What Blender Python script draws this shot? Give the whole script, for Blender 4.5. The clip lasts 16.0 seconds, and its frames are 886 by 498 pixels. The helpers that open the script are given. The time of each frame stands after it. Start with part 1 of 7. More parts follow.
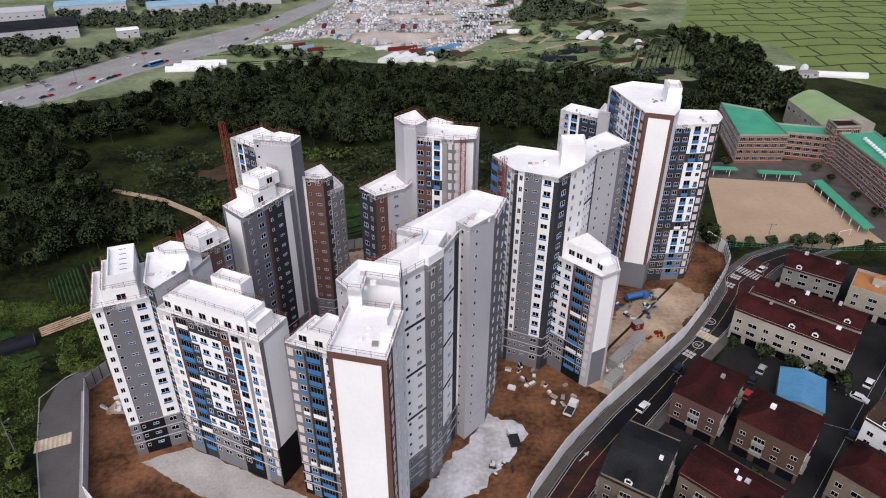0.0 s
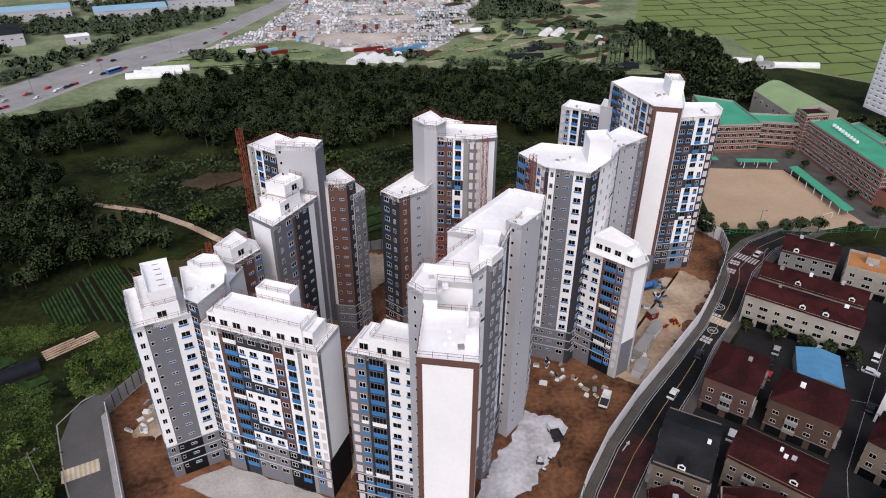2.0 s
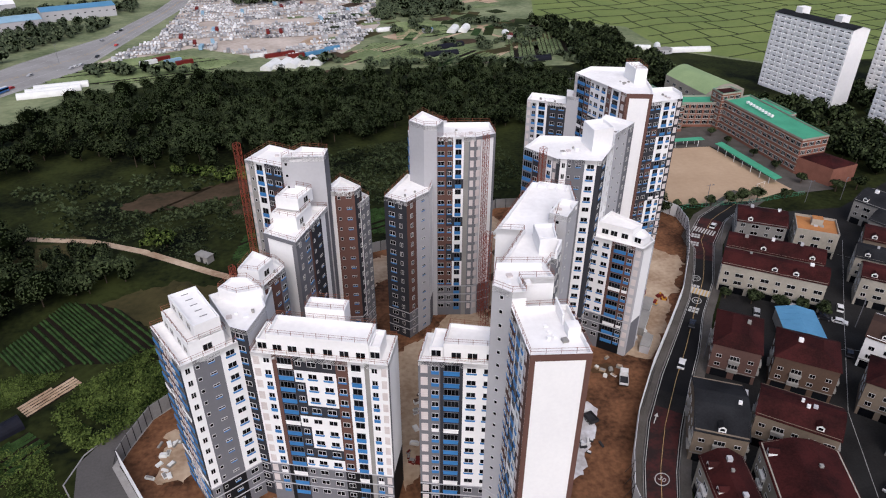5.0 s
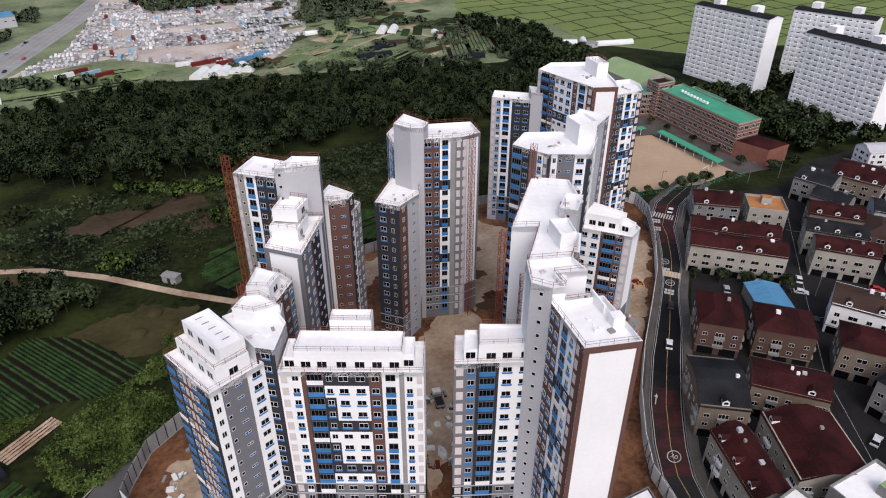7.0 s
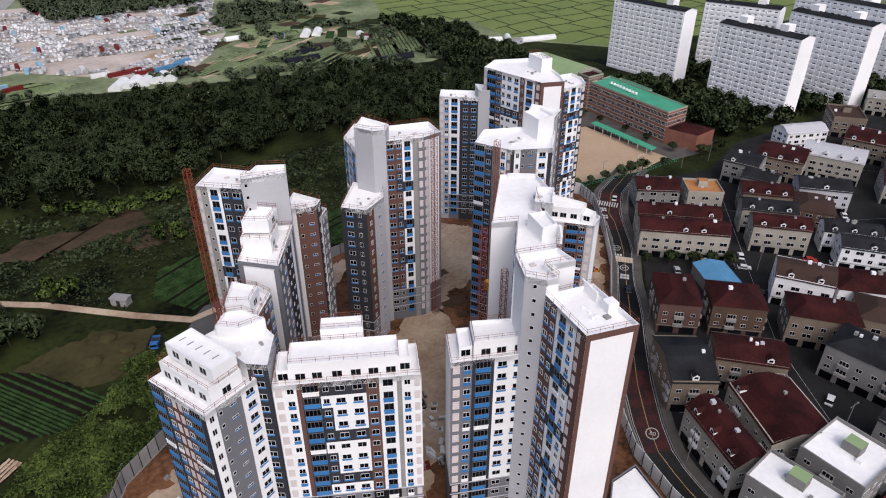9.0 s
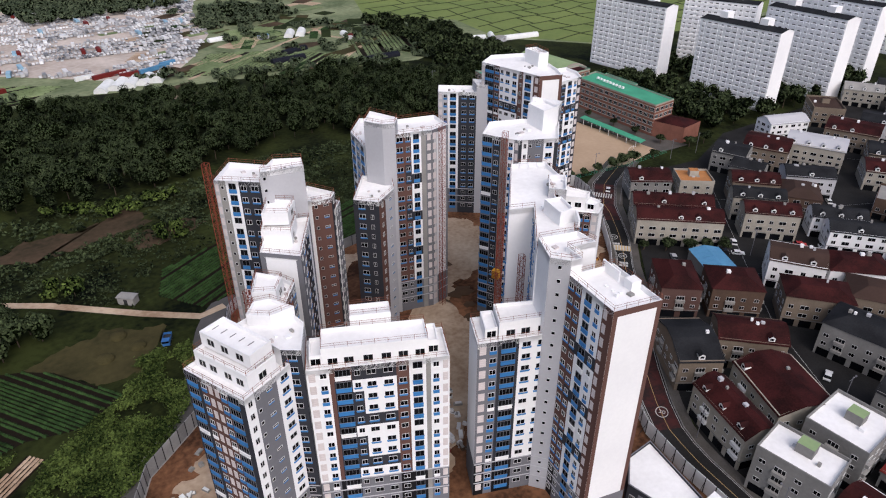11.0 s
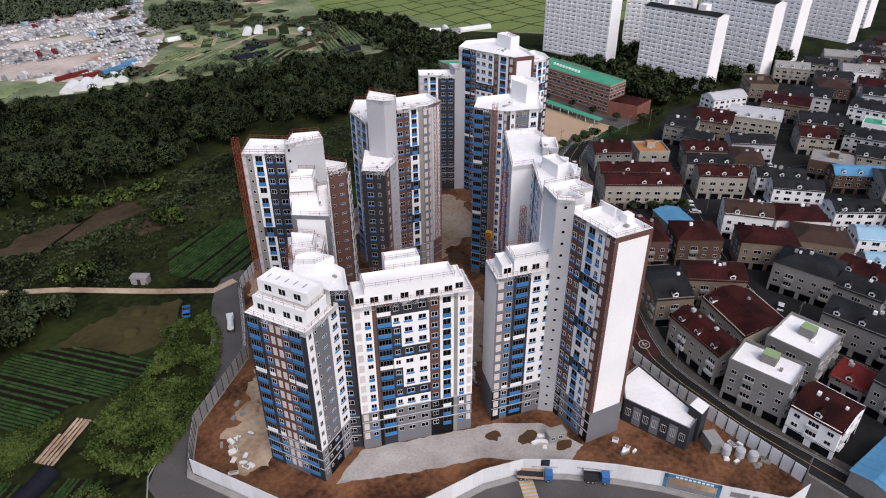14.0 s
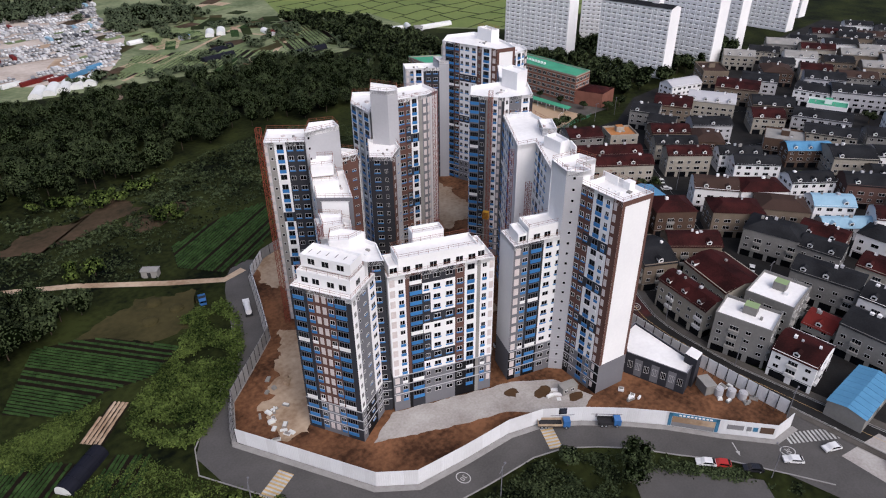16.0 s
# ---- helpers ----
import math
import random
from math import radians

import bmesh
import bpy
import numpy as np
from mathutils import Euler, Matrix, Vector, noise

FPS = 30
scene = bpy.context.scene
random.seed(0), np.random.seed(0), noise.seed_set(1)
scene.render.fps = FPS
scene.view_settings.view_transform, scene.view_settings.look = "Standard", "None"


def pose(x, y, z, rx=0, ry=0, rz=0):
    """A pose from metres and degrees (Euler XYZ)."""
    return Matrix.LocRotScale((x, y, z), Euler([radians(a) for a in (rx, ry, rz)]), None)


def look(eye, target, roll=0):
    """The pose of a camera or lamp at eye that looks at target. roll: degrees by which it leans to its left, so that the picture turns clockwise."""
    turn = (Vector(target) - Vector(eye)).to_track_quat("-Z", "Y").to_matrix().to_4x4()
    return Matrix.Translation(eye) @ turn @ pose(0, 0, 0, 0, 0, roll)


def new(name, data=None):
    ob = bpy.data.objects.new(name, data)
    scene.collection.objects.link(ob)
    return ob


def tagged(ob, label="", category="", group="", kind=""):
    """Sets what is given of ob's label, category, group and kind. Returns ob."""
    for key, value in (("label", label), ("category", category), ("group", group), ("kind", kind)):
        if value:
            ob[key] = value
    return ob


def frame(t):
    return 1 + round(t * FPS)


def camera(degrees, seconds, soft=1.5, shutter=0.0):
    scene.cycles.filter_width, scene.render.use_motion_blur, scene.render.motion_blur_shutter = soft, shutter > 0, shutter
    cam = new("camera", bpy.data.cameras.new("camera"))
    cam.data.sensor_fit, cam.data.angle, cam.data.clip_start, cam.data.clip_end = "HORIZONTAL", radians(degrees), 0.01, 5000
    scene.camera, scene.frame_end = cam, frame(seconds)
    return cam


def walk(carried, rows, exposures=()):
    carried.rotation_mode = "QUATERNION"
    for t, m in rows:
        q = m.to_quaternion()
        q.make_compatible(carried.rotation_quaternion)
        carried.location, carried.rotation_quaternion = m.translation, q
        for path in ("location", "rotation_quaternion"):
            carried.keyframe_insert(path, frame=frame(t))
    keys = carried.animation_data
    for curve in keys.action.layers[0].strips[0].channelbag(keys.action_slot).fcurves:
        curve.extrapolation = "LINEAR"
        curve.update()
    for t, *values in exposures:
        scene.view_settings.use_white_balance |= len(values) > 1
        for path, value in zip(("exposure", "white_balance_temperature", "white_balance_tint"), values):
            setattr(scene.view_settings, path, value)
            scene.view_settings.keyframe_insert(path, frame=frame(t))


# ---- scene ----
cam = camera(68.5, 16.0, soft=1.1)
METRES, EYE, TILT, LEAN, TURN = 141.0, 120.0, 0.7, 0.0, 0.0
ROWS = [
    (0.0, 0.0, 0.0, 0.0, 0.14, -31.21, -0.23),
    (0.5, -0.0371, 0.0014, 0.0002, -1.11, -31.22, -0.24),
    (1.0, -0.0735, 0.0035, -0.0002, -2.35, -31.23, -0.26),
    (1.5, -0.1101, 0.0066, -0.0006, -3.71, -31.23, -0.28),
    (2.0, -0.1464, 0.0105, -0.001, -5.15, -31.23, -0.3),
    (2.5, -0.1825, 0.0152, -0.0018, -6.74, -31.23, -0.32),
    (3.0, -0.2184, 0.0211, -0.0024, -8.43, -31.23, -0.33),
    (3.5, -0.2549, 0.0285, -0.0031, -10.2, -31.23, -0.35),
    (4.0, -0.2914, 0.0369, -0.0036, -12.19, -31.23, -0.36),
    (6.5, -0.4632, 0.0969, -0.0038, -22.24, -31.21, -0.41),
    (7.0, -0.4902, 0.1097, -0.0035, -24.26, -31.19, -0.42),
    (7.5, -0.5126, 0.1211, -0.003, -26.28, -31.17, -0.42),
    (8.0, -0.5308, 0.131, -0.0028, -28.3, -31.16, -0.42),
    (8.5, -0.5464, 0.1393, -0.0026, -30.32, -31.15, -0.4),
    (11.0, -0.631, 0.1511, -0.0068, -34.14, -31.07, -0.28),
    (11.5, -0.6548, 0.1427, -0.0079, -34.75, -31.08, -0.24),
    (12.0, -0.679, 0.1332, -0.0082, -35.76, -31.1, -0.2),
    (12.5, -0.7073, 0.1224, -0.0075, -36.71, -31.11, -0.18),
    (13.0, -0.738, 0.1117, -0.0061, -37.52, -31.12, -0.15),
    (13.5, -0.7715, 0.1017, -0.0042, -38.56, -31.14, -0.12),
    (14.0, -0.8076, 0.0926, -0.0022, -39.53, -31.15, -0.12),
    (14.5, -0.8458, 0.0859, 0.0002, -40.56, -31.16, -0.11),
    (15.0, -0.8856, 0.0823, 0.0026, -41.58, -31.18, -0.1),
    (15.5, -0.9249, 0.0837, 0.0057, -42.73, -31.19, -0.08),
    (16.0, -0.9628, 0.0902, 0.0087, -44.44, -31.2, -0.04),
]
walk(cam, [(t, pose(0, 0, EYE, TILT, LEAN, TURN) @ pose(METRES * x, METRES * y, METRES * z, 90 + pitch, roll, yaw)) for t, x, y, z, yaw, pitch, roll in ROWS],
     exposures=((0.0, -0.03, 6000, 13), (16.0, -0.03, 6000, 13)))

# ---- light ----
SUN_DIR = Vector((-0.22, -0.97, 0)).normalized()
SUN_ELEV = 46.0
scene.world = bpy.data.worlds.new("sky")
scene.world.use_nodes = True
_nt = scene.world.node_tree
_sky = _nt.nodes.new("ShaderNodeTexSky")
_sky.sky_type, _sky.sun_disc = "NISHITA", False
_sky.sun_elevation, _sky.sun_rotation = radians(SUN_ELEV), math.atan2(SUN_DIR.x, SUN_DIR.y)
# hazy overcast: much dust, little blue
_sky.air_density, _sky.dust_density, _sky.ozone_density = 0.8, 6.0, 1.0
_nt.links.new(_sky.outputs[0], _nt.nodes["Background"].inputs[0])
_nt.nodes["Background"].inputs[1].default_value = 0.15
sun = new("sun", bpy.data.lights.new("sun", "SUN"))
sun.data.energy, sun.data.angle, sun.data.color = 1.5, radians(100), (1.0, 0.96, 0.92)
_e = radians(SUN_ELEV)
sun.matrix_world = look((SUN_DIR.x * math.cos(_e) * 300, SUN_DIR.y * math.cos(_e) * 300, math.sin(_e) * 300), (0, 0, 0))


# ---- materials ----
def rgb(c):
    return (*c, 1.0)


def mat(name, c, c2=None, rough=0.8, scale=0.6, fine=6.0, bump=0.15, metal=0.0, spread=0.5, island=False, rnd=False, spec=0.08, amount=0.6):
    """A surface with blotches at two scales between c and c2, grain in the relief, and, if asked, a tone of its own for each piece."""
    m = bpy.data.materials.new(name)
    m.use_nodes = True
    nt = m.node_tree
    b = nt.nodes["Principled BSDF"]
    b.inputs["Roughness"].default_value, b.inputs["Metallic"].default_value = rough, metal
    b.inputs["Specular IOR Level"].default_value = spec
    c2 = c2 or tuple(v * 0.78 for v in c)
    tc = nt.nodes.new("ShaderNodeNewGeometry")
    n1, n2 = nt.nodes.new("ShaderNodeTexNoise"), nt.nodes.new("ShaderNodeTexNoise")
    for n, s, d in ((n1, scale, 4), (n2, fine, 3)):
        n.inputs["Scale"].default_value, n.inputs["Detail"].default_value = s, d
        nt.links.new(tc.outputs["Position"], n.inputs["Vector"])
    add = nt.nodes.new("ShaderNodeMath")
    add.operation = "MULTIPLY_ADD"
    nt.links.new(n2.outputs[0], add.inputs[0])
    add.inputs[1].default_value = 0.5
    nt.links.new(n1.outputs[0], add.inputs[2])
    last = add.outputs[0]
    if island or rnd:
        src = tc.outputs["Random Per Island"]
        if rnd:
            src = nt.nodes.new("ShaderNodeObjectInfo").outputs["Random"]
        a2 = nt.nodes.new("ShaderNodeMath")
        a2.operation = "MULTIPLY_ADD"
        nt.links.new(src, a2.inputs[0])
        a2.inputs[1].default_value = amount
        a3 = nt.nodes.new("ShaderNodeMath")
        a3.operation = "SUBTRACT"
        nt.links.new(last, a3.inputs[0])
        a3.inputs[1].default_value = amount / 2
        nt.links.new(a3.outputs[0], a2.inputs[2])
        last = a2.outputs[0]
    mr = nt.nodes.new("ShaderNodeMapRange")
    mr.inputs[1].default_value, mr.inputs[2].default_value = 0.75 - spread / 2, 0.75 + spread / 2
    nt.links.new(last, mr.inputs[0])
    mix = nt.nodes.new("ShaderNodeMix")
    mix.data_type = "RGBA"
    mix.inputs[6].default_value, mix.inputs[7].default_value = rgb(c2), rgb(c)
    nt.links.new(mr.outputs[0], mix.inputs[0])
    nt.links.new(mix.outputs[2], b.inputs["Base Color"])
    if bump:
        bp = nt.nodes.new("ShaderNodeBump")
        bp.inputs["Strength"].default_value, bp.inputs["Distance"].default_value = bump, 0.05
        nt.links.new(n2.outputs[0], bp.inputs["Height"])
        nt.links.new(bp.outputs[0], b.inputs["Normal"])
    return m


M = {
    "W": mat("white_paint", (0.80, 0.80, 0.80), (0.72, 0.72, 0.73), 0.7, 0.08, 1.5, 0.05),
    "L": mat("pale_grey_paint", (0.43, 0.43, 0.45), (0.38, 0.38, 0.40), 0.75, 0.08, 1.5, 0.05),
    "G": mat("grey_paint", (0.165, 0.165, 0.18), (0.14, 0.14, 0.155), 0.75, 0.08, 1.5, 0.05),
    "K": mat("charcoal_paint", (0.040, 0.041, 0.049), (0.031, 0.032, 0.039), 0.7, 0.08, 1.5, 0.05),
    "X": mat("black_stone_cladding", (0.012, 0.012, 0.014), (0.007, 0.007, 0.008), 0.6, 0.3, 2.0, 0.1),
    "N": mat("brown_paint", (0.125, 0.068, 0.056), (0.105, 0.057, 0.047), 0.75, 0.08, 1.5, 0.05),
    "roof": mat("white_roof_membrane", (0.85, 0.84, 0.83), (0.70, 0.69, 0.68), 0.8, 0.12, 0.9, 0.1),
    "conc": mat("raw_concrete", (0.2890, 0.2805, 0.2635), (0.2125, 0.2082, 0.1997), 0.9, 0.25, 3.0, 0.2),
    "glass": mat("dark_glass", (0.008, 0.009, 0.011), (0.003, 0.0034, 0.0045), 0.2, 0.3, 2.0, 0.0, spec=0.08, rnd=True),
    "frame": mat("white_window_frame", (0.62, 0.62, 0.62), None, 0.5, 0.5, 4.0, 0.0),
    "blue": mat("blue_protective_film", (0.052, 0.195, 0.45), (0.04, 0.155, 0.37), 0.45, 0.5, 3.0, 0.1, rnd=True),
    "duct": mat("pale_louvre", (0.60, 0.55, 0.54), (0.50, 0.45, 0.44), 0.6, 0.5, 5.0, 0.05),
    "rust": mat("rusty_steel_pipe", (0.24, 0.085, 0.05), (0.15, 0.06, 0.04), 0.7, 1.0, 6.0, 0.1),
    "mast": mat("red_lattice_steel", (0.26, 0.06, 0.035), (0.15, 0.04, 0.028), 0.65, 0.8, 6.0, 0.1),
    "yellow": mat("yellow_machine_paint", (0.55, 0.30, 0.03), (0.42, 0.22, 0.03), 0.5),
    "pipe": mat("galvanised_pipe", (0.42, 0.34, 0.33), None, 0.5, 1.0, 6.0, 0.0, metal=0.3),
    "soil": mat("red_clay_soil", (0.205, 0.098, 0.05), (0.045, 0.022, 0.013), 0.95, 0.09, 0.8, 0.6, spread=0.36),
    "tan": mat("dry_packed_sand", (0.46, 0.36, 0.26), (0.25, 0.17, 0.11), 0.95, 0.08, 0.7, 0.4, spread=0.4),
    "wet": mat("wet_clay_patch", (0.085, 0.05, 0.025), (0.06, 0.035, 0.02), 0.5, 0.3, 2.0, 0.2),
    "slab": mat("fresh_concrete_slab", (0.44, 0.42, 0.40), (0.26, 0.235, 0.215), 0.9, 0.12, 1.6, 0.2),
    "pale": mat("pale_concrete_screed", (0.66, 0.66, 0.69), (0.36, 0.34, 0.34), 0.85, 0.14, 0.9, 0.2, spread=0.4),
    "asph": mat("asphalt", (0.026, 0.0255, 0.0255), (0.011, 0.0107, 0.0107), 0.9, 0.10, 2.0, 0.2),
    "asph_new": mat("new_black_asphalt", (0.0108, 0.0108, 0.0120), (0.0065, 0.0065, 0.0070), 0.75, 0.2, 3.0, 0.2),
    "asph_red": mat("red_school_zone_asphalt", (0.065, 0.022, 0.021), (0.026, 0.017, 0.017), 0.9, 0.25, 1.2, 0.2, spread=0.3),
    "walk": mat("paved_walk", (0.1040, 0.0962, 0.0884), (0.0637, 0.0569, 0.0500), 0.9, 0.2, 2.5, 0.2),
    "kerb": mat("granite_kerb", (0.2880, 0.2800, 0.2720), (0.2160, 0.2080, 0.2000), 0.85, 0.5, 4.0, 0.1),
    "line": mat("white_road_paint", (0.4960, 0.4960, 0.4800), (0.3040, 0.3040, 0.2960), 0.8, 0.4, 2.5, 0.05),
    "lineY": mat("yellow_road_paint", (0.52, 0.36, 0.16), (0.35, 0.25, 0.12), 0.8, 0.4, 2.5, 0.05),
    "grass": mat("rough_grass", (0.027, 0.034, 0.009), (0.002, 0.0035, 0.0013), 0.95, 0.04, 0.5, 0.8, spread=0.36),
    "weeds": mat("weedy_slope", (0.026, 0.036, 0.010), (0.006, 0.010, 0.003), 0.95, 0.05, 0.5, 0.8),
    "dry": mat("dry_grass_clearing", (0.0644, 0.0547, 0.0226), (0.0233, 0.0220, 0.0094), 0.95, 0.06, 0.5, 0.8),
    "brownearth": mat("bare_brown_earth", (0.0889, 0.0581, 0.0377), (0.0277, 0.0231, 0.0130), 0.95, 0.06, 0.5, 0.8),
    "crop": mat("green_crop_rows", (0.036, 0.072, 0.021), (0.008, 0.018, 0.005), 0.9, 0.3, 2.2, 0.9),
    "furrow": mat("dark_furrow_soil", (0.0134, 0.0098, 0.0064), (0.0073, 0.0059, 0.0038), 0.95, 0.3, 2.0, 0.8),
    "rice": mat("rice_paddy", (0.165, 0.205, 0.065), (0.115, 0.155, 0.05), 0.9, 0.02, 0.25, 0.4),
    "dike": mat("grassy_dike", (0.055, 0.07, 0.03), (0.035, 0.045, 0.02), 0.95, 0.1, 0.8, 0.4),
    # gravel lightened beyond its own tone; distance haze is put into the colour
    "lot": mat("gravel_car_yard", (0.56, 0.49, 0.43), (0.32, 0.27, 0.23), 0.95, 0.03, 0.3, 0.3),
    "field": mat("school_sand_yard", (0.4370, 0.3230, 0.2185), (0.3420, 0.2422, 0.1568), 0.95, 0.04, 0.5, 0.2),
    "leaf": mat("leaves", (0.060, 0.080, 0.036), (0.002, 0.0035, 0.0018), 0.65, 0.06, 0.4, 0.0, island=True, amount=0.4, spread=0.42, spec=0.03),
    # Near-black stands in for the shade inside every crown
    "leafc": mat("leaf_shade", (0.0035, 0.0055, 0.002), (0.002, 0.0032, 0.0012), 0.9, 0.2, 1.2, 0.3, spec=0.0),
    "leafb": mat("bright_leaves", (0.105, 0.145, 0.036), (0.008, 0.016, 0.004), 0.65, 0.12, 0.8, 0.0, island=True, amount=0.4, spread=0.5, spec=0.03),
    "bark": mat("bark", (0.10, 0.075, 0.055), (0.06, 0.045, 0.035), 0.95, 1.5, 8.0, 0.5),
    "fence": mat("white_steel_hoarding", (0.66, 0.67, 0.69), (0.58, 0.585, 0.60), 0.5, 0.15, 1.5, 0.05, rnd=True),
    "fenceb": mat("grey_fence_back", (0.30, 0.30, 0.30), (0.22, 0.22, 0.22), 0.7, 0.3, 2.0, 0.1, rnd=True),
    "darksteel": mat("dark_steel", (0.035, 0.035, 0.038), None, 0.5, 0.8, 5.0, 0.05),
    "maroon": mat("maroon_roof_shingle", (0.044, 0.0105, 0.0100), (0.014, 0.0043, 0.0043), 0.8, 0.16, 2.2, 0.3, spread=0.35),
    "slate": mat("dark_slate_shingle", (0.021, 0.022, 0.0245), (0.010, 0.0104, 0.012), 0.8, 0.16, 2.2, 0.3, spread=0.35),
    "brownroof": mat("brown_shingle", (0.0540, 0.0330, 0.0270), (0.0360, 0.0228, 0.0180), 0.8, 0.12, 1.6, 0.3),
    "steelblue": mat("blue_sheet_roof", (0.0975, 0.2550, 0.4200), (0.0713, 0.1950, 0.3300), 0.45, 0.15, 1.0, 0.1),
    "skyblue": mat("pale_blue_sheet_roof", (0.2700, 0.4200, 0.5250), (0.2100, 0.3450, 0.4500), 0.45, 0.15, 1.0, 0.1),
    "greenroof": mat("green_waterproof_roof", (0.075, 0.33, 0.20), (0.055, 0.25, 0.15), 0.6, 0.12, 1.0, 0.1),
    "gymroof": mat("pale_green_barrel_roof", (0.26, 0.34, 0.17), (0.20, 0.28, 0.14), 0.6, 0.1, 1.0, 0.1),
    "orange": mat("orange_roof_coating", (0.42, 0.19, 0.07), (0.30, 0.13, 0.05), 0.8, 0.3, 2.0, 0.1),
    "redsheet": mat("red_sheet_roof", (0.1560, 0.0210, 0.0180), (0.1080, 0.0180, 0.0150), 0.6),
    "brick": mat("red_brick", (0.235, 0.105, 0.075), (0.17, 0.075, 0.055), 0.9, 0.3, 2.2, 0.2),
    "cream": mat("cream_render", (0.36, 0.335, 0.285), (0.25, 0.232, 0.198), 0.85, 0.1, 1.2, 0.1),
    "tanwall": mat("tan_brick_wall", (0.20, 0.162, 0.125), (0.14, 0.112, 0.086), 0.9, 0.12, 1.6, 0.15),
    "pinkwall": mat("dusky_brick_wall", (0.115, 0.068, 0.058), (0.085, 0.05, 0.043), 0.9, 0.12, 1.6, 0.15),
    "greywall": mat("grey_stone_wall", (0.235, 0.23, 0.22), (0.16, 0.157, 0.15), 0.9, 0.12, 1.4, 0.15),
    "brownwall": mat("brown_brick_wall", (0.1020, 0.0660, 0.0480), (0.0720, 0.0480, 0.0360), 0.9, 0.12, 1.6, 0.15),
    "plastic": mat("white_greenhouse_film", (0.72, 0.73, 0.72), (0.60, 0.61, 0.60), 0.4, 0.2, 1.0, 0.05),
    "blacknet": mat("black_shade_net", (0.012, 0.013, 0.02), None, 0.6, 0.4, 3.0, 0.2),
    "tyre": mat("rubber", (0.015, 0.015, 0.015), None, 0.8),
    "carw": mat("white_car_paint", (0.72, 0.72, 0.72), None, 0.25, spec=0.5),
    "carb": mat("black_car_paint", (0.02, 0.02, 0.024), None, 0.22, spec=0.5),
    "cars": mat("silver_car_paint", (0.36, 0.37, 0.39), None, 0.28, spec=0.5),
    "carr": mat("red_car_paint", (0.42, 0.03, 0.025), None, 0.28, spec=0.5),
    "carblue": mat("blue_truck_paint", (0.04, 0.14, 0.36), None, 0.35, spec=0.5),
    "yard": mat("yard_vehicles", (0.80, 0.80, 0.80), (0.05, 0.053, 0.062), 0.4, 0.02, 0.1, 0.0, island=True, spread=0.8),
    # Far tones mixed paler to paint distance haze into highway, meadow and crop
    "highway": mat("hazed_pale_highway", (0.30, 0.295, 0.29), (0.21, 0.205, 0.20), 0.9, 0.05, 0.6, 0.1),
    "meadow": mat("hazed_far_meadow", (0.22, 0.245, 0.14), (0.085, 0.11, 0.055), 0.95, 0.03, 0.25, 0.5, spread=0.4),
    "cropfar": mat("hazed_green_crop", (0.19, 0.235, 0.115), (0.08, 0.11, 0.05), 0.95, 0.06, 0.5, 0.4),
    # Paler twin of the leaves; haze over far trees is in this colour
    "leaffar": mat("hazed_far_leaves", (0.105, 0.13, 0.075), (0.035, 0.05, 0.03), 0.65, 0.06, 0.5, 0.0, island=True, spread=0.9, spec=0.04),
    "lane": mat("worn_grey_lane_asphalt", (0.10, 0.095, 0.092), (0.065, 0.062, 0.06), 0.9, 0.10, 2.0, 0.2),
    "sign": mat("printed_sign_grey", (0.22, 0.22, 0.23), (0.16, 0.16, 0.17), 0.6, 0.3, 2.0, 0.0),
    "signblue": mat("blue_banner", (0.06, 0.19, 0.30), (0.05, 0.15, 0.25), 0.6),
    "far": mat("far_white_apartment_paint", (0.84, 0.84, 0.84), (0.76, 0.76, 0.77), 0.8, 0.05, 0.6, 0.05),
}


# ---- building helpers ----
def mesh_from(name, verts, faces, mats, idx=None):
    me = bpy.data.meshes.new(name)
    me.from_pydata(verts, [], faces)
    for m in mats:
        me.materials.append(m)
    if idx is not None:
        me.polygons.foreach_set("material_index", idx)
    me.update()
    return me


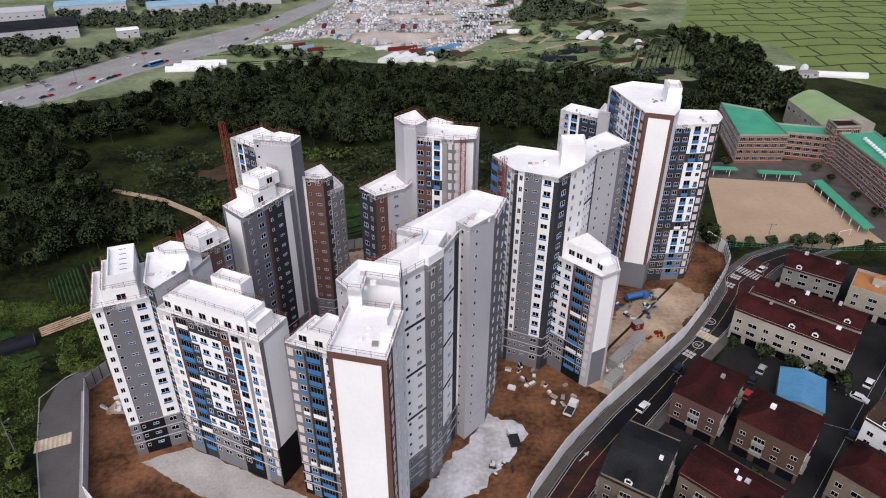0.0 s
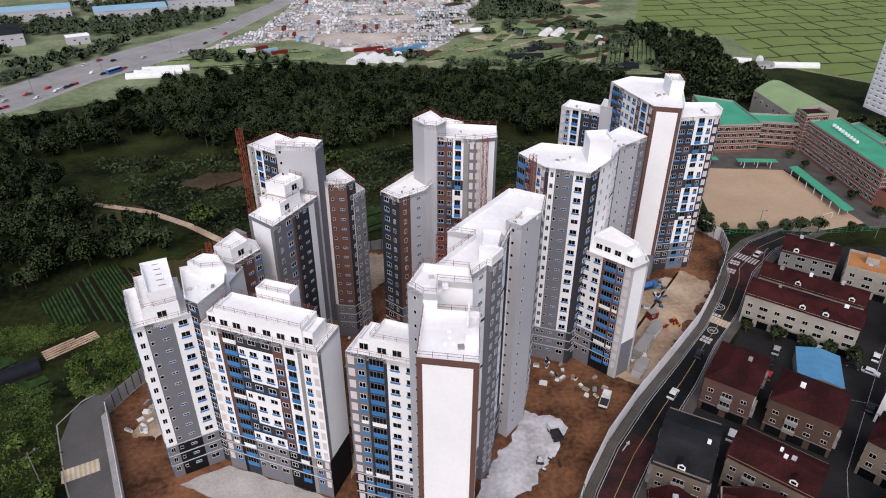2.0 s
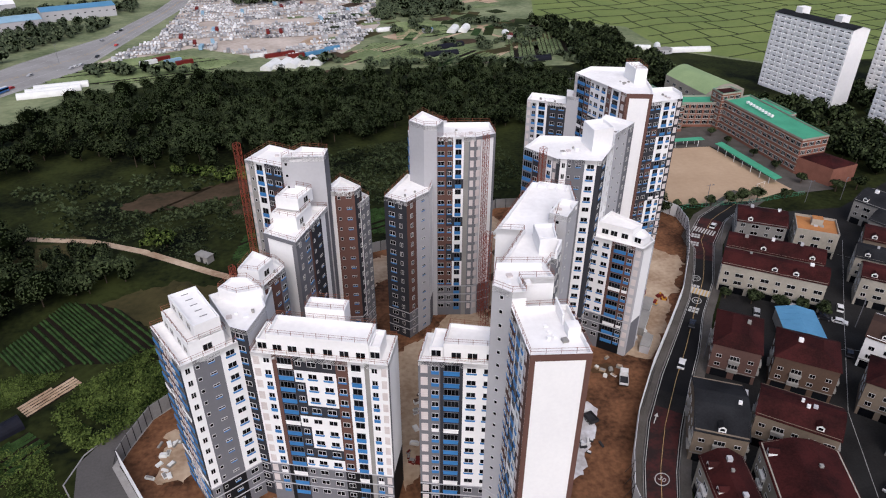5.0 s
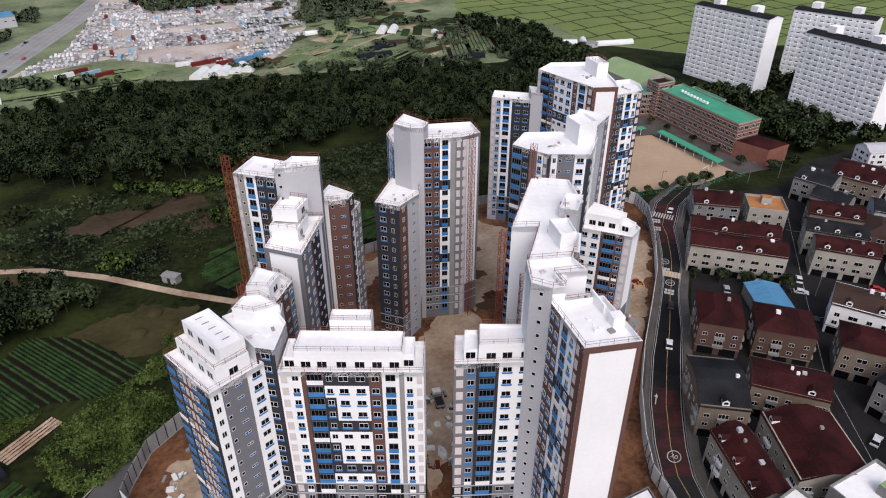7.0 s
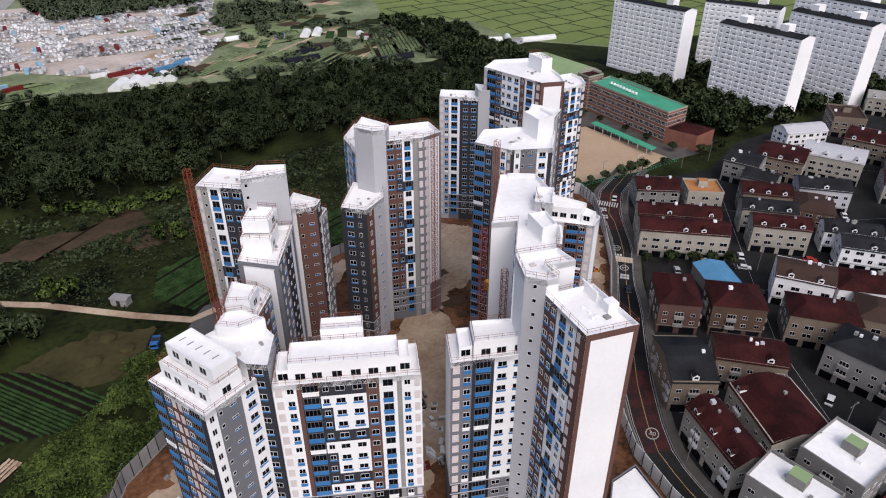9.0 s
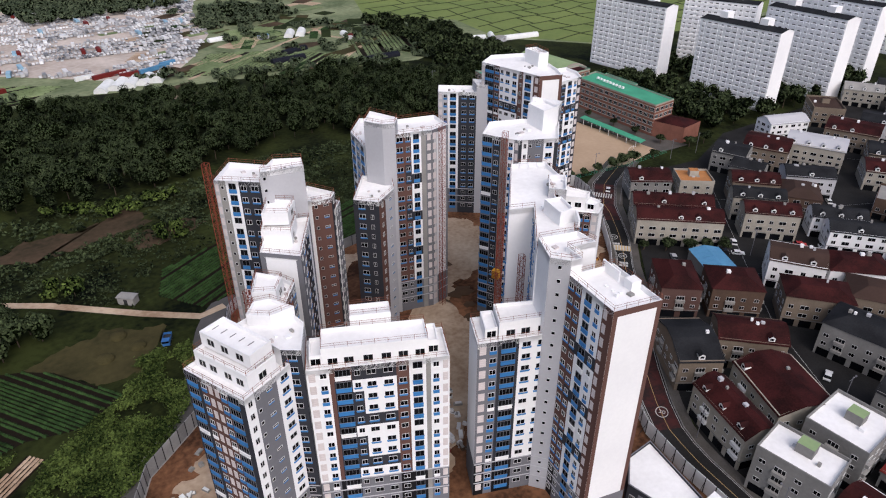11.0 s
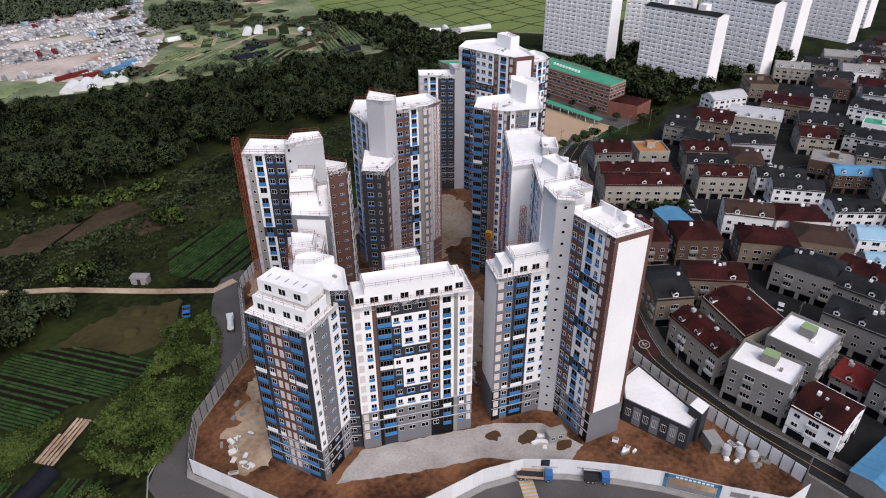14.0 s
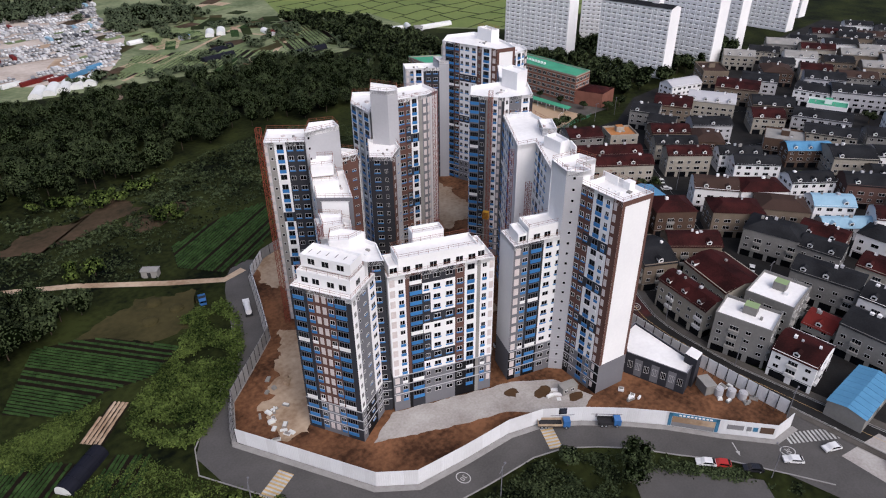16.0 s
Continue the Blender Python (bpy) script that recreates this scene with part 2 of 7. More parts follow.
class Geo:
    """Collects faces with their materials; then one mesh."""

    def __init__(self):
        self.v, self.f, self.i, self.m = [], [], [], []

    def slot(self, key):
        if key not in self.m:
            self.m.append(key)
        return self.m.index(key)

    def face(self, pts, key):
        n = len(self.v)
        self.v += [tuple(p) for p in pts]
        self.f.append(tuple(range(n, n + len(pts))))
        self.i.append(self.slot(key))

    def box(self, x0, x1, y0, y1, z0, z1, key, T=None, top=None):
        c = [Vector((x, y, z)) for z in (z0, z1) for x, y in ((x0, y0), (x1, y0), (x1, y1), (x0, y1))]
        if T is not None:
            c = [T @ p for p in c]
        n = len(self.v)
        self.v += [tuple(p) for p in c]
        k = self.slot(key)
        for q in ((3, 2, 1, 0), (4, 5, 6, 7), (0, 1, 5, 4), (1, 2, 6, 5), (2, 3, 7, 6), (3, 0, 4, 7)):
            self.f.append(tuple(n + a for a in q))
            self.i.append(self.slot(top) if top and q == (4, 5, 6, 7) else k)

    def prism(self, poly, z0, z1, key, top=None):
        n, b = len(poly), len(self.v)
        self.v += [(x, y, z0) for x, y in poly] + [(x, y, z1) for x, y in poly]
        k = self.slot(key)
        for a in range(n):
            c = (a + 1) % n
            self.f.append((b + a, b + c, b + n + c, b + n + a)), self.i.append(k)
        self.f.append(tuple(b + n + a for a in range(n))), self.i.append(self.slot(top or key))
        self.f.append(tuple(b + a for a in reversed(range(n)))), self.i.append(k)

    def bar(self, a, b, r, key, sides=4):
        """A straight pipe from a to b."""
        a, b = Vector(a), Vector(b)
        d = (b - a).normalized()
        s = d.orthogonal().normalized()
        t = d.cross(s)
        n, k = len(self.v), self.slot(key)
        for p in (a, b):
            for q in range(sides):
                w = 2 * math.pi * (q + 0.5) / sides
                self.v.append(tuple(p + (s * math.cos(w) + t * math.sin(w)) * r))
        for q in range(sides):
            c = (q + 1) % sides
            self.f.append((n + q, n + c, n + sides + c, n + sides + q)), self.i.append(k)
        self.f.append(tuple(n + q for q in reversed(range(sides)))), self.i.append(k)
        self.f.append(tuple(n + sides + q for q in range(sides))), self.i.append(k)

    def mesh(self, name):
        return mesh_from(name, self.v, self.f, [M[k] for k in self.m], self.i)


def thing(name, loc, label, category, group="", kind=""):
    e = new(name)
    e.location = loc
    e.empty_display_size = 0.5
    e["base"] = [float(v) for v in loc]
    return tagged(e, label, category, group, kind)


def part(name, me, parent, label="", m=None):
    """Links a mesh as one part under a thing; a mesh in world metres, or a shared one laid at the pose m."""
    ob = new(name, me)
    ob.parent = parent
    root = parent if "base" in parent else parent.parent
    ob.matrix_parent_inverse = Matrix.Translation(root["base"]).inverted() if parent is root else Matrix.Identity(4)
    if m is not None:
        ob.matrix_basis = m
    if label:
        ob["label"] = label
    return ob


def centre(poly):
    return sum(p[0] for p in poly) / len(poly), sum(p[1] for p in poly) / len(poly)


def inset(poly, d):
    """The outline drawn in by d metres on every side (counter-clockwise outline)."""
    out, n = [], len(poly)
    for i in range(n):
        a, b, c = (Vector(poly[k % n]) for k in (i - 1, i, i + 1))
        u, w = (b - a).normalized(), (c - b).normalized()
        nu, nw = Vector((-u.y, u.x)), Vector((-w.y, w.x))
        s = (nu + nw)
        s = s / max(0.35, s.dot(nu))
        out.append(tuple(b + s * d))
    return out


def ring(g, poly, t, z0, z1, key, top=None):
    """A wall of thickness t along the inside of an outline."""
    q = inset(poly, t)
    n = len(poly)
    for i in range(n):
        j = (i + 1) % n
        a, b, c, d = poly[i], poly[j], q[j], q[i]
        g.face(((*a, z0), (*b, z0), (*b, z1), (*a, z1)), key)
        g.face(((*c, z0), (*d, z0), (*d, z1), (*c, z1)), key)
        g.face(((*a, z1), (*b, z1), (*c, z1), (*d, z1)), top or key)


def ccw(poly):
    s = sum(poly[i][0] * poly[(i + 1) % len(poly)][1] - poly[(i + 1) % len(poly)][0] * poly[i][1] for i in range(len(poly)))
    return list(poly) if s > 0 else list(poly)[::-1]


# shared meshes of windows: x along the wall, -y out of it, origin at the middle of the window
_wm = {}


def window_mesh(w, h, bars=1, paint="frame"):
    """A frame with its mullions and the recessed panes, as one closed shell."""
    key = (round(w, 1), round(h, 1), bars, paint)
    if key not in _wm:
        w, h = key[:2]
        t = 0.05
        xs = [-w / 2, -w / 2 + t]
        for k in range(bars):
            x = -w / 2 + w * (k + 1) / (bars + 1)
            xs += [x - 0.03, x + 0.03]
        xs += [w / 2 - t, w / 2]
        zs = [-h / 2, -h / 2 + t, h / 2 - t, h / 2]
        g, seen = Geo(), {}

        def at(x, y, z):
            p = (round(x, 4), y, round(z, 4))
            if p not in seen:
                seen[p] = len(g.v)
                g.v.append(p)
            return seen[p]

        def quad(c, key):
            g.f.append(tuple(at(*p) for p in c)), g.i.append(g.slot(key))

        fr, dp, bk = -0.10, -0.03, 0.05
        for i, (x0, x1) in enumerate(zip(xs, xs[1:])):
            for j, (z0, z1) in enumerate(zip(zs, zs[1:])):
                c = ((x0, z0), (x1, z0), (x1, z1), (x0, z1))
                if j == 1 and i % 2:
                    quad([(x, dp, z) for x, z in c], "glass")
                    for (xa, za), (xb, zb) in zip(c, c[1:] + c[:1]):
                        quad([(xa, fr, za), (xb, fr, zb), (xb, dp, zb), (xa, dp, za)], paint)
                else:
                    quad([(x, fr, z) for x, z in c], paint)
        for x0, x1 in zip(xs, xs[1:]):
            quad([(x0, bk, zs[0]), (x1, bk, zs[0]), (x1, fr, zs[0]), (x0, fr, zs[0])], paint)
            quad([(x0, fr, zs[3]), (x1, fr, zs[3]), (x1, bk, zs[3]), (x0, bk, zs[3])], paint)
        for z0, z1 in zip(zs, zs[1:]):
            quad([(xs[0], bk, z0), (xs[0], fr, z0), (xs[0], fr, z1), (xs[0], bk, z1)], paint)
            quad([(xs[-1], fr, z0), (xs[-1], bk, z0), (xs[-1], bk, z1), (xs[-1], fr, z1)], paint)
        _wm[key] = g.mesh("window")
    return _wm[key]


def panel_mesh(w, h, d, key):
    k = ("p", round(w, 1), round(h, 1), d, key)
    if k not in _wm:
        w, h = k[1:3]
        g = Geo()
        g.box(-w / 2, w / 2, -d, 0.02, -h / 2, h / 2, key)
        g.box(-w / 2 - 0.06, w / 2 + 0.06, -d - 0.05, 0.02, h / 2, h / 2 + 0.05, key)
        _wm[k] = g.mesh("balcony_panel")
    return _wm[k]


def duct_mesh(w, h):
    k = ("d", round(w, 1), round(h, 1))
    if k not in _wm:
        g = Geo()
        w, h = k[1:]
        g.box(-w / 2, w / 2, -0.06, 0.02, -h / 2, h / 2, "duct")
        for q in range(4):
            z = -h / 2 + h * (q + 0.5) / 4
            g.box(-w / 2 + 0.1, w / 2 - 0.1, -0.09, -0.05, z - 0.05, z + 0.05, "duct")
        _wm[k] = g.mesh("louvre_panel")
    return _wm[k]


STOREY = 2.92
BASE_TONE = {"W": "G", "N": "G", "G": "G", "L": "L", "K": "K", "conc": "conc"}


def facade(th, g, a, b, z1, cols, base=3, whites=(4, 10), accents=(), frame=None, dark=(), bands=()):
    """One painted face of a wing from a to b (left to right from outside), storey by storey.
    cols: (share of the width, paint, element). Elements: B balcony window with film panel, w window, n narrow window,
    s small square window, t slit window, d louvre panel, . none. bands: (column, column, storeys) of thin charcoal string courses."""
    a, b = Vector(a), Vector(b)
    L = (b - a).length
    u = (b - a) / L
    ang = math.atan2(u.y, u.x)
    tot = sum(c[0] for c in cols)
    n = max(2, int((z1 - 0.6) / STOREY))
    zt = z1 - 0.4
    edges = [0.0]
    for c in cols:
        edges.append(edges[-1] + c[0] / tot)

    def P(f, z):
        p = a + u * (L * f)
        return (p.x, p.y, z)

    def pose_at(f, z):
        p = a + u * (L * f)
        return Matrix.Translation((p.x, p.y, z)) @ Matrix.Rotation(ang, 4, "Z")

    zb = zt - (n - base) * STOREY
    for ci, (sh, tone, el) in enumerate(cols):
        f0, f1 = edges[ci], edges[ci + 1]
        w = L * (f1 - f0)
        for s in range(n):
            # s counts down from the top
            hi = z1 if s == 0 else zt - s * STOREY
            lo = 0.0 if s == n - 1 else zt - (s + 1) * STOREY
            t = tone
            for c0, c1, s0, s1, k in accents:
                if c0 <= ci <= c1 and s0 <= s <= s1:
                    t = k
            low = s >= n - base
            if low:
                t = "X" if ci in dark else BASE_TONE[t]
            g.face((P(f0, lo), P(f1, lo), P(f1, hi), P(f0, hi)), t)
            zf = zt - (s + 1) * STOREY
            fm = (f0 + f1) / 2
            if el == "B":
                ww = min(w * (0.56 if tone == "W" else 0.84), 4.0)
                part("balcony_window", window_mesh(ww, 1.5, 3 if ww > 2.4 else 1, "G"), th, "", pose_at(fm, zf + 2.0))
                part("balcony_panel", panel_mesh(ww + 0.1, 0.95, 0.2, "W" if s in whites else "blue"), th, "", pose_at(fm, zf + 0.74))
            elif el == "w":
                ww = min(w * 0.58, 1.7)
                part("window", window_mesh(ww, 1.25, 1), th, "", pose_at(fm, zf + 1.7))
                if not low and s not in whites:
                    part("sill_film", panel_mesh(ww + 0.25, 0.28, 0.16, "blue"), th, "", pose_at(fm, zf + 0.88))
            elif el == "p":
                ww = min(w * (0.56 if tone == "W" else 0.68), 1.9)
                part("window", window_mesh(ww, 1.25, 1), th, "", pose_at(fm, zf + 1.75))
                part("balcony_panel", panel_mesh(ww + 0.1, 0.65, 0.16, "W" if s in whites else "blue"), th, "", pose_at(fm, zf + 0.76))
            elif el == "n":
                part("narrow_window", window_mesh(min(w * 0.5, 0.9), 1.3, 1), th, "", pose_at(fm, zf + 1.65))
            elif el == "s":
                part("small_window", window_mesh(0.7, 0.8, 0), th, "", pose_at(fm, zf + 1.6))
            elif el == "t":
                part("slit_window", window_mesh(1.3, 0.5, 1), th, "", pose_at(fm, zf + 1.7))
                if s not in whites:
                    part("sill_film", panel_mesh(1.2, 0.2, 0.12, "blue"), th, "", pose_at(fm, zf + 1.3))
            elif el == "d" and zf > -1.0:
                part("louvre_panel", duct_mesh(min(w * 0.62, 1.3), 1.9), th, "", pose_at(fm, zf + 1.5))
    if base and any(c[2] != "." for c in cols):
        for k in range(base):
            z = zb - k * STOREY
            if z > 1.0:
                T = Matrix.Translation((a.x, a.y, 0)) @ Matrix.Rotation(ang, 4, "Z")
                sg = Geo()
                sg.box(0, L, -0.10, 0.02, z - 0.12, z + 0.12, "L", T)
                part("string_course", sg.mesh("string_course"), th)
    for c0, c1, storeys in bands:
        T = Matrix.Translation((a.x, a.y, 0)) @ Matrix.Rotation(ang, 4, "Z")
        for s in storeys:
            z = zt - (s + 1) * STOREY
            sg = Geo()
            sg.box(L * edges[c0], L * edges[c1 + 1], -0.06, 0.02, z - 0.3, z + 0.3, "K", T)
            part("string_course", sg.mesh("string_course"), th, "thin charcoal string course")
    if frame:
        tone, side, top = frame
        # a broad painted surround of a blind gable, set slightly proud
        for f0, f1, q0, q1 in ((0, side / L, zb, z1), (1 - side / L, 1, zb, z1), (side / L, 1 - side / L, z1 - top, z1)):
            o = Vector((u.y, -u.x)) * 0.03
            pts = [Vector(P(f, z)) + Vector((o.x, o.y, 0)) for f, z in ((f0, q0), (f1, q0), (f1, q1), (f0, q1))]
            g.face(pts, tone)


RAIL = "rust"


def guard_rail(g, poly, z, key="rust", step=2.4, closed=True):
    """Site safety railing of thin pipes along an outline."""
    n = len(poly)
    for i in range(n if closed else n - 1):
        a, b = Vector((*poly[i], z)), Vector((*poly[(i + 1) % n], z))
        L = (b - a).length
        k = max(1, round(L / step))
        for h in (0.55, 1.05):
            g.bar(a + Vector((0, 0, h)), b + Vector((0, 0, h)), 0.035, key)
        for q in range(k):
            p = a + (b - a) * q / k
            g.bar(p, p + Vector((0, 0, 1.15)), 0.04, key)


def wing(th, poly, z1, faces, parapet=1.0, tone="W", rail=True, base=3, whites=(4, 10), roof="roof", pieces=True):
    """One wing of a block: painted walls, roof, parapet and railing. faces: edge number -> dict for facade()."""
    poly = ccw(poly)
    g = Geo()
    n = len(poly)
    for i in range(n):
        spec = dict(faces.get(i, {}))
        cols = spec.pop("cols", [(1, tone, ".")])
        spec.setdefault("base", base)
        spec.setdefault("whites", whites)
        facade(th, g, poly[i], poly[(i + 1) % n], z1, cols, **spec)
    part("wall", g.mesh("wall"), th)
    r = Geo()
    r.prism(inset(poly, 0.25), z1 - 1.2, z1 - parapet, roof)
    cx, cy = centre(poly)
    rr = random.Random(int(abs(cx * 7 + cy * 13)))
    for _ in range(5):
        # roof drains, hatches and vents
        x, y = cx + rr.uniform(-2.5, 2.5), cy + rr.uniform(-2.5, 2.5)
        w = rr.choice((0.25, 0.3, 0.5))
        r.box(x - w, x + w, y - w, y + w, z1 - parapet, z1 - parapet + rr.uniform(0.2, 0.7), rr.choice(("conc", "W", "duct")))
    part("roof", r.mesh("roof"), th)
    p = Geo()
    ring(p, poly, 0.25, z1 - 1.25, z1, "W")
    part("parapet", p.mesh("parapet"), th)
    if rail:
        q = Geo()
        guard_rail(q, inset(poly, 0.12), z1)
        part("guard_rail", q.mesh("guard_rail"), th, "thin rust-coloured safety railing")


def penthouse(th, poly, z0, z1, win=(), tone="W", rail=True):
    """A set-back roof storey with its own parapet; win: (edge, share along it) of its windows."""
    poly = ccw(poly)
    g = Geo()
    g.prism(poly, z0, z1 - 0.7, tone, "roof")
    ring(g, poly, 0.22, z1 - 0.75, z1, tone)
    part("penthouse", g.mesh("penthouse"), th)
    for e, f in win:
        a, b = Vector(poly[e]), Vector(poly[(e + 1) % len(poly)])
        u = (b - a).normalized()
        p = a + (b - a) * f
        part("penthouse_window", window_mesh(1.8, 1.5, 1), th, "", Matrix.Translation((p.x, p.y, z0 + 1.6)) @ Matrix.Rotation(math.atan2(u.y, u.x), 4, "Z"))
    if rail:
        q = Geo()
        guard_rail(q, inset(poly, 0.1), z1)
        part("guard_rail", q.mesh("guard_rail"), th, "thin rust-coloured safety railing")


# ---- the six new apartment blocks ----
def block(poly, label):
    x, y = centre(poly)
    return thing("apartment_building", (x, y, 0), label, "apartment building", "new apartment blocks")


# front block: west wing, long front wing, small back wing
b1 = block([(-77, 121), (-35, 99), (-50, 134)], "white, grey and brown new apartment block with blue film on balconies")
A = [(-77.5, 121), (-71.3, 107), (-61.2, 111.5), (-67.4, 125.5)]
wing(b1, A, 42.3, {
    0: dict(cols=[(0.03, "K", "."), (0.21, "K", "B"), (0.04, "K", "."), (0.12, "N", "p"), (0.11, "N", "d"), (0.11, "N", "d"), (0.12, "N", "p"), (0.21, "K", "B"), (0.08, "K", ".")], dark=(99,)),
    1: dict(cols=[(0.2, "W", "n"), (0.13, "G", "s"), (0.34, "G", "t"), (0.33, "W", "w")], whites=(5, 10), dark=(1, 2)),
    2: dict(cols=[(0.3, "W", "w"), (0.4, "G", "w"), (0.3, "W", ".")]),
    3: dict(cols=[(0.3, "W", "n"), (0.4, "W", "."), (0.3, "N", "w")]),
})
penthouse(b1, [(-75.0, 121.6), (-69.6, 109.4), (-63.4, 112.2), (-68.4, 124.6)], 41.3, 45.0, [(0, 0.15), (0, 0.36), (0, 0.64), (0, 0.86), (1, 0.5)])
penthouse(b1, [(-73.2, 122.2), (-68.2, 110.6), (-63.6, 112.6), (-68.2, 124.2)], 45.0, 48.0, [(0, 0.22), (0, 0.5), (0, 0.8)], rail=False)
# raised sign on the penthouse: plain shapes
_g = Geo()
for k, (f0, f1, z0, z1) in enumerate(((0.30, 0.36, 45.9, 47.2), (0.39, 0.43, 46.0, 46.8), (0.44, 0.48, 46.0, 46.8), (0.49, 0.53, 46.0, 46.8), (0.54, 0.58, 46.0, 47.0), (0.59, 0.63, 46.0, 47.0), (0.64, 0.68, 46.0, 46.8))):
    a, b = Vector((-73.2, 122.2)), Vector((-68.2, 110.6))
    u = (b - a).normalized()
    p, q = a + (b - a) * f0, a + (b - a) * f1
    T = Matrix.Translation((p.x, p.y, 0)) @ Matrix.Rotation(math.atan2(u.y, u.x), 4, "Z")
    _g.box(0, (q - p).length, -0.2, -0.02, z0, z1, "G")
part("sign_shapes", _g.mesh("sign_shapes"), b1, "plain grey raised sign shapes")
# shade fins on the upper roof
for k in range(6):
    _g = Geo()
    p = Vector((-71.0, 122.3)) + (Vector((-66.4, 112.2)) - Vector((-71.0, 122.3))) * (k / 5)
    _g.box(0.1, 1.5, -0.05, 0.05, 47.3, 47.42, "G", Matrix.Translation((p.x, p.y, 0)) @ Matrix.Rotation(radians(20), 4, "Z"))
    part("roof_fin", _g.mesh("roof_fin"), b1)
# dark link between the wings
wing(b1, [(-62.2, 112.6), (-59.2, 110.4), (-55.4, 117.8), (-56.0, 121.3), (-61.0, 126.2), (-66.2, 124.6)], 45.2, {
    0: dict(cols=[(1, "K", "w")]), 1: dict(cols=[(1, "L", ".")]), 2: dict(cols=[(1, "W", ".")])}, rail=False, tone="W")
B0, Bu, Bv = Vector((-59.3, 109.5)), Vector((0.909, -0.417)), Vector((0.417, 0.909))


def Bp(u, v):
    p = B0 + Bu * u + Bv * v
    return (p.x, p.y)


wing(b1, [Bp(0, 0), Bp(26.4, 0), Bp(26.4, 8.9), Bp(0, 8.9)], 41.0, {
    0: dict(cols=[(0.075, "W", "d"), (0.08, "W", "p"), (0.03, "N", "."), (0.125, "K", "B"), (0.075, "W", "w"), (0.12, "W", "w"), (0.115, "W", "w"), (0.09, "N", "w"), (0.12, "W", "B"), (0.035, "conc", "."), (0.075, "W", "p"), (0.06, "W", "d")],
            accents=((2, 7, 0, 0, "N"), (4, 6, 0, 0, "K"), (4, 6, 4, 4, "K"), (4, 6, 8, 8, "K"), (4, 4, 2, 3, "K"), (4, 4, 6, 7, "K")), whites=(0, 5, 10), dark=(2, 7, 8)),
    1: dict(cols=[(0.13, "G", "."), (0.87, "W", ".")], dark=(0, 1)),
    2: dict(cols=[(0.3, "G", "w"), (0.4, "W", "."), (0.3, "G", "w")]),
    3: dict(cols=[(1, "W", ".")]),
})
penthouse(b1, [Bp(3.0, 1.3), Bp(22.6, 1.3), Bp(22.6, 7.4), Bp(3.0, 7.4)], 40.0, 44.6, [(0, 0.1), (0, 0.25), (0, 0.43), (0, 0.6), (0, 0.76), (0, 0.92)])
penthouse(b1, [Bp(0.8, 1.6), Bp(3.0, 1.6), Bp(3.0, 7.0), Bp(0.8, 7.0)], 40.0, 43.0, [(0, 0.5)], rail=False)
penthouse(b1, [Bp(22.6, 1.9), Bp(24.6, 1.9), Bp(24.6, 7.0), Bp(22.6, 7.0)], 40.0, 43.6, [(0, 0.5)], rail=False)
penthouse(b1, [Bp(8.6, 7.9), Bp(16.4, 7.9), Bp(16.4, 11.5), Bp(8.6, 11.5)], 0.0, 46.6, [], tone="W")
wing(b1, [(-62, 131), (-55.4, 127.6), (-50.6, 134.0), (-52.3, 138), (-57, 141)], 43.5, {
    0: dict(cols=[(0.5, "W", "."), (0.5, "W", ".")]), 1: dict(cols=[(0.35, "N", "s"), (0.35, "N", "t"), (0.3, "G", "w")]), 2: dict(cols=[(1, "G", "n")]), 4: dict(cols=[(0.5, "W", "w"), (0.5, "N", "w")])})
penthouse(b1, [(-60.4, 131.8), (-56.2, 129.6), (-53.0, 134.0), (-57.0, 138.6)], 42.5, 46.0, [(1, 0.5)])
wing(b1, [(-63.5, 126.0), (-56.2, 121.4), (-54.0, 129.0), (-60.5, 132)], 42.0, {}, rail=False)
penthouse(b1, [(-64.2, 124.2), (-60.6, 121.2), (-55.6, 121.6), (-58.4, 126.6), (-61.6, 127.4)], 41.0, 46.8, [])

# right-hand front block: low wing, tall wing with a framed blind gable, long back wing
b2 = block([(-30, 97), (-8, 75), (14, 128)], "tall white new apartment block with brown-framed blind gable end")
wing(b2, [(-30.0, 97.0), (-16.5, 91.8), (-13, 99), (-26.3, 104.6)], 42.2, {
    0: dict(cols=[(0.15, "G", "d"), (0.13, "G", "p"), (0.03, "K", "."), (0.23, "K", "B"), (0.03, "K", "."), (0.21, "W", "w"), (0.22, "W", "w")], whites=(5, 10), dark=(0, 2, 3, 4)),
    3: dict(cols=[(1, "W", ".")]), 2: dict(cols=[(1, "W", "w")])})
penthouse(b2, [(-25.3, 96.6), (-15.4, 92.8), (-12.6, 97.6), (-22.4, 102.2)], 41.2, 45.4, [(0, 0.22), (0, 0.5), (0, 0.82)])
penthouse(b2, [(-27.6, 97.9), (-25.3, 97.0), (-22.8, 102.0), (-25.0, 103.0)], 41.2, 44.2, [(0, 0.5)], rail=False)
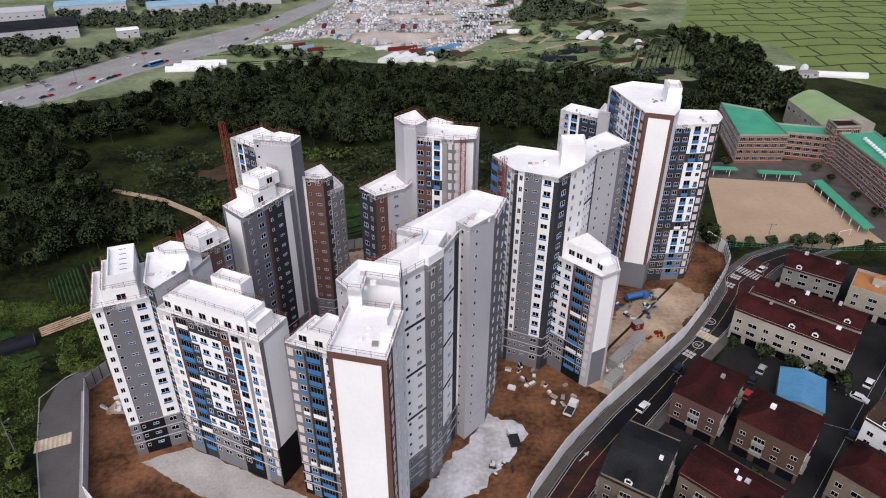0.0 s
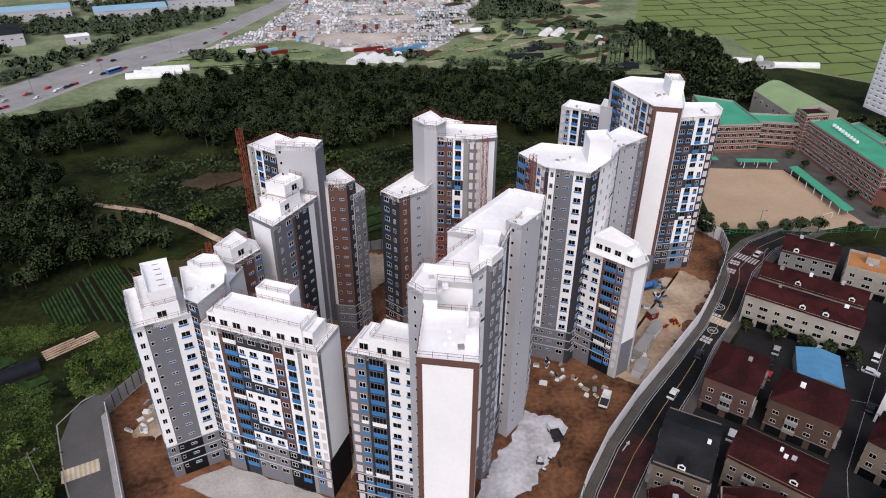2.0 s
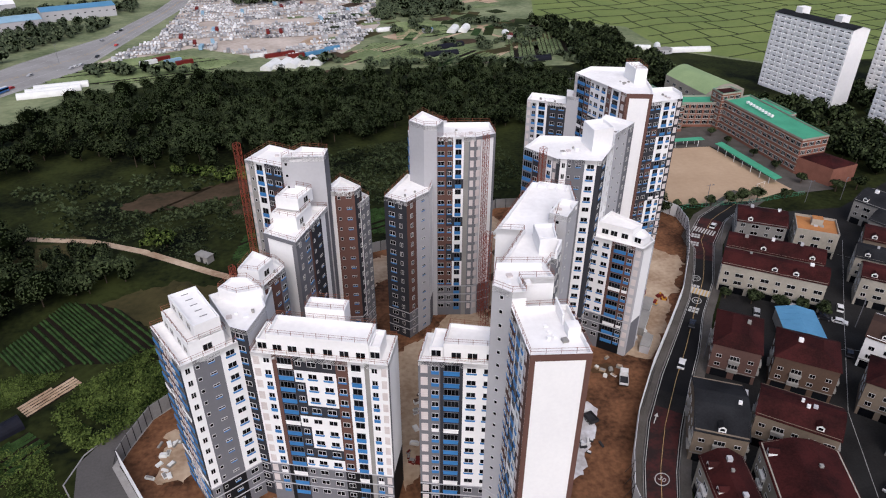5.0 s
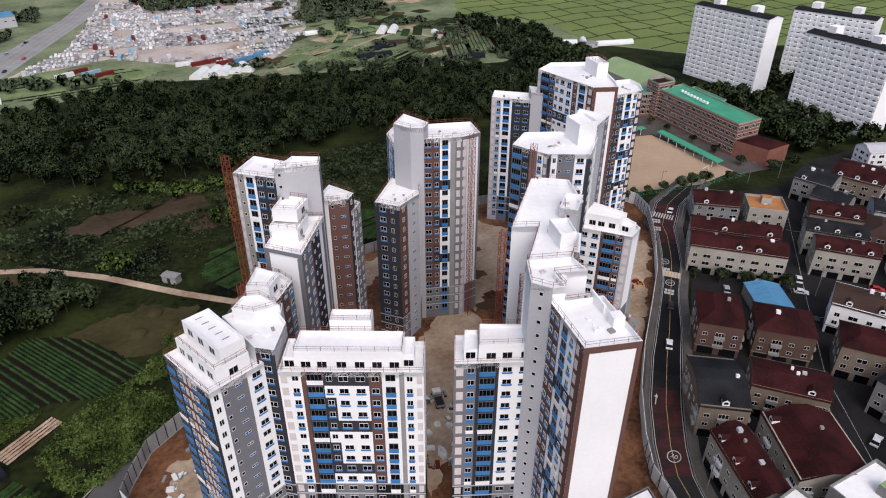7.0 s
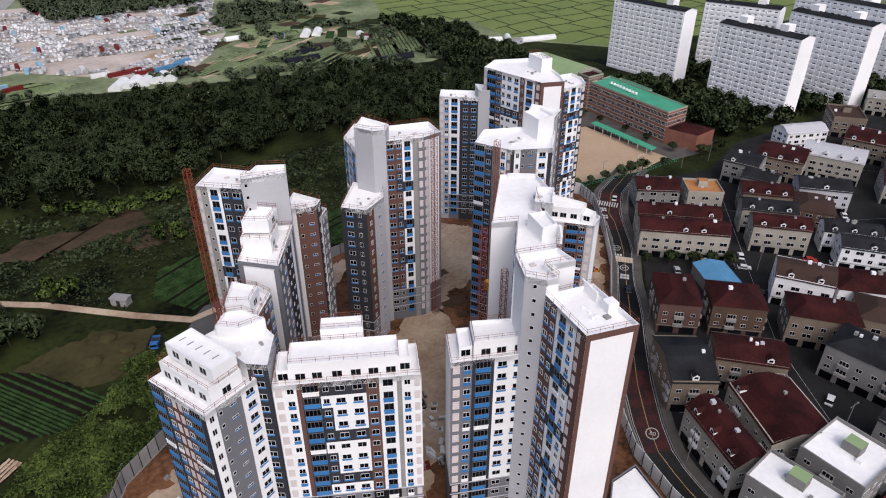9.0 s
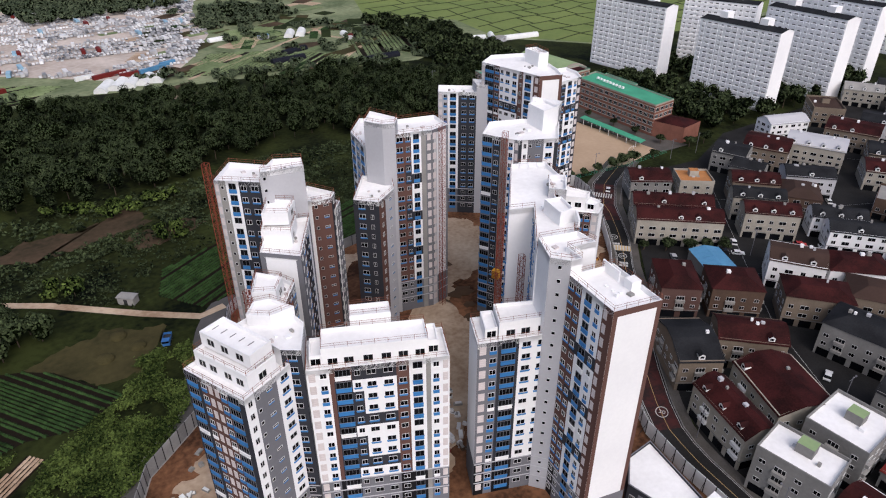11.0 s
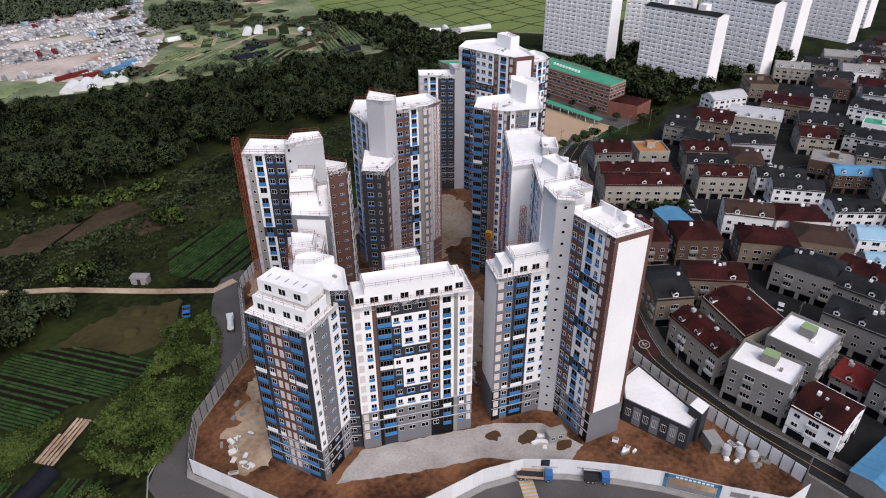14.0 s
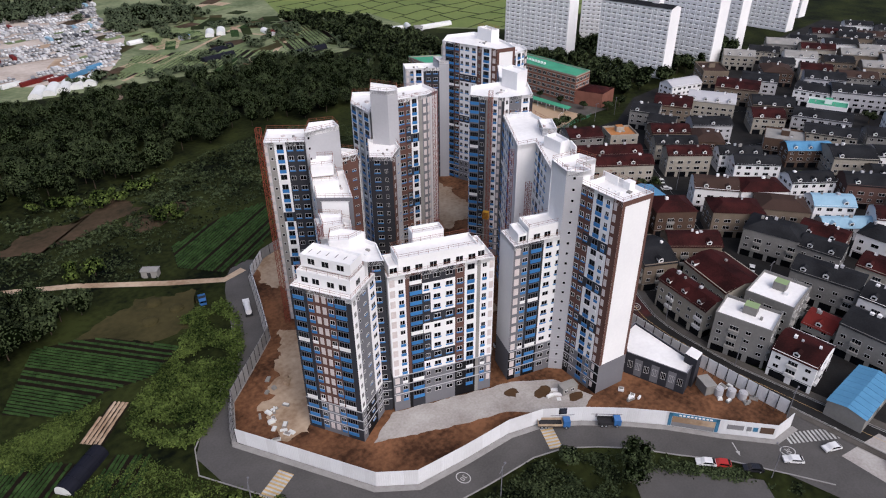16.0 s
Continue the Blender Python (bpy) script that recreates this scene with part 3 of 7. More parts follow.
wing(b2, [(-17.6, 77.1), (-8.3, 74.9), (-6.4, 87.6), (-15.8, 89.4)], 56.6, {
    0: dict(cols=[(1, "W", ".")], frame=("N", 0.9, 1.3), whites=()),
    1: dict(cols=[(0.3, "N", "d"), (0.35, "W", "n"), (0.35, "W", "n")]),
    3: dict(cols=[(0.17, "N", "w"), (0.15, "N", "w"), (0.035, "W", "."), (0.25, "W", "B"), (0.15, "W", "p"), (0.03, "W", "."), (0.12, "N", "d"), (0.09, "N", ".")],
            accents=((2, 5, 4, 4, "K"), (2, 5, 8, 8, "K"), (2, 5, 12, 12, "K"), (1, 1, 4, 4, "K"), (1, 1, 8, 8, "K"), (1, 1, 12, 12, "K")), whites=(5, 10), dark=(0, 6, 7))}, tone="W")
wing(b2, [(-18.2, 92.2), (-15.8, 89.2), (-13.4, 88.8), (-13.0, 93.0), (-7.2, 91.6), (-7.2, 96.6), (-15.2, 98.8)], 59.6, {
    0: dict(cols=[(1, "L", "s")], whites=()), 1: dict(cols=[(1, "W", ".")]), 4: dict(cols=[(0.7, "W", "."), (0.3, "K", ".")])}, tone="W")
# plant screen between the stair core and the tall wing
_g = Geo()
_g.box(-2.4, 2.4, -0.15, 0.15, 55.6, 57.7, "W", Matrix.Translation((-8.6, 86.2, 0)) @ Matrix.Rotation(radians(80), 4, "Z"))
_g.box(-1.0, 1.0, -1.0, 1.0, 55.6, 57.5, "W", Matrix.Translation((-8.6, 81.2, 0)) @ Matrix.Rotation(radians(-10), 4, "Z"), "roof")
part("roof_screen", _g.mesh("roof_screen"), b2)
E_ = [(-15.6, 98.5), (-8.0, 96.0), (-3.4, 101.0), (-2.6, 100.3), (0.2, 104.0), (-0.6, 104.8), (3.2, 113.6), (7.8, 121.0), (10.6, 118.4), (14.0, 128.8), (6.4, 133.0), (-9.3, 114.3), (-4.2, 112.3)]
LINES = (3, 7, 11, 15)
wing(b2, E_, 57.2, {
    1: dict(cols=[(0.12, "K", "."), (0.36, "W", "s"), (0.52, "W", "t")], bands=((1, 2, LINES),), whites=(5, 10)),
    2: dict(cols=[(1, "G", ".")]),
    3: dict(cols=[(0.5, "G", "n"), (0.5, "G", "n")]),
    4: dict(cols=[(1, "L", ".")]),
    5: dict(cols=[(0.3, "W", "s"), (0.45, "W", "t"), (0.25, "K", ".")], bands=((0, 1, LINES),), whites=(5, 10)),
    8: dict(cols=[(0.08, "G", "."), (0.46, "G", "n"), (0.46, "G", "n")]),
    9: dict(cols=[(0.5, "L", "n"), (0.5, "G", "n")]),
    10: dict(cols=[(0.15, "W", "B"), (0.15, "W", "w"), (0.15, "W", "w"), (0.15, "W", "B"), (0.2, "W", "w"), (0.2, "W", ".")]),
    12: dict(cols=[(0.2, "W", "w"), (0.2, "W", "B"), (0.2, "W", "w"), (0.2, "W", "w"), (0.2, "W", ".")])})
wing(b2, [(2.6, 115.4), (5.3, 112.6), (10.6, 118.4), (7.8, 121.0)], 58.6, {
    0: dict(cols=[(1, "L", "s")]), 1: dict(cols=[(0.55, "L", "s"), (0.45, "L", ".")])}, tone="L", rail=False, whites=())
# raised screen wall over the grey bay
_g = Geo()
_g.prism(ccw([(-2.6, 100.4), (0.1, 104.0), (-0.2, 104.25), (-2.9, 100.65)]), 56.8, 58.9, "W")
_g.prism(ccw([(0.1, 104.0), (-3.4, 106.6), (-3.6, 106.35), (-0.1, 103.75)]), 56.2, 58.896, "W")
part("roof_screen", _g.mesh("roof_screen"), b2)
penthouse(b2, [(-4.4, 104.2), (-0.9, 104.2), (0.8, 109.6), (-3.0, 110.6)], 56.0, 59.4, [], rail=False)
# open frame over the far roof end
_g = Geo()
for k in range(4):
    p = Vector((7.2, 131.0, 56.4)) + (Vector((12.4, 127.4, 56.4)) - Vector((7.2, 131.0, 56.4))) * (k / 3)
    _g.bar(p, p + Vector((0, 0, 1.6)), 0.12, "W"), _g.bar(p + Vector((0, 0, 1.6)), p + Vector((-2.0, -2.8, 1.6)), 0.1, "W")
_g.bar((7.2, 131.0, 58), (12.4, 127.4, 58), 0.12, "W")
part("roof_pergola", _g.mesh("roof_pergola"), b2)

# middle block
b3 = block([(12, 152), (35, 133), (48, 164)], "grey and white new apartment block with stepped lower wing")
wing(b3, [(12.2, 152), (17.0, 142.6), (26.8, 138.2), (35.5, 147.5), (29, 155), (19.5, 158.5)], 57.8, {
    0: dict(cols=[(0.3, "G", "B"), (0.2, "K", "w"), (0.2, "conc", "."), (0.18, "W", "p"), (0.12, "G", "d")], whites=(5, 11)),
    1: dict(cols=[(0.08, "K", "."), (0.15, "W", "n"), (0.12, "G", "s"), (0.28, "G", "t"), (0.27, "W", "w"), (0.1, "K", ".")], whites=(4, 11)),
    2: dict(cols=[(0.4, "K", "w"), (0.3, "W", "n"), (0.3, "W", "n")]),
    5: dict(cols=[(0.3, "K", "p"), (0.4, "W", "B"), (0.3, "K", "p")])}, rail=False)
penthouse(b3, [(28.4, 146.3), (34.4, 147.0), (35.0, 154.0), (29.2, 153.6)], 56.8, 62.6, [], rail=False)
wing(b3, [(28.4, 141.4), (38.0, 131.2), (43.4, 134.4), (44.0, 140.3), (37, 149)], 35.2, {
    0: dict(cols=[(0.22, "W", "w"), (0.2, "W", "w"), (0.04, "N", "."), (0.26, "N", "B"), (0.14, "N", "p"), (0.14, "L", "d")], whites=(4, 8), dark=(2, 3, 4)),
    1: dict(cols=[(0.12, "L", "."), (0.76, "W", "."), (0.12, "L", ".")])}, rail=False)
penthouse(b3, [(31.0, 143.2), (37.6, 136.2), (41.6, 138.4), (37.4, 147.6)], 34.2, 38.2, [(0, 0.25), (0, 0.5), (0, 0.8), (1, 0.5)], rail=False)
penthouse(b3, [(37.6, 136.0), (39.2, 133.4), (42.4, 135.2), (41.8, 138.4)], 34.2, 36.6, [(0, 0.5)], rail=False)
wing(b3, [(35.0, 147.2), (38.9, 153.3), (48.6, 160.2), (44.2, 168.6), (33, 158)], 58.0, {
    0: dict(cols=[(0.3, "W", "t"), (0.3, "W", "s"), (0.25, "W", "t"), (0.15, "K", ".")], bands=((0, 2, LINES),), whites=(5, 10)),
    1: dict(cols=[(0.35, "L", "s"), (0.35, "L", "s"), (0.3, "G", "n")]),
    3: dict(cols=[(0.3, "W", "B"), (0.4, "K", "w"), (0.3, "W", "B")])}, rail=False)

# far right block
b4 = block([(40, 215), (58, 181), (85, 191)], "white and dark grey new apartment block with framed blind gable")
wing(b4, [(58.0, 181.0), (65.6, 178.4), (69.0, 184.5), (73.6, 197), (73.9, 208), (62, 212.5), (53.3, 206.6)], 59.2, {
    0: dict(cols=[(1, "W", ".")], frame=("N", 1.0, 1.5), whites=()),
    6: dict(cols=[(0.06, "L", "d"), (0.17, "K", "B"), (0.1, "N", "p"), (0.08, "W", "w"), (0.12, "W", "w"), (0.12, "W", "p"), (0.08, "N", "n"), (0.17, "W", "B"), (0.1, "N", "d")],
            accents=((3, 5, 4, 4, "K"), (3, 5, 10, 10, "K")), whites=(5, 11))}, rail=False)
penthouse(b4, [(67.4, 192.6), (71.4, 192.0), (73.2, 200.5), (68.8, 201.5)], 58.2, 63.0, [])
wing(b4, [(68.2, 183.4), (81.2, 184.6), (84.8, 190.6), (85.5, 197), (73.6, 198)], 54.6, {
    0: dict(cols=[(0.2, "K", "w"), (0.18, "K", "w"), (0.03, "W", "."), (0.26, "W", "B"), (0.17, "W", "p"), (0.16, "K", "d")], accents=((2, 4, 3, 3, "K"), (2, 4, 7, 7, "K"), (2, 4, 11, 11, "K"), (1, 1, 3, 3, "N"), (1, 1, 7, 8, "N"), (1, 1, 12, 13, "N")), whites=(5, 11)),
    1: dict(cols=[(0.5, "K", "d"), (0.5, "K", ".")])}, rail=False)
wing(b4, [(39.8, 214.6), (50.6, 205.8), (55.2, 213), (44.5, 221.4)], 48.8, {
    0: dict(cols=[(0.12, "L", "d"), (0.13, "L", "p"), (0.28, "W", "B"), (0.05, "K", "."), (0.2, "K", "w"), (0.22, "K", "w")], whites=(4, 9)),
    3: dict(cols=[(1, "W", ".")])}, rail=False)
wing(b4, [(50.6, 205.8), (53.8, 203.2), (58, 208), (54, 213)], 51.6, {}, tone="L", rail=False)

# back left block
b5 = block([(-56, 163), (-48, 137), (-27, 160)], "grey, brown and white new apartment block with stepped roofs")
wing(b5, [(-56.4, 162.6), (-48.0, 155.4), (-42, 163), (-50, 171)], 57.9, {
    0: dict(cols=[(0.1, "L", "d"), (0.15, "conc", "s"), (0.28, "W", "B"), (0.2, "K", "w"), (0.27, "K", "w")], accents=((2, 2, 7, 7, "K"), (2, 2, 12, 12, "K")), whites=(3, 10)),
    3: dict(cols=[(0.3, "W", "w"), (0.4, "W", "B"), (0.3, "N", "w")])})
wing(b5, [(-48.0, 155.2), (-38.2, 153.2), (-36.6, 158), (-42.6, 161)], 60.4, {0: dict(cols=[(0.2, "L", "s"), (0.8, "L", ".")]), 1: dict(cols=[(1, "G", ".")])}, tone="L")
wing(b5, [(-54.3, 143), (-47.6, 136.5), (-38.6, 152.2), (-47.2, 155.6)], 47.8, {
    0: dict(cols=[(0.13, "G", "."), (0.74, "W", "."), (0.13, "G", ".")], frame=("G", 0.9, 1.0)),
    1: dict(cols=[(0.22, "G", "n"), (0.18, "G", "w"), (0.05, "N", "."), (0.12, "K", "s"), (0.2, "K", "t"), (0.13, "W", "."), (0.1, "G", ".")], whites=(3, 8)),
    3: dict(cols=[(0.5, "W", "w"), (0.5, "W", "n")])})
penthouse(b5, [(-52.0, 147.6), (-46.6, 143.4), (-42.6, 150.2), (-48.4, 154.4)], 46.8, 50.2, [(1, 0.3)])
penthouse(b5, [(-50.6, 149.8), (-45.6, 146.8), (-41.8, 152.0), (-46.8, 156.0)], 50.2, 53.2, [(1, 0.5)])
wing(b5, [(-38.6, 158.0), (-36.2, 156.0), (-31.4, 155.0), (-29.2, 157.6), (-33.4, 165.0)], 49.6, {
    0: dict(cols=[(1, "W", ".")]), 1: dict(cols=[(0.4, "N", "s"), (0.6, "N", "t")], whites=(0, 5, 8)), 2: dict(cols=[(1, "K", "n")])})
wing(b5, [(-29.9, 156.4), (-26.9, 160), (-30.4, 166.0), (-33.8, 162.0)], 45.6, {0: dict(cols=[(0.5, "G", "n"), (0.5, "G", "n")]), 1: dict(cols=[(1, "G", "w")])})

# back middle block
b6 = block([(-23, 161), (9, 163), (-4, 174)], "brown and white new apartment block with low charcoal wing")
wing(b6, [(-7.6, 164.8), (2.6, 162), (8.7, 163.2), (10, 172), (-6, 176)], 57.8, {
    0: dict(cols=[(0.27, "N", "w"), (0.17, "N", "w"), (0.27, "W", "B"), (0.13, "conc", "."), (0.16, "G", "d")], accents=((1, 2, 4, 4, "K"), (1, 2, 8, 8, "K"), (1, 2, 12, 12, "K"), (1, 1, 3, 3, "K"), (1, 1, 7, 7, "K"), (1, 1, 11, 11, "K")), whites=(5, 10, 14)),
    1: dict(cols=[(0.3, "L", "d"), (0.7, "W", ".")], frame=("G", 0.7, 1.0)),
    2: dict(cols=[(1, "W", ".")])})
wing(b6, [(-13.4, 170.6), (-10.6, 165.6), (-7.4, 164.4), (-4.5, 168), (-8, 177)], 61.0, {}, tone="L")
wing(b6, [(-22.9, 160.8), (-18.0, 155.8), (-15.0, 157.8), (-10.6, 160.6), (-8.4, 165.2), (-13.5, 173.4)], 44.4, {
    0: dict(cols=[(0.12, "K", "."), (0.42, "K", "w"), (0.36, "K", "n"), (0.1, "K", ".")]),
    1: dict(cols=[(1, "N", "n")]), 2: dict(cols=[(1, "L", "t")], whites=(3, 4, 9)),
    5: dict(cols=[(0.4, "W", "w"), (0.3, "W", "."), (0.3, "K", ".")])})
wing(b6, [(-12.6, 172.6), (-8.0, 176.5), (3.0, 190), (-2.6, 194.6), (-10.2, 185.6)], 52.8, {
    4: dict(cols=[(0.35, "W", "B"), (0.3, "L", "p"), (0.35, "W", "B")]), 3: dict(cols=[(0.5, "W", "B"), (0.5, "L", "p")])})


# ---- construction hoists and lattice masts ----
def lattice_mast(x, y, h, ang=0.0, side=1.25, cage=None, label="rust-red lattice hoist mast tied to a new block"):
    th = thing("hoist_mast", (x, y, 0), label, "hoist mast", "hoist masts")
    T = Matrix.Translation((x, y, 0)) @ Matrix.Rotation(radians(ang), 4, "Z")
    r = side / 2
    cor = [Vector((-r, -r, 0)), Vector((r, -r, 0)), Vector((r, r, 0)), Vector((-r, r, 0))]
    for c in cor:
        g = Geo()
        g.bar(T @ c, T @ (c + Vector((0, 0, h))), 0.07, "mast")
        part("leg", g.mesh("leg"), th)
    g = Geo()
    k = int(h / side)
    for q in range(k):
        z0, z1 = q * h / k, (q + 1) * h / k
        for i in range(4):
            a, b = cor[i], cor[(i + 1) % 4]
            if q % 2:
                a, b = b, a
            g.bar(T @ (a + Vector((0, 0, z0))), T @ (b + Vector((0, 0, z1))), 0.04, "mast", 3)
            g.bar(T @ (cor[i] + Vector((0, 0, z1))), T @ (cor[(i + 1) % 4] + Vector((0, 0, z1))), 0.04, "mast", 3)
    part("bracing", g.mesh("bracing"), th)
    if cage:
        g = Geo()
        g.box(-1.0, 1.0, -2.6, -1.0, cage, cage + 2.6, "yellow", T)
        for q in range(5):
            g.box(-1.05, 1.05, -2.66, -2.6, cage + 0.2 + q * 0.5, cage + 0.35 + q * 0.5, "mast", T)
        part("hoist_cage", g.mesh("hoist_cage"), th, "yellow hoist cage")
    return th


lattice_mast(-57.6, 161.8, 62.5, 40)
lattice_mast(5.2, 160.9, 58.6, 8)
lattice_mast(14.4, 145.2, 60.0, -64, cage=16.0)
lattice_mast(-7.6, 111.2, 47.0, -20, 1.2)
lattice_mast(-10.6, 115.2, 56.0, 40, 1.3, cage=18.0)
lattice_mast(-61.4, 131.6, 47.0, 30, 1.0)


# ---- ground, roads, fields ----
def sheet(name, poly, z, key, label, category="ground", up=0.0):
    """A flat piece of ground with a little thickness; up: how far its edge wanders."""
    g = Geo()
    if up:
        poly = [(p[0] + up * noise.noise(Vector((p[0] * 0.22, p[1] * 0.22, 1.0))) + up * 0.6 * noise.noise(Vector((p[0] * 0.7, p[1] * 0.7, 2.0))),
                 p[1] + up * noise.noise(Vector((p[0] * 0.22, p[1] * 0.22, 5.0))) + up * 0.6 * noise.noise(Vector((p[0] * 0.7, p[1] * 0.7, 6.0)))) for p in resample(list(poly) + [poly[0]], 1.0)[:-1]]
    g.prism(ccw(poly), -0.3, z, key)
    return tagged(new(name, g.mesh(name)), label, category, "", "structure")


def strip(name, left, right, z, key, label, category):
    """A road surface between two edge lines of equally many points."""
    g = Geo()
    for i in range(len(left) - 1):
        q = [(*left[i], z), (*right[i], z), (*right[i + 1], z), (*left[i + 1], z)]
        n = (Vector(q[1]) - Vector(q[0])).cross(Vector(q[3]) - Vector(q[0]))
        g.face(q if n.z > 0 else q[::-1], key)
    ob = new(name, g.mesh(name))
    return tagged(ob, label, category, "", "structure")


def offset(line, d):
    """A line shifted sideways, positive to its right."""
    out = []
    for i, p in enumerate(line):
        a, b = Vector(line[max(0, i - 1)]), Vector(line[min(len(line) - 1, i + 1)])
        u = (b - a).normalized()
        out.append((p[0] + u.y * d, p[1] - u.x * d))
    return out


def resample(line, step):
    out = []
    for i in range(len(line) - 1):
        a, b = Vector(line[i]), Vector(line[i + 1])
        n = max(1, round((b - a).length / step))
        out += [tuple(a + (b - a) * k / n) for k in range(n)]
    return out + [line[-1]]


def inside(x, y, poly):
    c, j = False, len(poly) - 1
    for i in range(len(poly)):
        if (poly[i][1] > y) != (poly[j][1] > y) and x < (poly[j][0] - poly[i][0]) * (y - poly[i][1]) / (poly[j][1] - poly[i][1]) + poly[i][0]:
            c = not c
        j = i
    return c


def kerb(line, d, z=0.16, w=0.3, label="grey granite kerb along the road"):
    g = Geo()
    a, b = offset(line, d - w / 2), offset(line, d + w / 2)
    for i in range(len(line) - 1):
        q = [a[i], b[i], b[i + 1], a[i + 1]]
        g.prism(ccw(q), 0, z, "kerb")
    tagged(new("kerb", g.mesh("kerb")), label, "kerb", "", "structure")


_g = Geo()
_g.prism([(-1800, -900), (1800, -900), (1800, 2600), (-1800, 2600)], -2, 0, "grass")
tagged(new("ground", _g.mesh("ground")), "rough green grassland with dark patches", "ground", "", "structure")

FENCE_E = [(10.6, 38.5), (11.4, 55), (13, 75), (15.6, 88), (20.6, 96.8), (29.3, 109), (42, 123.2), (57, 138.2), (71.3, 152.8), (83.3, 168), (91, 179), (98.4, 190.5), (101, 201), (97, 209)]
FENCE_S = [(10.6, 38.5), (7.0, 36.2), (0.0, 37.3), (-7.5, 47.5), (-14.6, 58.6), (-20.5, 66.0), (-28, 74), (-35.6, 80.6), (-44.5, 84.2), (-58, 86.2), (-70.5, 88.6), (-77.6, 94.8), (-86, 113), (-93.5, 129)]
FENCE_W = [(-93.5, 129), (-91.8, 133.5), (-87.6, 141.8), (-77, 150), (-66.2, 158.7), (-61, 171), (-56.5, 182.2), (-52.5, 192.6), (-44, 200)]
FENCE_N = [(-44, 200), (-20, 207), (10, 212), (35, 228), (60, 224), (80, 216), (97, 209)]
SITE = FENCE_S + FENCE_W[1:] + FENCE_N[1:] + FENCE_E[::-1][1:-1]
sheet("site_ground", SITE, 0.05, "soil", "reddish-brown churned clay of the building site")
sheet("site_yard", [(-70, 105.2), (-60, 109.6), (-36.7, 98.6), (-29.6, 95.8), (-20.7, 88), (-18.5, 77), (-24, 76), (-33, 83), (-39.3, 89.4), (-55.6, 96.9)], 0.12, "slab", "pale grey concrete yard before the blocks", up=0.5)
sheet("site_court", [(-32, 104), (-26, 110), (-6, 122), (6, 142), (8, 160), (14, 168), (38, 172), (46, 200), (30, 222), (8, 205), (8, 180), (-8, 158), (-24, 150), (-32, 128)], 0.10, "tan", "tan packed sand court between the blocks", up=2.4)
sheet("site_screed", [(-6, 92), (2.2, 94.5), (9.9, 98.5), (16.4, 107.5), (20.5, 114.5), (18, 119.5), (11, 121), (9, 117), (4, 109), (-2, 100)], 0.14, "pale", "pale splashed concrete screed beside a block", up=1.6)
sheet("site_east", [(38, 131), (46, 128), (58, 142), (76, 162), (86, 176), (78, 182), (60, 172), (50, 158), (44, 146)], 0.11, "tan", "tan sandy haul track on the site", up=2.4)
sheet("site_strip", [(-85, 121), (-79.5, 120), (-69, 127.5), (-64, 141), (-58, 156), (-61, 160), (-72, 146), (-84, 134)], 0.115, "tan", "pale sandy strip beside the front block", up=2.4)
sheet("site_strip", [(-48, 200), (-52, 184), (-46, 174), (-34, 170), (-26, 182), (-10, 196), (6, 206)], 0.118, "tan", "pale sandy strip behind the blocks", up=2.4)
for k, (x, y, r) in enumerate(((10, 150, 2.6), (14, 163, 3.2), (8, 172, 2.2), (18, 180, 2.8), (12, 156, 1.6), (-27, 87, 2.0), (-22, 80, 1.6), (24, 195, 2.4), (-33, 93, 1.8), (30, 128, 2.6), (44, 150, 2.2))):
    rr = random.Random(k)
    sheet("wet_patch", [(x + math.cos(a * 0.5) * r * rr.uniform(0.6, 1.2) * 1.5, y + math.sin(a * 0.5) * r * rr.uniform(0.6, 1.2)) for a in range(12)], 0.155, "wet", "dark wet patch in the site sand")

# street on the east side
LE = [(14, -40)] + offset(FENCE_E, 2.4)[1:11] + [(96, 186), (110, 199), (140, 214)]
RE = [(26, -40), (19.6, 57), (22.4, 77), (25, 84), (30, 92), (39, 103.5), (50, 116), (61, 128), (71, 141), (87, 157.5), (102, 178), (118, 193), (146, 207)]
LE = resample(LE, 7)
RE_ = []
for p in LE:
    # nearest place of the other edge, so that the two lines pair up
    best = min(resample(RE, 1.0), key=lambda q: (q[0] - p[0]) ** 2 + (q[1] - p[1]) ** 2)
    RE_.append(best)
strip("road", LE, RE_, 0.03, "asph", "grey asphalt street beside the building site", "road")
strip("road_pavement", [offset(LE, -2.2)[i] for i in range(len(LE))], LE, 0.16, "walk", "worn paved footway along the hoarding", "pavement")
strip("road_pavement", RE_, offset(RE_, 2.6), 0.16, "walk", "worn brick footway before the houses", "pavement")
kerb(LE, 0.0)
kerb(RE_, 0.0)


def patch(i0, i1, key, label, z=0.045, f0=0.04, f1=0.96):
    a = [tuple(Vector(LE[i]).lerp(Vector(RE_[i]), f0)) for i in range(i0, i1 + 1)]
    b = [tuple(Vector(LE[i]).lerp(Vector(RE_[i]), f1)) for i in range(i0, i1 + 1)]
    strip("road_patch", a, b, z, key, label, "road")


def near(x, y):
    return min(range(len(LE)), key=lambda i: (LE[i][0] - x) ** 2 + (LE[i][1] - y) ** 2)


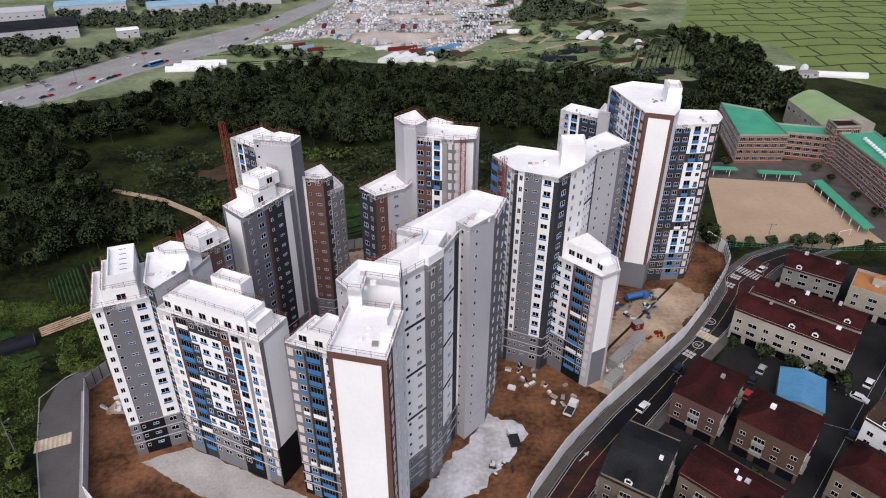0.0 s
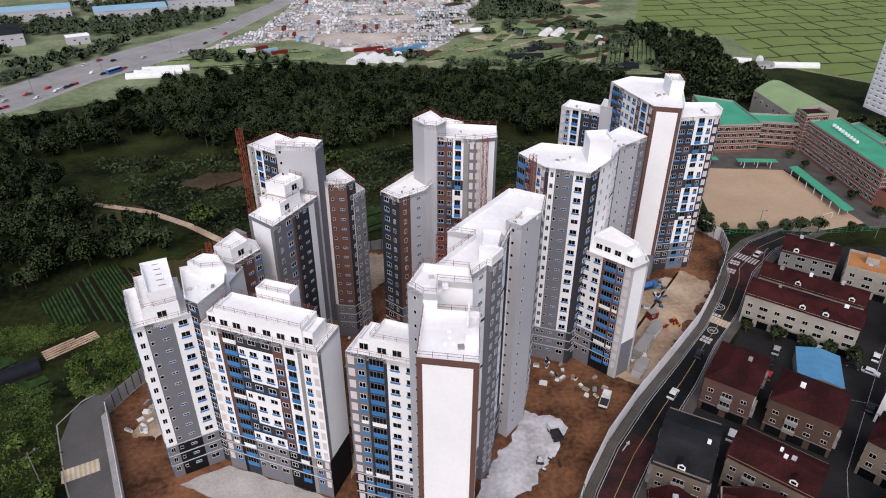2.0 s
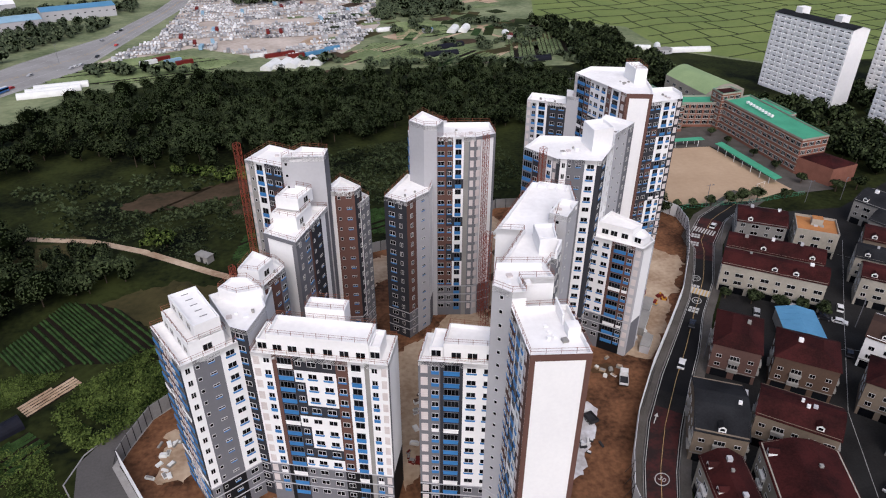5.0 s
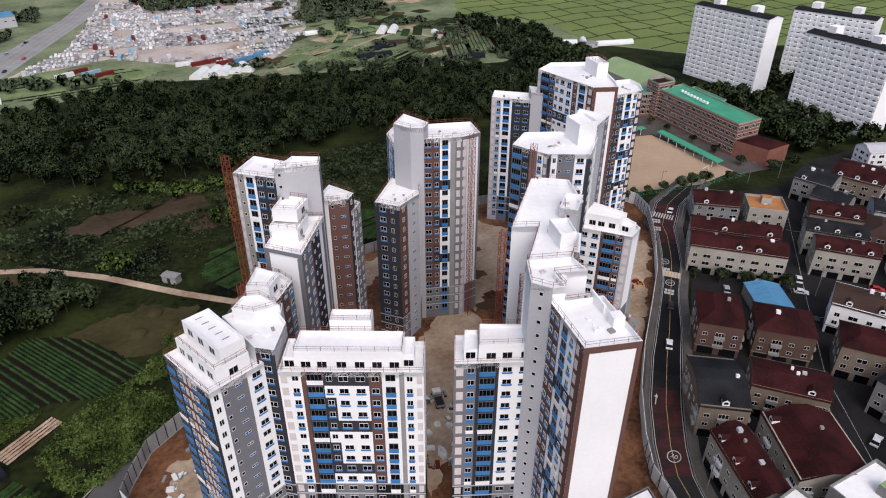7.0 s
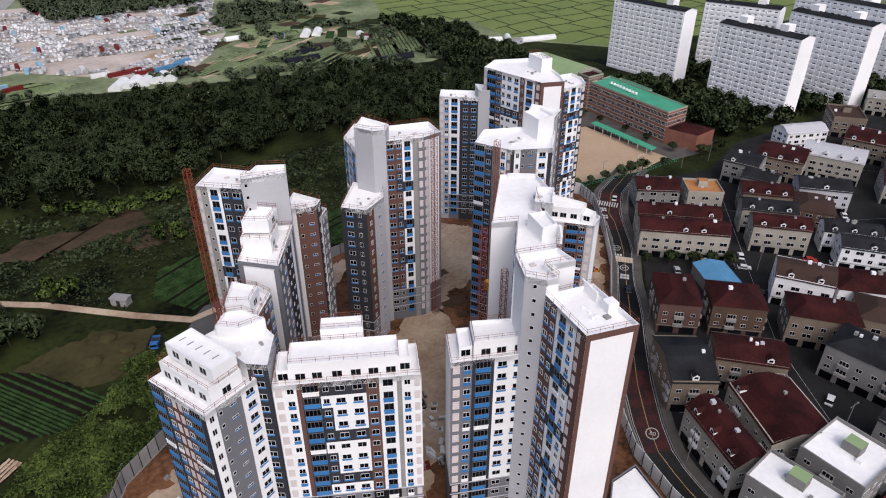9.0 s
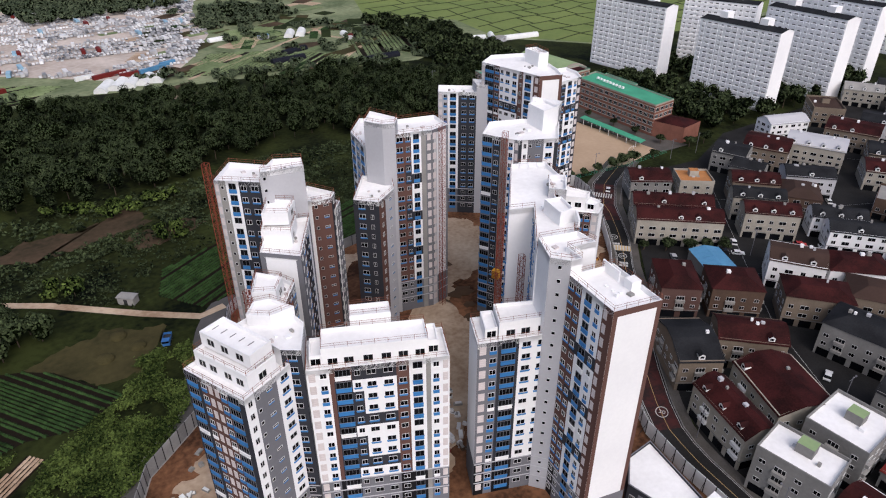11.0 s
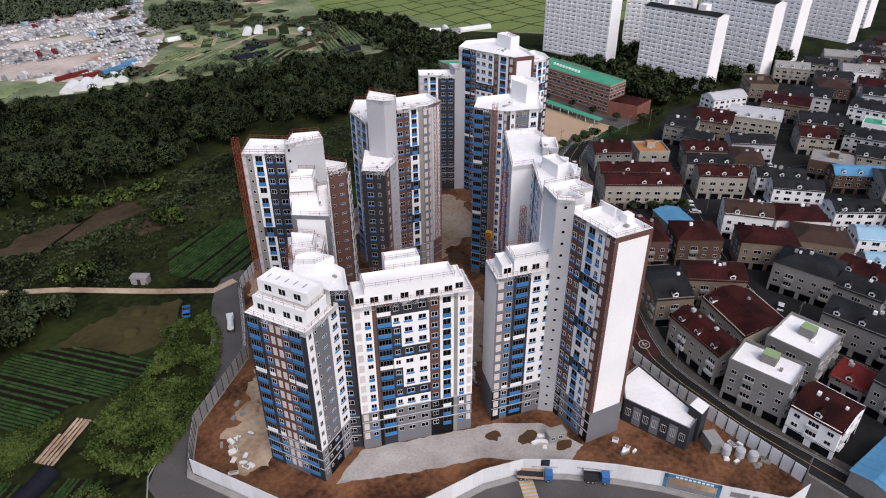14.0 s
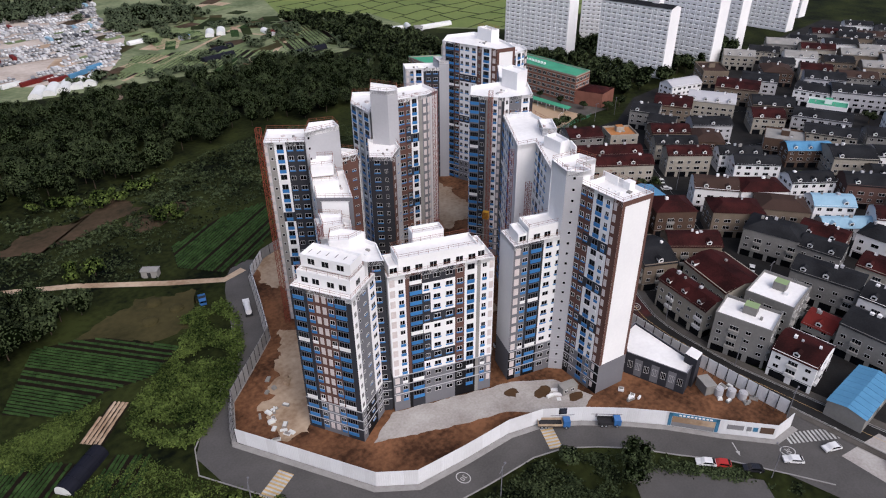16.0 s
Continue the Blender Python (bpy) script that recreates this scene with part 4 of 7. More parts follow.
patch(near(36, 116), near(62, 143), "asph_new", "fresh black asphalt stretch of the street")
patch(near(17, 85), near(32, 112), "asph_red", "worn red school-zone stretch of the street", f0=0.1, f1=0.9)
patch(near(88, 174), near(110, 199), "asph_red", "red school-zone stretch of the street")
mid = [tuple(Vector(LE[i]).lerp(Vector(RE_[i]), 0.5)) for i in range(len(LE))]
strip("road_line", offset(mid, -0.06), offset(mid, 0.06), 0.06, "lineY", "yellow centre line of the street", "road marking")
for f in (0.07, 0.93):
    l = [tuple(Vector(LE[i]).lerp(Vector(RE_[i]), f)) for i in range(len(LE))]
    strip("road_line", offset(l, -0.07), offset(l, 0.07), 0.06, "line", "thin white edge line of the street", "road marking")

# street on the south and west sides
SO_N = offset(FENCE_S, -1.6)[1:] + offset(FENCE_W, -1.0)[1:]
SO_S = [(-4, 22), (-8, 30), (-14, 41.5), (-21, 51), (-27, 60), (-32.5, 66), (-38.5, 71.5), (-46, 74.8), (-59, 77), (-75, 80.4), (-86, 91), (-96, 108), (-105, 126), (-102, 134.2), (-92, 144.5), (-85, 151), (-76.5, 158.6), (-71.5, 172), (-66, 185), (-61, 196), (-50, 208)]
PN, PS = resample(SO_N, 5), resample(SO_S, 1.0)
PS_ = [min(PS, key=lambda q: (q[0] - p[0]) ** 2 + (q[1] - p[1]) ** 2) for p in PN]
strip("road", PN, PS_, 0.026, "lane", "grey asphalt lane round the site hoarding", "road")
strip("road_pavement", offset(PN, 1.4), PN, 0.15, "kerb", "pale concrete strip at the hoarding's foot", "pavement")
kerb(PN, 0.0)
kerb(SO_S[:-3], 0.1)
sheet("road_junction", [(-8.5, 31), (-1, 36), (7, 35.2), (12.6, 42), (15, 52), (20, 54), (22, 30), (27, -40), (8, -40), (-5, 8)], 0.028, "lane", "grey asphalt junction of the two streets", "road")
strip("dirt_track", offset([(-52, 199), (-60, 197.5), (-74.5, 209), (-98, 230), (-117, 243), (-170, 262)], -1.5), offset([(-52, 199), (-60, 197.5), (-74.5, 209), (-98, 230), (-117, 243), (-170, 262)], 1.5), 0.03, "tan", "pale dirt track between the fields", "track")


def stripes(name, c, u, n, gap, w, L, key, label, base=None):
    """Painted bars side by side; c: the middle, u: the way along which they follow each other."""
    th = thing(name, (c[0], c[1], 0), label, "road marking")
    u = Vector(u).normalized()
    T = Matrix.Translation((c[0], c[1], 0)) @ Matrix.Rotation(math.atan2(u.y, u.x), 4, "Z")
    if base:
        g = Geo()
        g.box(-n * gap / 2, n * gap / 2, -L / 2, L / 2, 0.0, 0.075, base, T)
        part("hump", g.mesh("hump"), th)
    for k in range(n):
        g = Geo()
        x = (k - (n - 1) / 2) * gap
        g.box(x - w / 2, x + w / 2, -L / 2, L / 2, 0.02, 0.085, key, T)
        part("stripe", g.mesh("stripe"), th)


stripes("speed_hump", (79.0, 152.4), (0.70, -0.72), 8, 1.0, 0.5, 3.6, "line", "white and yellow striped speed hump", "lineY")
stripes("speed_hump", (-93.6, 111.0), (0.9, 0.4), 8, 1.0, 0.5, 4.0, "line", "white and yellow striped speed hump", "lineY")
stripes("speed_hump", (-38.0, 76.0), (0.5, 0.85), 7, 1.0, 0.5, 3.2, "line", "white and yellow striped speed hump", "lineY")
stripes("zebra_crossing", (104.5, 188.5), (0.62, -0.78), 9, 1.0, 0.55, 4.2, "line", "worn white zebra crossing by the school")
stripes("zebra_crossing", (8.0, 31.0), (0.80, -0.6), 14, 1.05, 0.5, 3.4, "line", "worn white zebra crossing at the junction")


def ground_text(txt, x, y, ang, size, ring_r=0.0, label="white painted speed limit number on the road"):
    th = thing("road_number", (x, y, 0), label, "road marking", "road numbers")
    cu = bpy.data.curves.new("number", "FONT")
    cu.body, cu.size, cu.extrude, cu.align_x, cu.align_y = txt, size, 0.01, "CENTER", "CENTER"
    tmp = bpy.data.objects.new("tmp", cu)
    scene.collection.objects.link(tmp)
    me = bpy.data.meshes.new_from_object(tmp.evaluated_get(bpy.context.evaluated_depsgraph_get()))
    bpy.data.objects.remove(tmp)
    me.materials.clear()
    me.materials.append(M["line"])
    T = Matrix.Translation((x, y, 0.075)) @ Matrix.Rotation(radians(ang), 4, "Z")
    part("number", me, th, "", T)
    if ring_r:
        g = Geo()
        for k in range(28):
            a, b = 2 * math.pi * k / 28, 2 * math.pi * (k + 1) / 28
            g.face([(math.cos(t) * r, math.sin(t) * r * 1.25, 0) for t, r in ((a, ring_r), (b, ring_r), (b, ring_r - 0.22), (a, ring_r - 0.22))][::-1], "line")
        part("ring", g.mesh("ring"), th, "", T)


ground_text("30", 82.0, 160.6, -46, 1.7, 1.5)
ground_text("30", 74.4, 149.2, 134, 1.7, 1.5)
ground_text("30", 24.6, 90.5, -58, 1.8, 1.6)
ground_text("30", -62.0, 82.6, 190, 1.7, 1.5)
ground_text("30", -1.5, 33.5, 230, 1.7, 1.5)
for x, y, a in ((78.4, 156.2, -46), (70.6, 145.2, -46), (99.6, 186, -40), (95.6, 181, -40)):
    # unreadable lettering: plain bars
    th = thing("road_lettering", (x, y, 0), "white painted bars of lettering on the road", "road marking", "road lettering")
    T = Matrix.Translation((x, y, 0)) @ Matrix.Rotation(radians(a), 4, "Z")
    for r in range(2):
        for c in range(3):
            g = Geo()
            g.box(-1.5 + c * 1.05, -0.65 + c * 1.05, -1.6 + r * 1.7, -0.3 + r * 1.7, 0.03, 0.07, "line", T)
            part("bar", g.mesh("bar"), th)


def arrow(x, y, a):
    th = thing("road_arrow", (x, y, 0), "white painted direction arrow on the road", "road marking", "road arrows")
    T = Matrix.Translation((x, y, 0.07)) @ Matrix.Rotation(radians(a), 4, "Z")
    g = Geo()
    g.face([T @ Vector(p) for p in ((-0.12, -2, 0), (0.12, -2, 0), (0.12, 0.8, 0), (-0.12, 0.8, 0))], "line")
    g.face([T @ Vector(p) for p in ((-0.5, 0.8, 0), (0.5, 0.8, 0), (0, 2.2, 0))], "line")
    part("arrow", g.mesh("arrow"), th)


arrow(33.5, 107.5, -44), arrow(-9.5, 42.5, 140), arrow(16, 60, 0)

# fields and clearings
sheet("dry_clearing", [(-108, 199), (-84, 207), (-70, 197), (-78, 183), (-86, 180), (-100, 190)], 0.02, "dry", "dry brown grass clearing with low mounds", up=3.0)
for x, y, r in ((-83, 201, 2.6), (-79, 193, 2.4), (-88, 192, 2.6)):
    g = Geo()
    for k in range(4):
        for j in range(12):
            def q(kk, jj):
                e, w = math.pi / 2 * kk / 4, 2 * math.pi * jj / 12
                return (x + math.cos(e) * math.cos(w) * r, y + math.cos(e) * math.sin(w) * r, math.sin(e) * r * 0.45)
            g.face((q(k, j), q(k, j + 1), q(k + 1, j + 1), q(k + 1, j)), "dry")
    tagged(new("grass_mound", g.mesh("grass_mound")), "low round mound of dry grass", "mound", "grass mounds")
BARE = [(-112, 268), (-102, 280), (-80, 278), (-60, 290), (-58, 270), (-82, 264), (-100, 262)]
sheet("bare_clearing", BARE, 0.03, "brownearth", "bare brown earth clearing in the weeds", up=3.0)
sheet("bare_clearing", [(-70, 262), (-44, 268), (-40, 258), (-66, 250)], 0.022, "brownearth", "bare brown earth clearing in the weeds", up=3.0)
sheet("dry_clearing", [(-150, 236), (-122, 250), (-112, 236), (-140, 222)], 0.024, "dry", "dry brown grass clearing", up=3.0)


def crop_field(poly, ang, pitch, key, label, hgt=0.5, width=0.8):
    """Ridges of crop, side by side, clipped to the outline."""
    poly = ccw(poly)
    sheet("field_soil", poly, 0.03, "furrow", "dark tilled soil of a vegetable field")
    u = Vector((math.cos(radians(ang)), math.sin(radians(ang))))
    v = Vector((-u.y, u.x))
    g = Geo()
    rr = random.Random(int(abs(poly[0][0] * 31)))
    vs = [Vector(p).dot(v) for p in poly]
    k = min(vs)
    while k < max(vs):
        us = []
        for i in range(len(poly)):
            a, b = Vector(poly[i]), Vector(poly[(i + 1) % len(poly)])
            va, vb = a.dot(v) - k, b.dot(v) - k
            if va * vb < 0:
                us.append((a + (b - a) * (va / (va - vb))).dot(u))
        us.sort()
        for a, b in zip(us[::2], us[1::2]):
            n = max(2, int((b - a) / 1.2))
            for q in range(n):
                s0, s1 = a + (b - a) * q / n, a + (b - a) * (q + 1) / n
                h, w = hgt * rr.uniform(0.6, 1.2), pitch * width * rr.uniform(0.8, 1.15) / 2
                p = [u * s + v * (k + o) for s, o in ((s0, -w), (s1, -w), (s1, w), (s0, w))]
                m = [u * s + v * k for s in (s0, s1)]
                g.face(((*p[0], 0.03), (*p[1], 0.03), (*m[1], h), (*m[0], h)), key)
                g.face(((*p[2], 0.03), (*p[3], 0.03), (*m[0], h), (*m[1], h)), key)
        k += pitch * (1.9 if rr.random() < 0.16 else 1.0)
    tagged(new("crop_rows", g.mesh("crop_rows")), label, "crops", "", "stuff")


crop_field([(-118, 203), (-108, 199), (-101, 194), (-87, 174), (-98, 167), (-110, 170), (-120, 167), (-132, 180)], -56, 1.15, "crop", "rows of dark green vegetables in a field")
crop_field([(-121, 155.5), (-110, 165), (-106.5, 161), (-117.5, 151)], 42, 1.1, "tan", "pale brown ploughed ridges of a plot", 0.3)
crop_field([(-126, 138), (-116.5, 146), (-110.4, 140), (-118, 129)], 42, 1.1, "crop", "rows of leafy green crops in a plot", 0.6)
crop_field([(-150, 172), (-132, 158), (-124, 150), (-136, 140), (-160, 160)], 40, 1.15, "crop", "rows of leafy green crops in a plot", 0.6)
crop_field([(-68, 216), (-63, 232), (-40, 240), (-20, 240), (-22, 222), (-46, 204), (-58, 202)], 30, 1.3, "crop", "rows of green vegetables behind the site", 0.5)
crop_field([(-20, 222), (-18, 240), (20, 244), (26, 226), (0, 216)], 20, 1.3, "crop", "rows of green vegetables behind the site", 0.5)
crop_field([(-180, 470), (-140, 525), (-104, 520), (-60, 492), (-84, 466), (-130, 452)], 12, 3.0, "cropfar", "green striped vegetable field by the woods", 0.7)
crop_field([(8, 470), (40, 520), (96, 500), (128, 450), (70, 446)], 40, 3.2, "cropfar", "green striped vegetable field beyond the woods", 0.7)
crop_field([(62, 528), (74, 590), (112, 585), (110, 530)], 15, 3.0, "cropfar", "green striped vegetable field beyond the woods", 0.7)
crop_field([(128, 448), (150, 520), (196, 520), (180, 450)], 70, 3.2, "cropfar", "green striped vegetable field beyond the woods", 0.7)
sheet("ploughed_plot", [(92, 500), (98, 516), (128, 512), (124, 496)], 0.03, "brownearth", "reddish ploughed plot among green fields")
sheet("ploughed_plot", [(150, 470), (158, 490), (176, 486), (170, 466)], 0.03, "brownearth", "reddish ploughed plot among green fields")
strip("dirt_track", offset([(10, 462), (70, 500), (110, 530), (150, 560)], -1.6), offset([(10, 462), (70, 500), (110, 530), (150, 560)], 1.6), 0.04, "tan", "pale dirt track between far fields", "track")
strip("dirt_track", offset([(104, 440), (126, 462), (146, 480), (150, 505), (138, 528), (142, 560)], -2), offset([(104, 440), (126, 462), (146, 480), (150, 505), (138, 528), (142, 560)], 2), 0.044, "tan", "pale winding dirt track between far fields", "track")

# far grassland; its colour carries the haze, so it is paler than the near grass
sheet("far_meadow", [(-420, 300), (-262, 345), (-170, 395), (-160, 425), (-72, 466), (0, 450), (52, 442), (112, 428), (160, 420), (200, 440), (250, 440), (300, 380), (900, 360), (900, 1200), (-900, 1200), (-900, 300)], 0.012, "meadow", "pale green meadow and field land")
rr = random.Random(44)
for k in range(90):
    # patchwork of small plots beyond the woods
    x, y = (rr.uniform(-10, 195), rr.uniform(425, 690))
    if inside(x, y, [(200, 575), (245, 690), (330, 1000), (900, 1000), (900, 420), (300, 386), (250, 448), (262, 520)]):
        continue
    a, l, w = radians(rr.choice((18, 24, 40, 62)) + rr.uniform(-5, 5)), rr.uniform(7, 18), rr.uniform(3, 8)
    u, v = Vector((math.cos(a), math.sin(a))), Vector((-math.sin(a), math.cos(a)))
    c = Vector((x, y))
    key = rr.choice(("cropfar", "cropfar", "weeds", "weeds", "dry", "brownearth", "tan", "crop"))
    tone = {"cropfar": "pale green", "weeds": "dark green", "dry": "dry brown", "brownearth": "bare brown", "tan": "sandy", "crop": "deep green"}[key]
    sheet("field_plot", [tuple(c + u * l * i + v * w * j) for i, j in ((-1, -1), (1, -1.1), (1.05, 1), (-0.95, 1.05))], 0.046 + k * 0.004, key, f"small {tone} field plot beyond the woods")

# rice paddies with dikes
RICE = [(200, 575), (245, 690), (330, 1000), (900, 1000), (900, 420), (420, 372), (300, 386), (250, 448), (262, 520)]
sheet("rice_paddy", RICE, 0.03, "rice", "bright green rice paddies with narrow dikes", "rice field")
_g = Geo()
rr = random.Random(5)


def dike(pts):
    for p, q in zip(pts, pts[1:]):
        if inside(p.x, p.y, RICE) and inside(q.x, q.y, RICE):
            n = Vector((-(q - p).y, (q - p).x)).normalized() * 0.6
            _g.prism(ccw([tuple(p - n), tuple(p + n), tuple(q + n), tuple(q - n)]), 0, 0.35, "dike")


def paddy_line(j, x):
    return Vector((x, 380 + j * 26 + 0.12 * (x - 250) + 9 * noise.noise(Vector((x * 0.018, j * 0.7, 3.0)))))


for j in range(24):
    dike([paddy_line(j, 205 + 7 * i) for i in range(70)])
    x = 205 + rr.uniform(0, 20)
    while x < 690:
        dike([paddy_line(j, x).lerp(paddy_line(j + 1, x + rr.uniform(-6, 6)), f) for f in (0.0, 1.0)])
        x += rr.uniform(18, 48)
tagged(new("paddy_dikes", _g.mesh("paddy_dikes")), "narrow dark grass dikes between rice paddies", "dikes", "", "stuff")

# highway, car yard
HL = [(-330, 250), (-248, 351), (-225, 380), (-205, 432), (-162, 495), (-132, 612), (-112, 690), (-80, 860)]
HU = [(-350, 285), (-269, 392), (-236, 468), (-206, 526), (-160, 600), (-150, 640), (-132, 700), (-100, 870)]
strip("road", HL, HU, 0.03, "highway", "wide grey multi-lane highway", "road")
for f in (0.06, 0.27, 0.48, 0.52, 0.73, 0.94):
    l = [tuple(Vector(a).lerp(Vector(b), f)) for a, b in zip(HL, HU)]
    strip("road_line", offset(l, -0.12), offset(l, 0.12), 0.05, "lineY" if f in (0.48, 0.52) else "line", "painted lane line of the highway", "road marking")
LOT = [(-158, 505), (-122, 580), (-108, 700), (-100, 800), (110, 800), (76, 690), (62, 590), (30, 520), (6, 482), (-36, 490), (-60, 512), (-92, 540)]
sheet("car_yard", LOT, 0.035, "lot", "pale gravel ground of a vehicle yard")


# ---- vehicles ----
def car_geo(g, T, key, L=4.5, W=1.8, H=1.45, van=False):
    prof = [(-L / 2, 0.35), (L / 2, 0.35), (L / 2, 0.75), (L * 0.28, 0.9), (L * 0.12, H), (-L * 0.30, H), (-L * 0.46, 0.95), (-L / 2, 0.85)]
    if van:
        prof = [(-L / 2, 0.35), (L / 2, 0.35), (L / 2, 1.0), (L * 0.36, H), (-L / 2, H)]
    n = len(prof)
    for i in range(n):
        (x0, z0), (x1, z1) = prof[i], prof[(i + 1) % n]
        w0 = W / 2 * (0.86 if z0 > 1.1 else 1)
        w1 = W / 2 * (0.86 if z1 > 1.1 else 1)
        gl = (z0 > 0.84) != (z1 > 0.97) and max(z0, z1) > 1.2 and min(z0, z1) > 0.8 and abs(z0 - z1) > 0.2
        g.face([T @ Vector(p) for p in ((x0, -w0, z0), (x1, -w1, z1), (x1, w1, z1), (x0, w0, z0))][::-1], "glass" if gl else key)
    for s in (-1, 1):
        pts = [T @ Vector((x, s * W / 2 * (0.86 if z > 1.1 else 1), z)) for x, z in prof]
        g.face(pts if s < 0 else pts[::-1], key)
        x0, x1, zz = (-L * 0.38, L * 0.2, 0.95) if not van else (L * 0.1, L * 0.36, 1.0)
        pts = [T @ Vector((x, s * (W / 2 * w + 0.012), z)) for x, z, w in ((x0, zz, 1), (x1, zz, 1), (x1 - 0.45, H - 0.12, 0.88), (x0 + 0.3, H - 0.12, 0.88))]
        g.face(pts if s < 0 else pts[::-1], "glass")


def wheel_mesh(r=0.33, w=0.22):
    k = ("wheel", r)
    if k not in _wm:
        g = Geo()
        g.bar((0, -w / 2, 0), (0, w / 2, 0), r, "tyre", 12)
        g.bar((0, -w / 2 - 0.01, 0), (0, w / 2 + 0.01, 0), r * 0.55, "cars", 8)
        _wm[k] = g.mesh("wheel")
    return _wm[k]


def car(x, y, ang, key="carw", label="white parked car on the asphalt", L=4.5, van=False, wheels=True):
    th = thing("car", (x, y, 0.05), label, "car", "cars")
    T = Matrix.Translation((x, y, 0.05)) @ Matrix.Rotation(radians(ang), 4, "Z")
    g = Geo()
    car_geo(g, T, key, L, 1.85, 1.9 if van else 1.45, van)
    part("body", g.mesh("body"), th)
    for sx in (-0.31, 0.31) if wheels else ():
        for sy in (-0.82, 0.82):
            part("wheel", wheel_mesh(), th, "", T @ Matrix.Translation((sx * L, sy, 0.33)))
    return th


def truck(x, y, ang, cab="carblue", bed="conc", label="blue flatbed truck parked at the hoarding", L=7.5, tank=False):
    th = thing("truck", (x, y, 0.05), label, "truck", "trucks")
    T = Matrix.Translation((x, y, 0.05)) @ Matrix.Rotation(radians(ang), 4, "Z")
    g = Geo()
    g.box(L / 2 - 1.7, L / 2, -1.05, 1.05, 0.6, 2.3, cab, T)
    g.box(L / 2 - 1.2, L / 2 + 0.03, -0.95, 0.95, 1.5, 2.15, "glass", T)
    part("cab", g.mesh("cab"), th)
    g = Geo()
    g.box(-L / 2, L / 2 - 1.8, -1.15, 1.15, 0.8, 1.05, "darksteel", T)
    part("chassis", g.mesh("chassis"), th)
    g = Geo()
    if tank:
        g.bar(T @ Vector((-L / 2 + 0.2, 0, 1.9)), T @ Vector((L / 2 - 2.1, 0, 1.9)), 0.95, bed, 14)
    else:
        for y0, y1, x0, x1 in ((-1.15, -1.07, -L / 2, L / 2 - 1.9), (1.07, 1.15, -L / 2, L / 2 - 1.9), (-1.15, 1.15, -L / 2, -L / 2 + 0.08), (-1.15, 1.15, L / 2 - 2.0, L / 2 - 1.9)):
            g.box(x0, x1, y0, y1, 1.05, 1.75, bed, T)
    part("tank" if tank else "bed", g.mesh("bed"), th)
    for sx in (-L / 2 + 1.0, -L / 2 + 2.0, L / 2 - 0.9):
        for sy in (-0.95, 0.95):
            part("wheel", wheel_mesh(0.45, 0.3), th, "", T @ Matrix.Translation((sx, sy, 0.45)))


PAINT = {"carw": "white", "carb": "black", "cars": "silver", "carr": "red", "carblue": "blue"}
for x, y, a, k in ((51.5, 123.3, 47, "carw"), (65.1, 138.3, 47, "carb"), (114.6, 132.6, 45, "carw"), (-3.8, 31.5, 130, "carw"), (6.5, 26.5, 150, "carw"), (-19, 45.5, 128, "carw"), (-16.8, 42.8, 128, "carr"), (-13.0, 37.0, 130, "carb"),
                   (10.5, 14, 30, "carw"), (14.5, 12.5, 30, "carb"), (109, 127, -45, "carw"), (100, 114, 45, "carb"), (118, 118, 45, "cars"), (96, 100, -45, "carw"), (72, 74, 20, "carw"), (84, 134, 50, "carb"), (88, 138, 50, "cars"),
                   (80, 128, 50, "carr"), (101, 137, -45, "carw"), (106, 130, -45, "carb"), (110, 190, 40, "carw"), (168, 120, 45, "carw"), (172, 126, 45, "carb"), (176, 131, 45, "carw"), (162, 113, 45, "cars"), (122, 96, 40, "carw"), (60, 108, 50, "carw"), (38, 90, 60, "cars"), (195, 150, 45, "carw"), (200, 155, 45, "carb"),
                   (186, 140, 45, "cars"), (33, 66, 80, "carw"), (62, 62, 5, "cars"), (133, 118, -45, "carr"), (139, 112, -45, "carw")):
    car(x, y, a, k, f"{PAINT[k]} car standing on the grey asphalt")
truck(-34.6, 77.8, -45, label="brown-loaded dump truck parked along the hoarding", bed="tan", L=8.0)
truck(-24.4, 68.4, -47, bed="darksteel", label="dark blue small truck along the hoarding", L=5.6)
truck(-63.6, 175.6, 68, cab="carw", bed="carw", label="white tanker truck parked on the lane", tank=True)
truck(-71.6, 190, 250, cab="carblue", bed="carblue", label="blue small truck beside the dry clearing", L=5.2)
truck(32.7, 122, 60, cab="carw", bed="carw", label="white pickup truck on the site clay", L=5.6)
truck(17.2, 112.1, 100, cab="carw", bed="darksteel", label="white loader truck on the pale screed", L=5.2)
truck(62, 172, 20, cab="carblue", bed="carblue", label="blue concrete truck by the far block", L=8.0, tank=True)
truck(-18.7, 129.6, 80, cab="carw", bed="conc", label="white flatbed truck in the site court", L=6.0)

# moving traffic on the highway, standing still
rr = random.Random(9)
for k in range(34):
    t = rr.uniform(1.0, 5.0)
    i = int(t)
    f = rr.choice((0.16, 0.38, 0.62, 0.84))
    a, b = Vector(HL[i]).lerp(Vector(HU[i]), f), Vector(HL[i + 1]).lerp(Vector(HU[i + 1]), f)
    p = a + (b - a) * (t - i)
    key = rr.choice(("carw", "carw", "carb", "cars", "cars", "carr"))
    car(p.x, p.y, math.degrees(math.atan2((b - a).y, (b - a).x)) + (0 if f > 0.5 else 180), key, f"{PAINT[key]} car on the wide highway", wheels=False)
th = thing("bus", (-199, 452, 0), "blue city bus on the wide highway", "bus")
_g = Geo()
_T = Matrix.Translation((-199, 452, 0.05)) @ Matrix.Rotation(radians(60), 4, "Z")
_g.box(-5.5, 5.5, -1.25, 1.25, 0.5, 3.2, "carblue", _T, "carw")
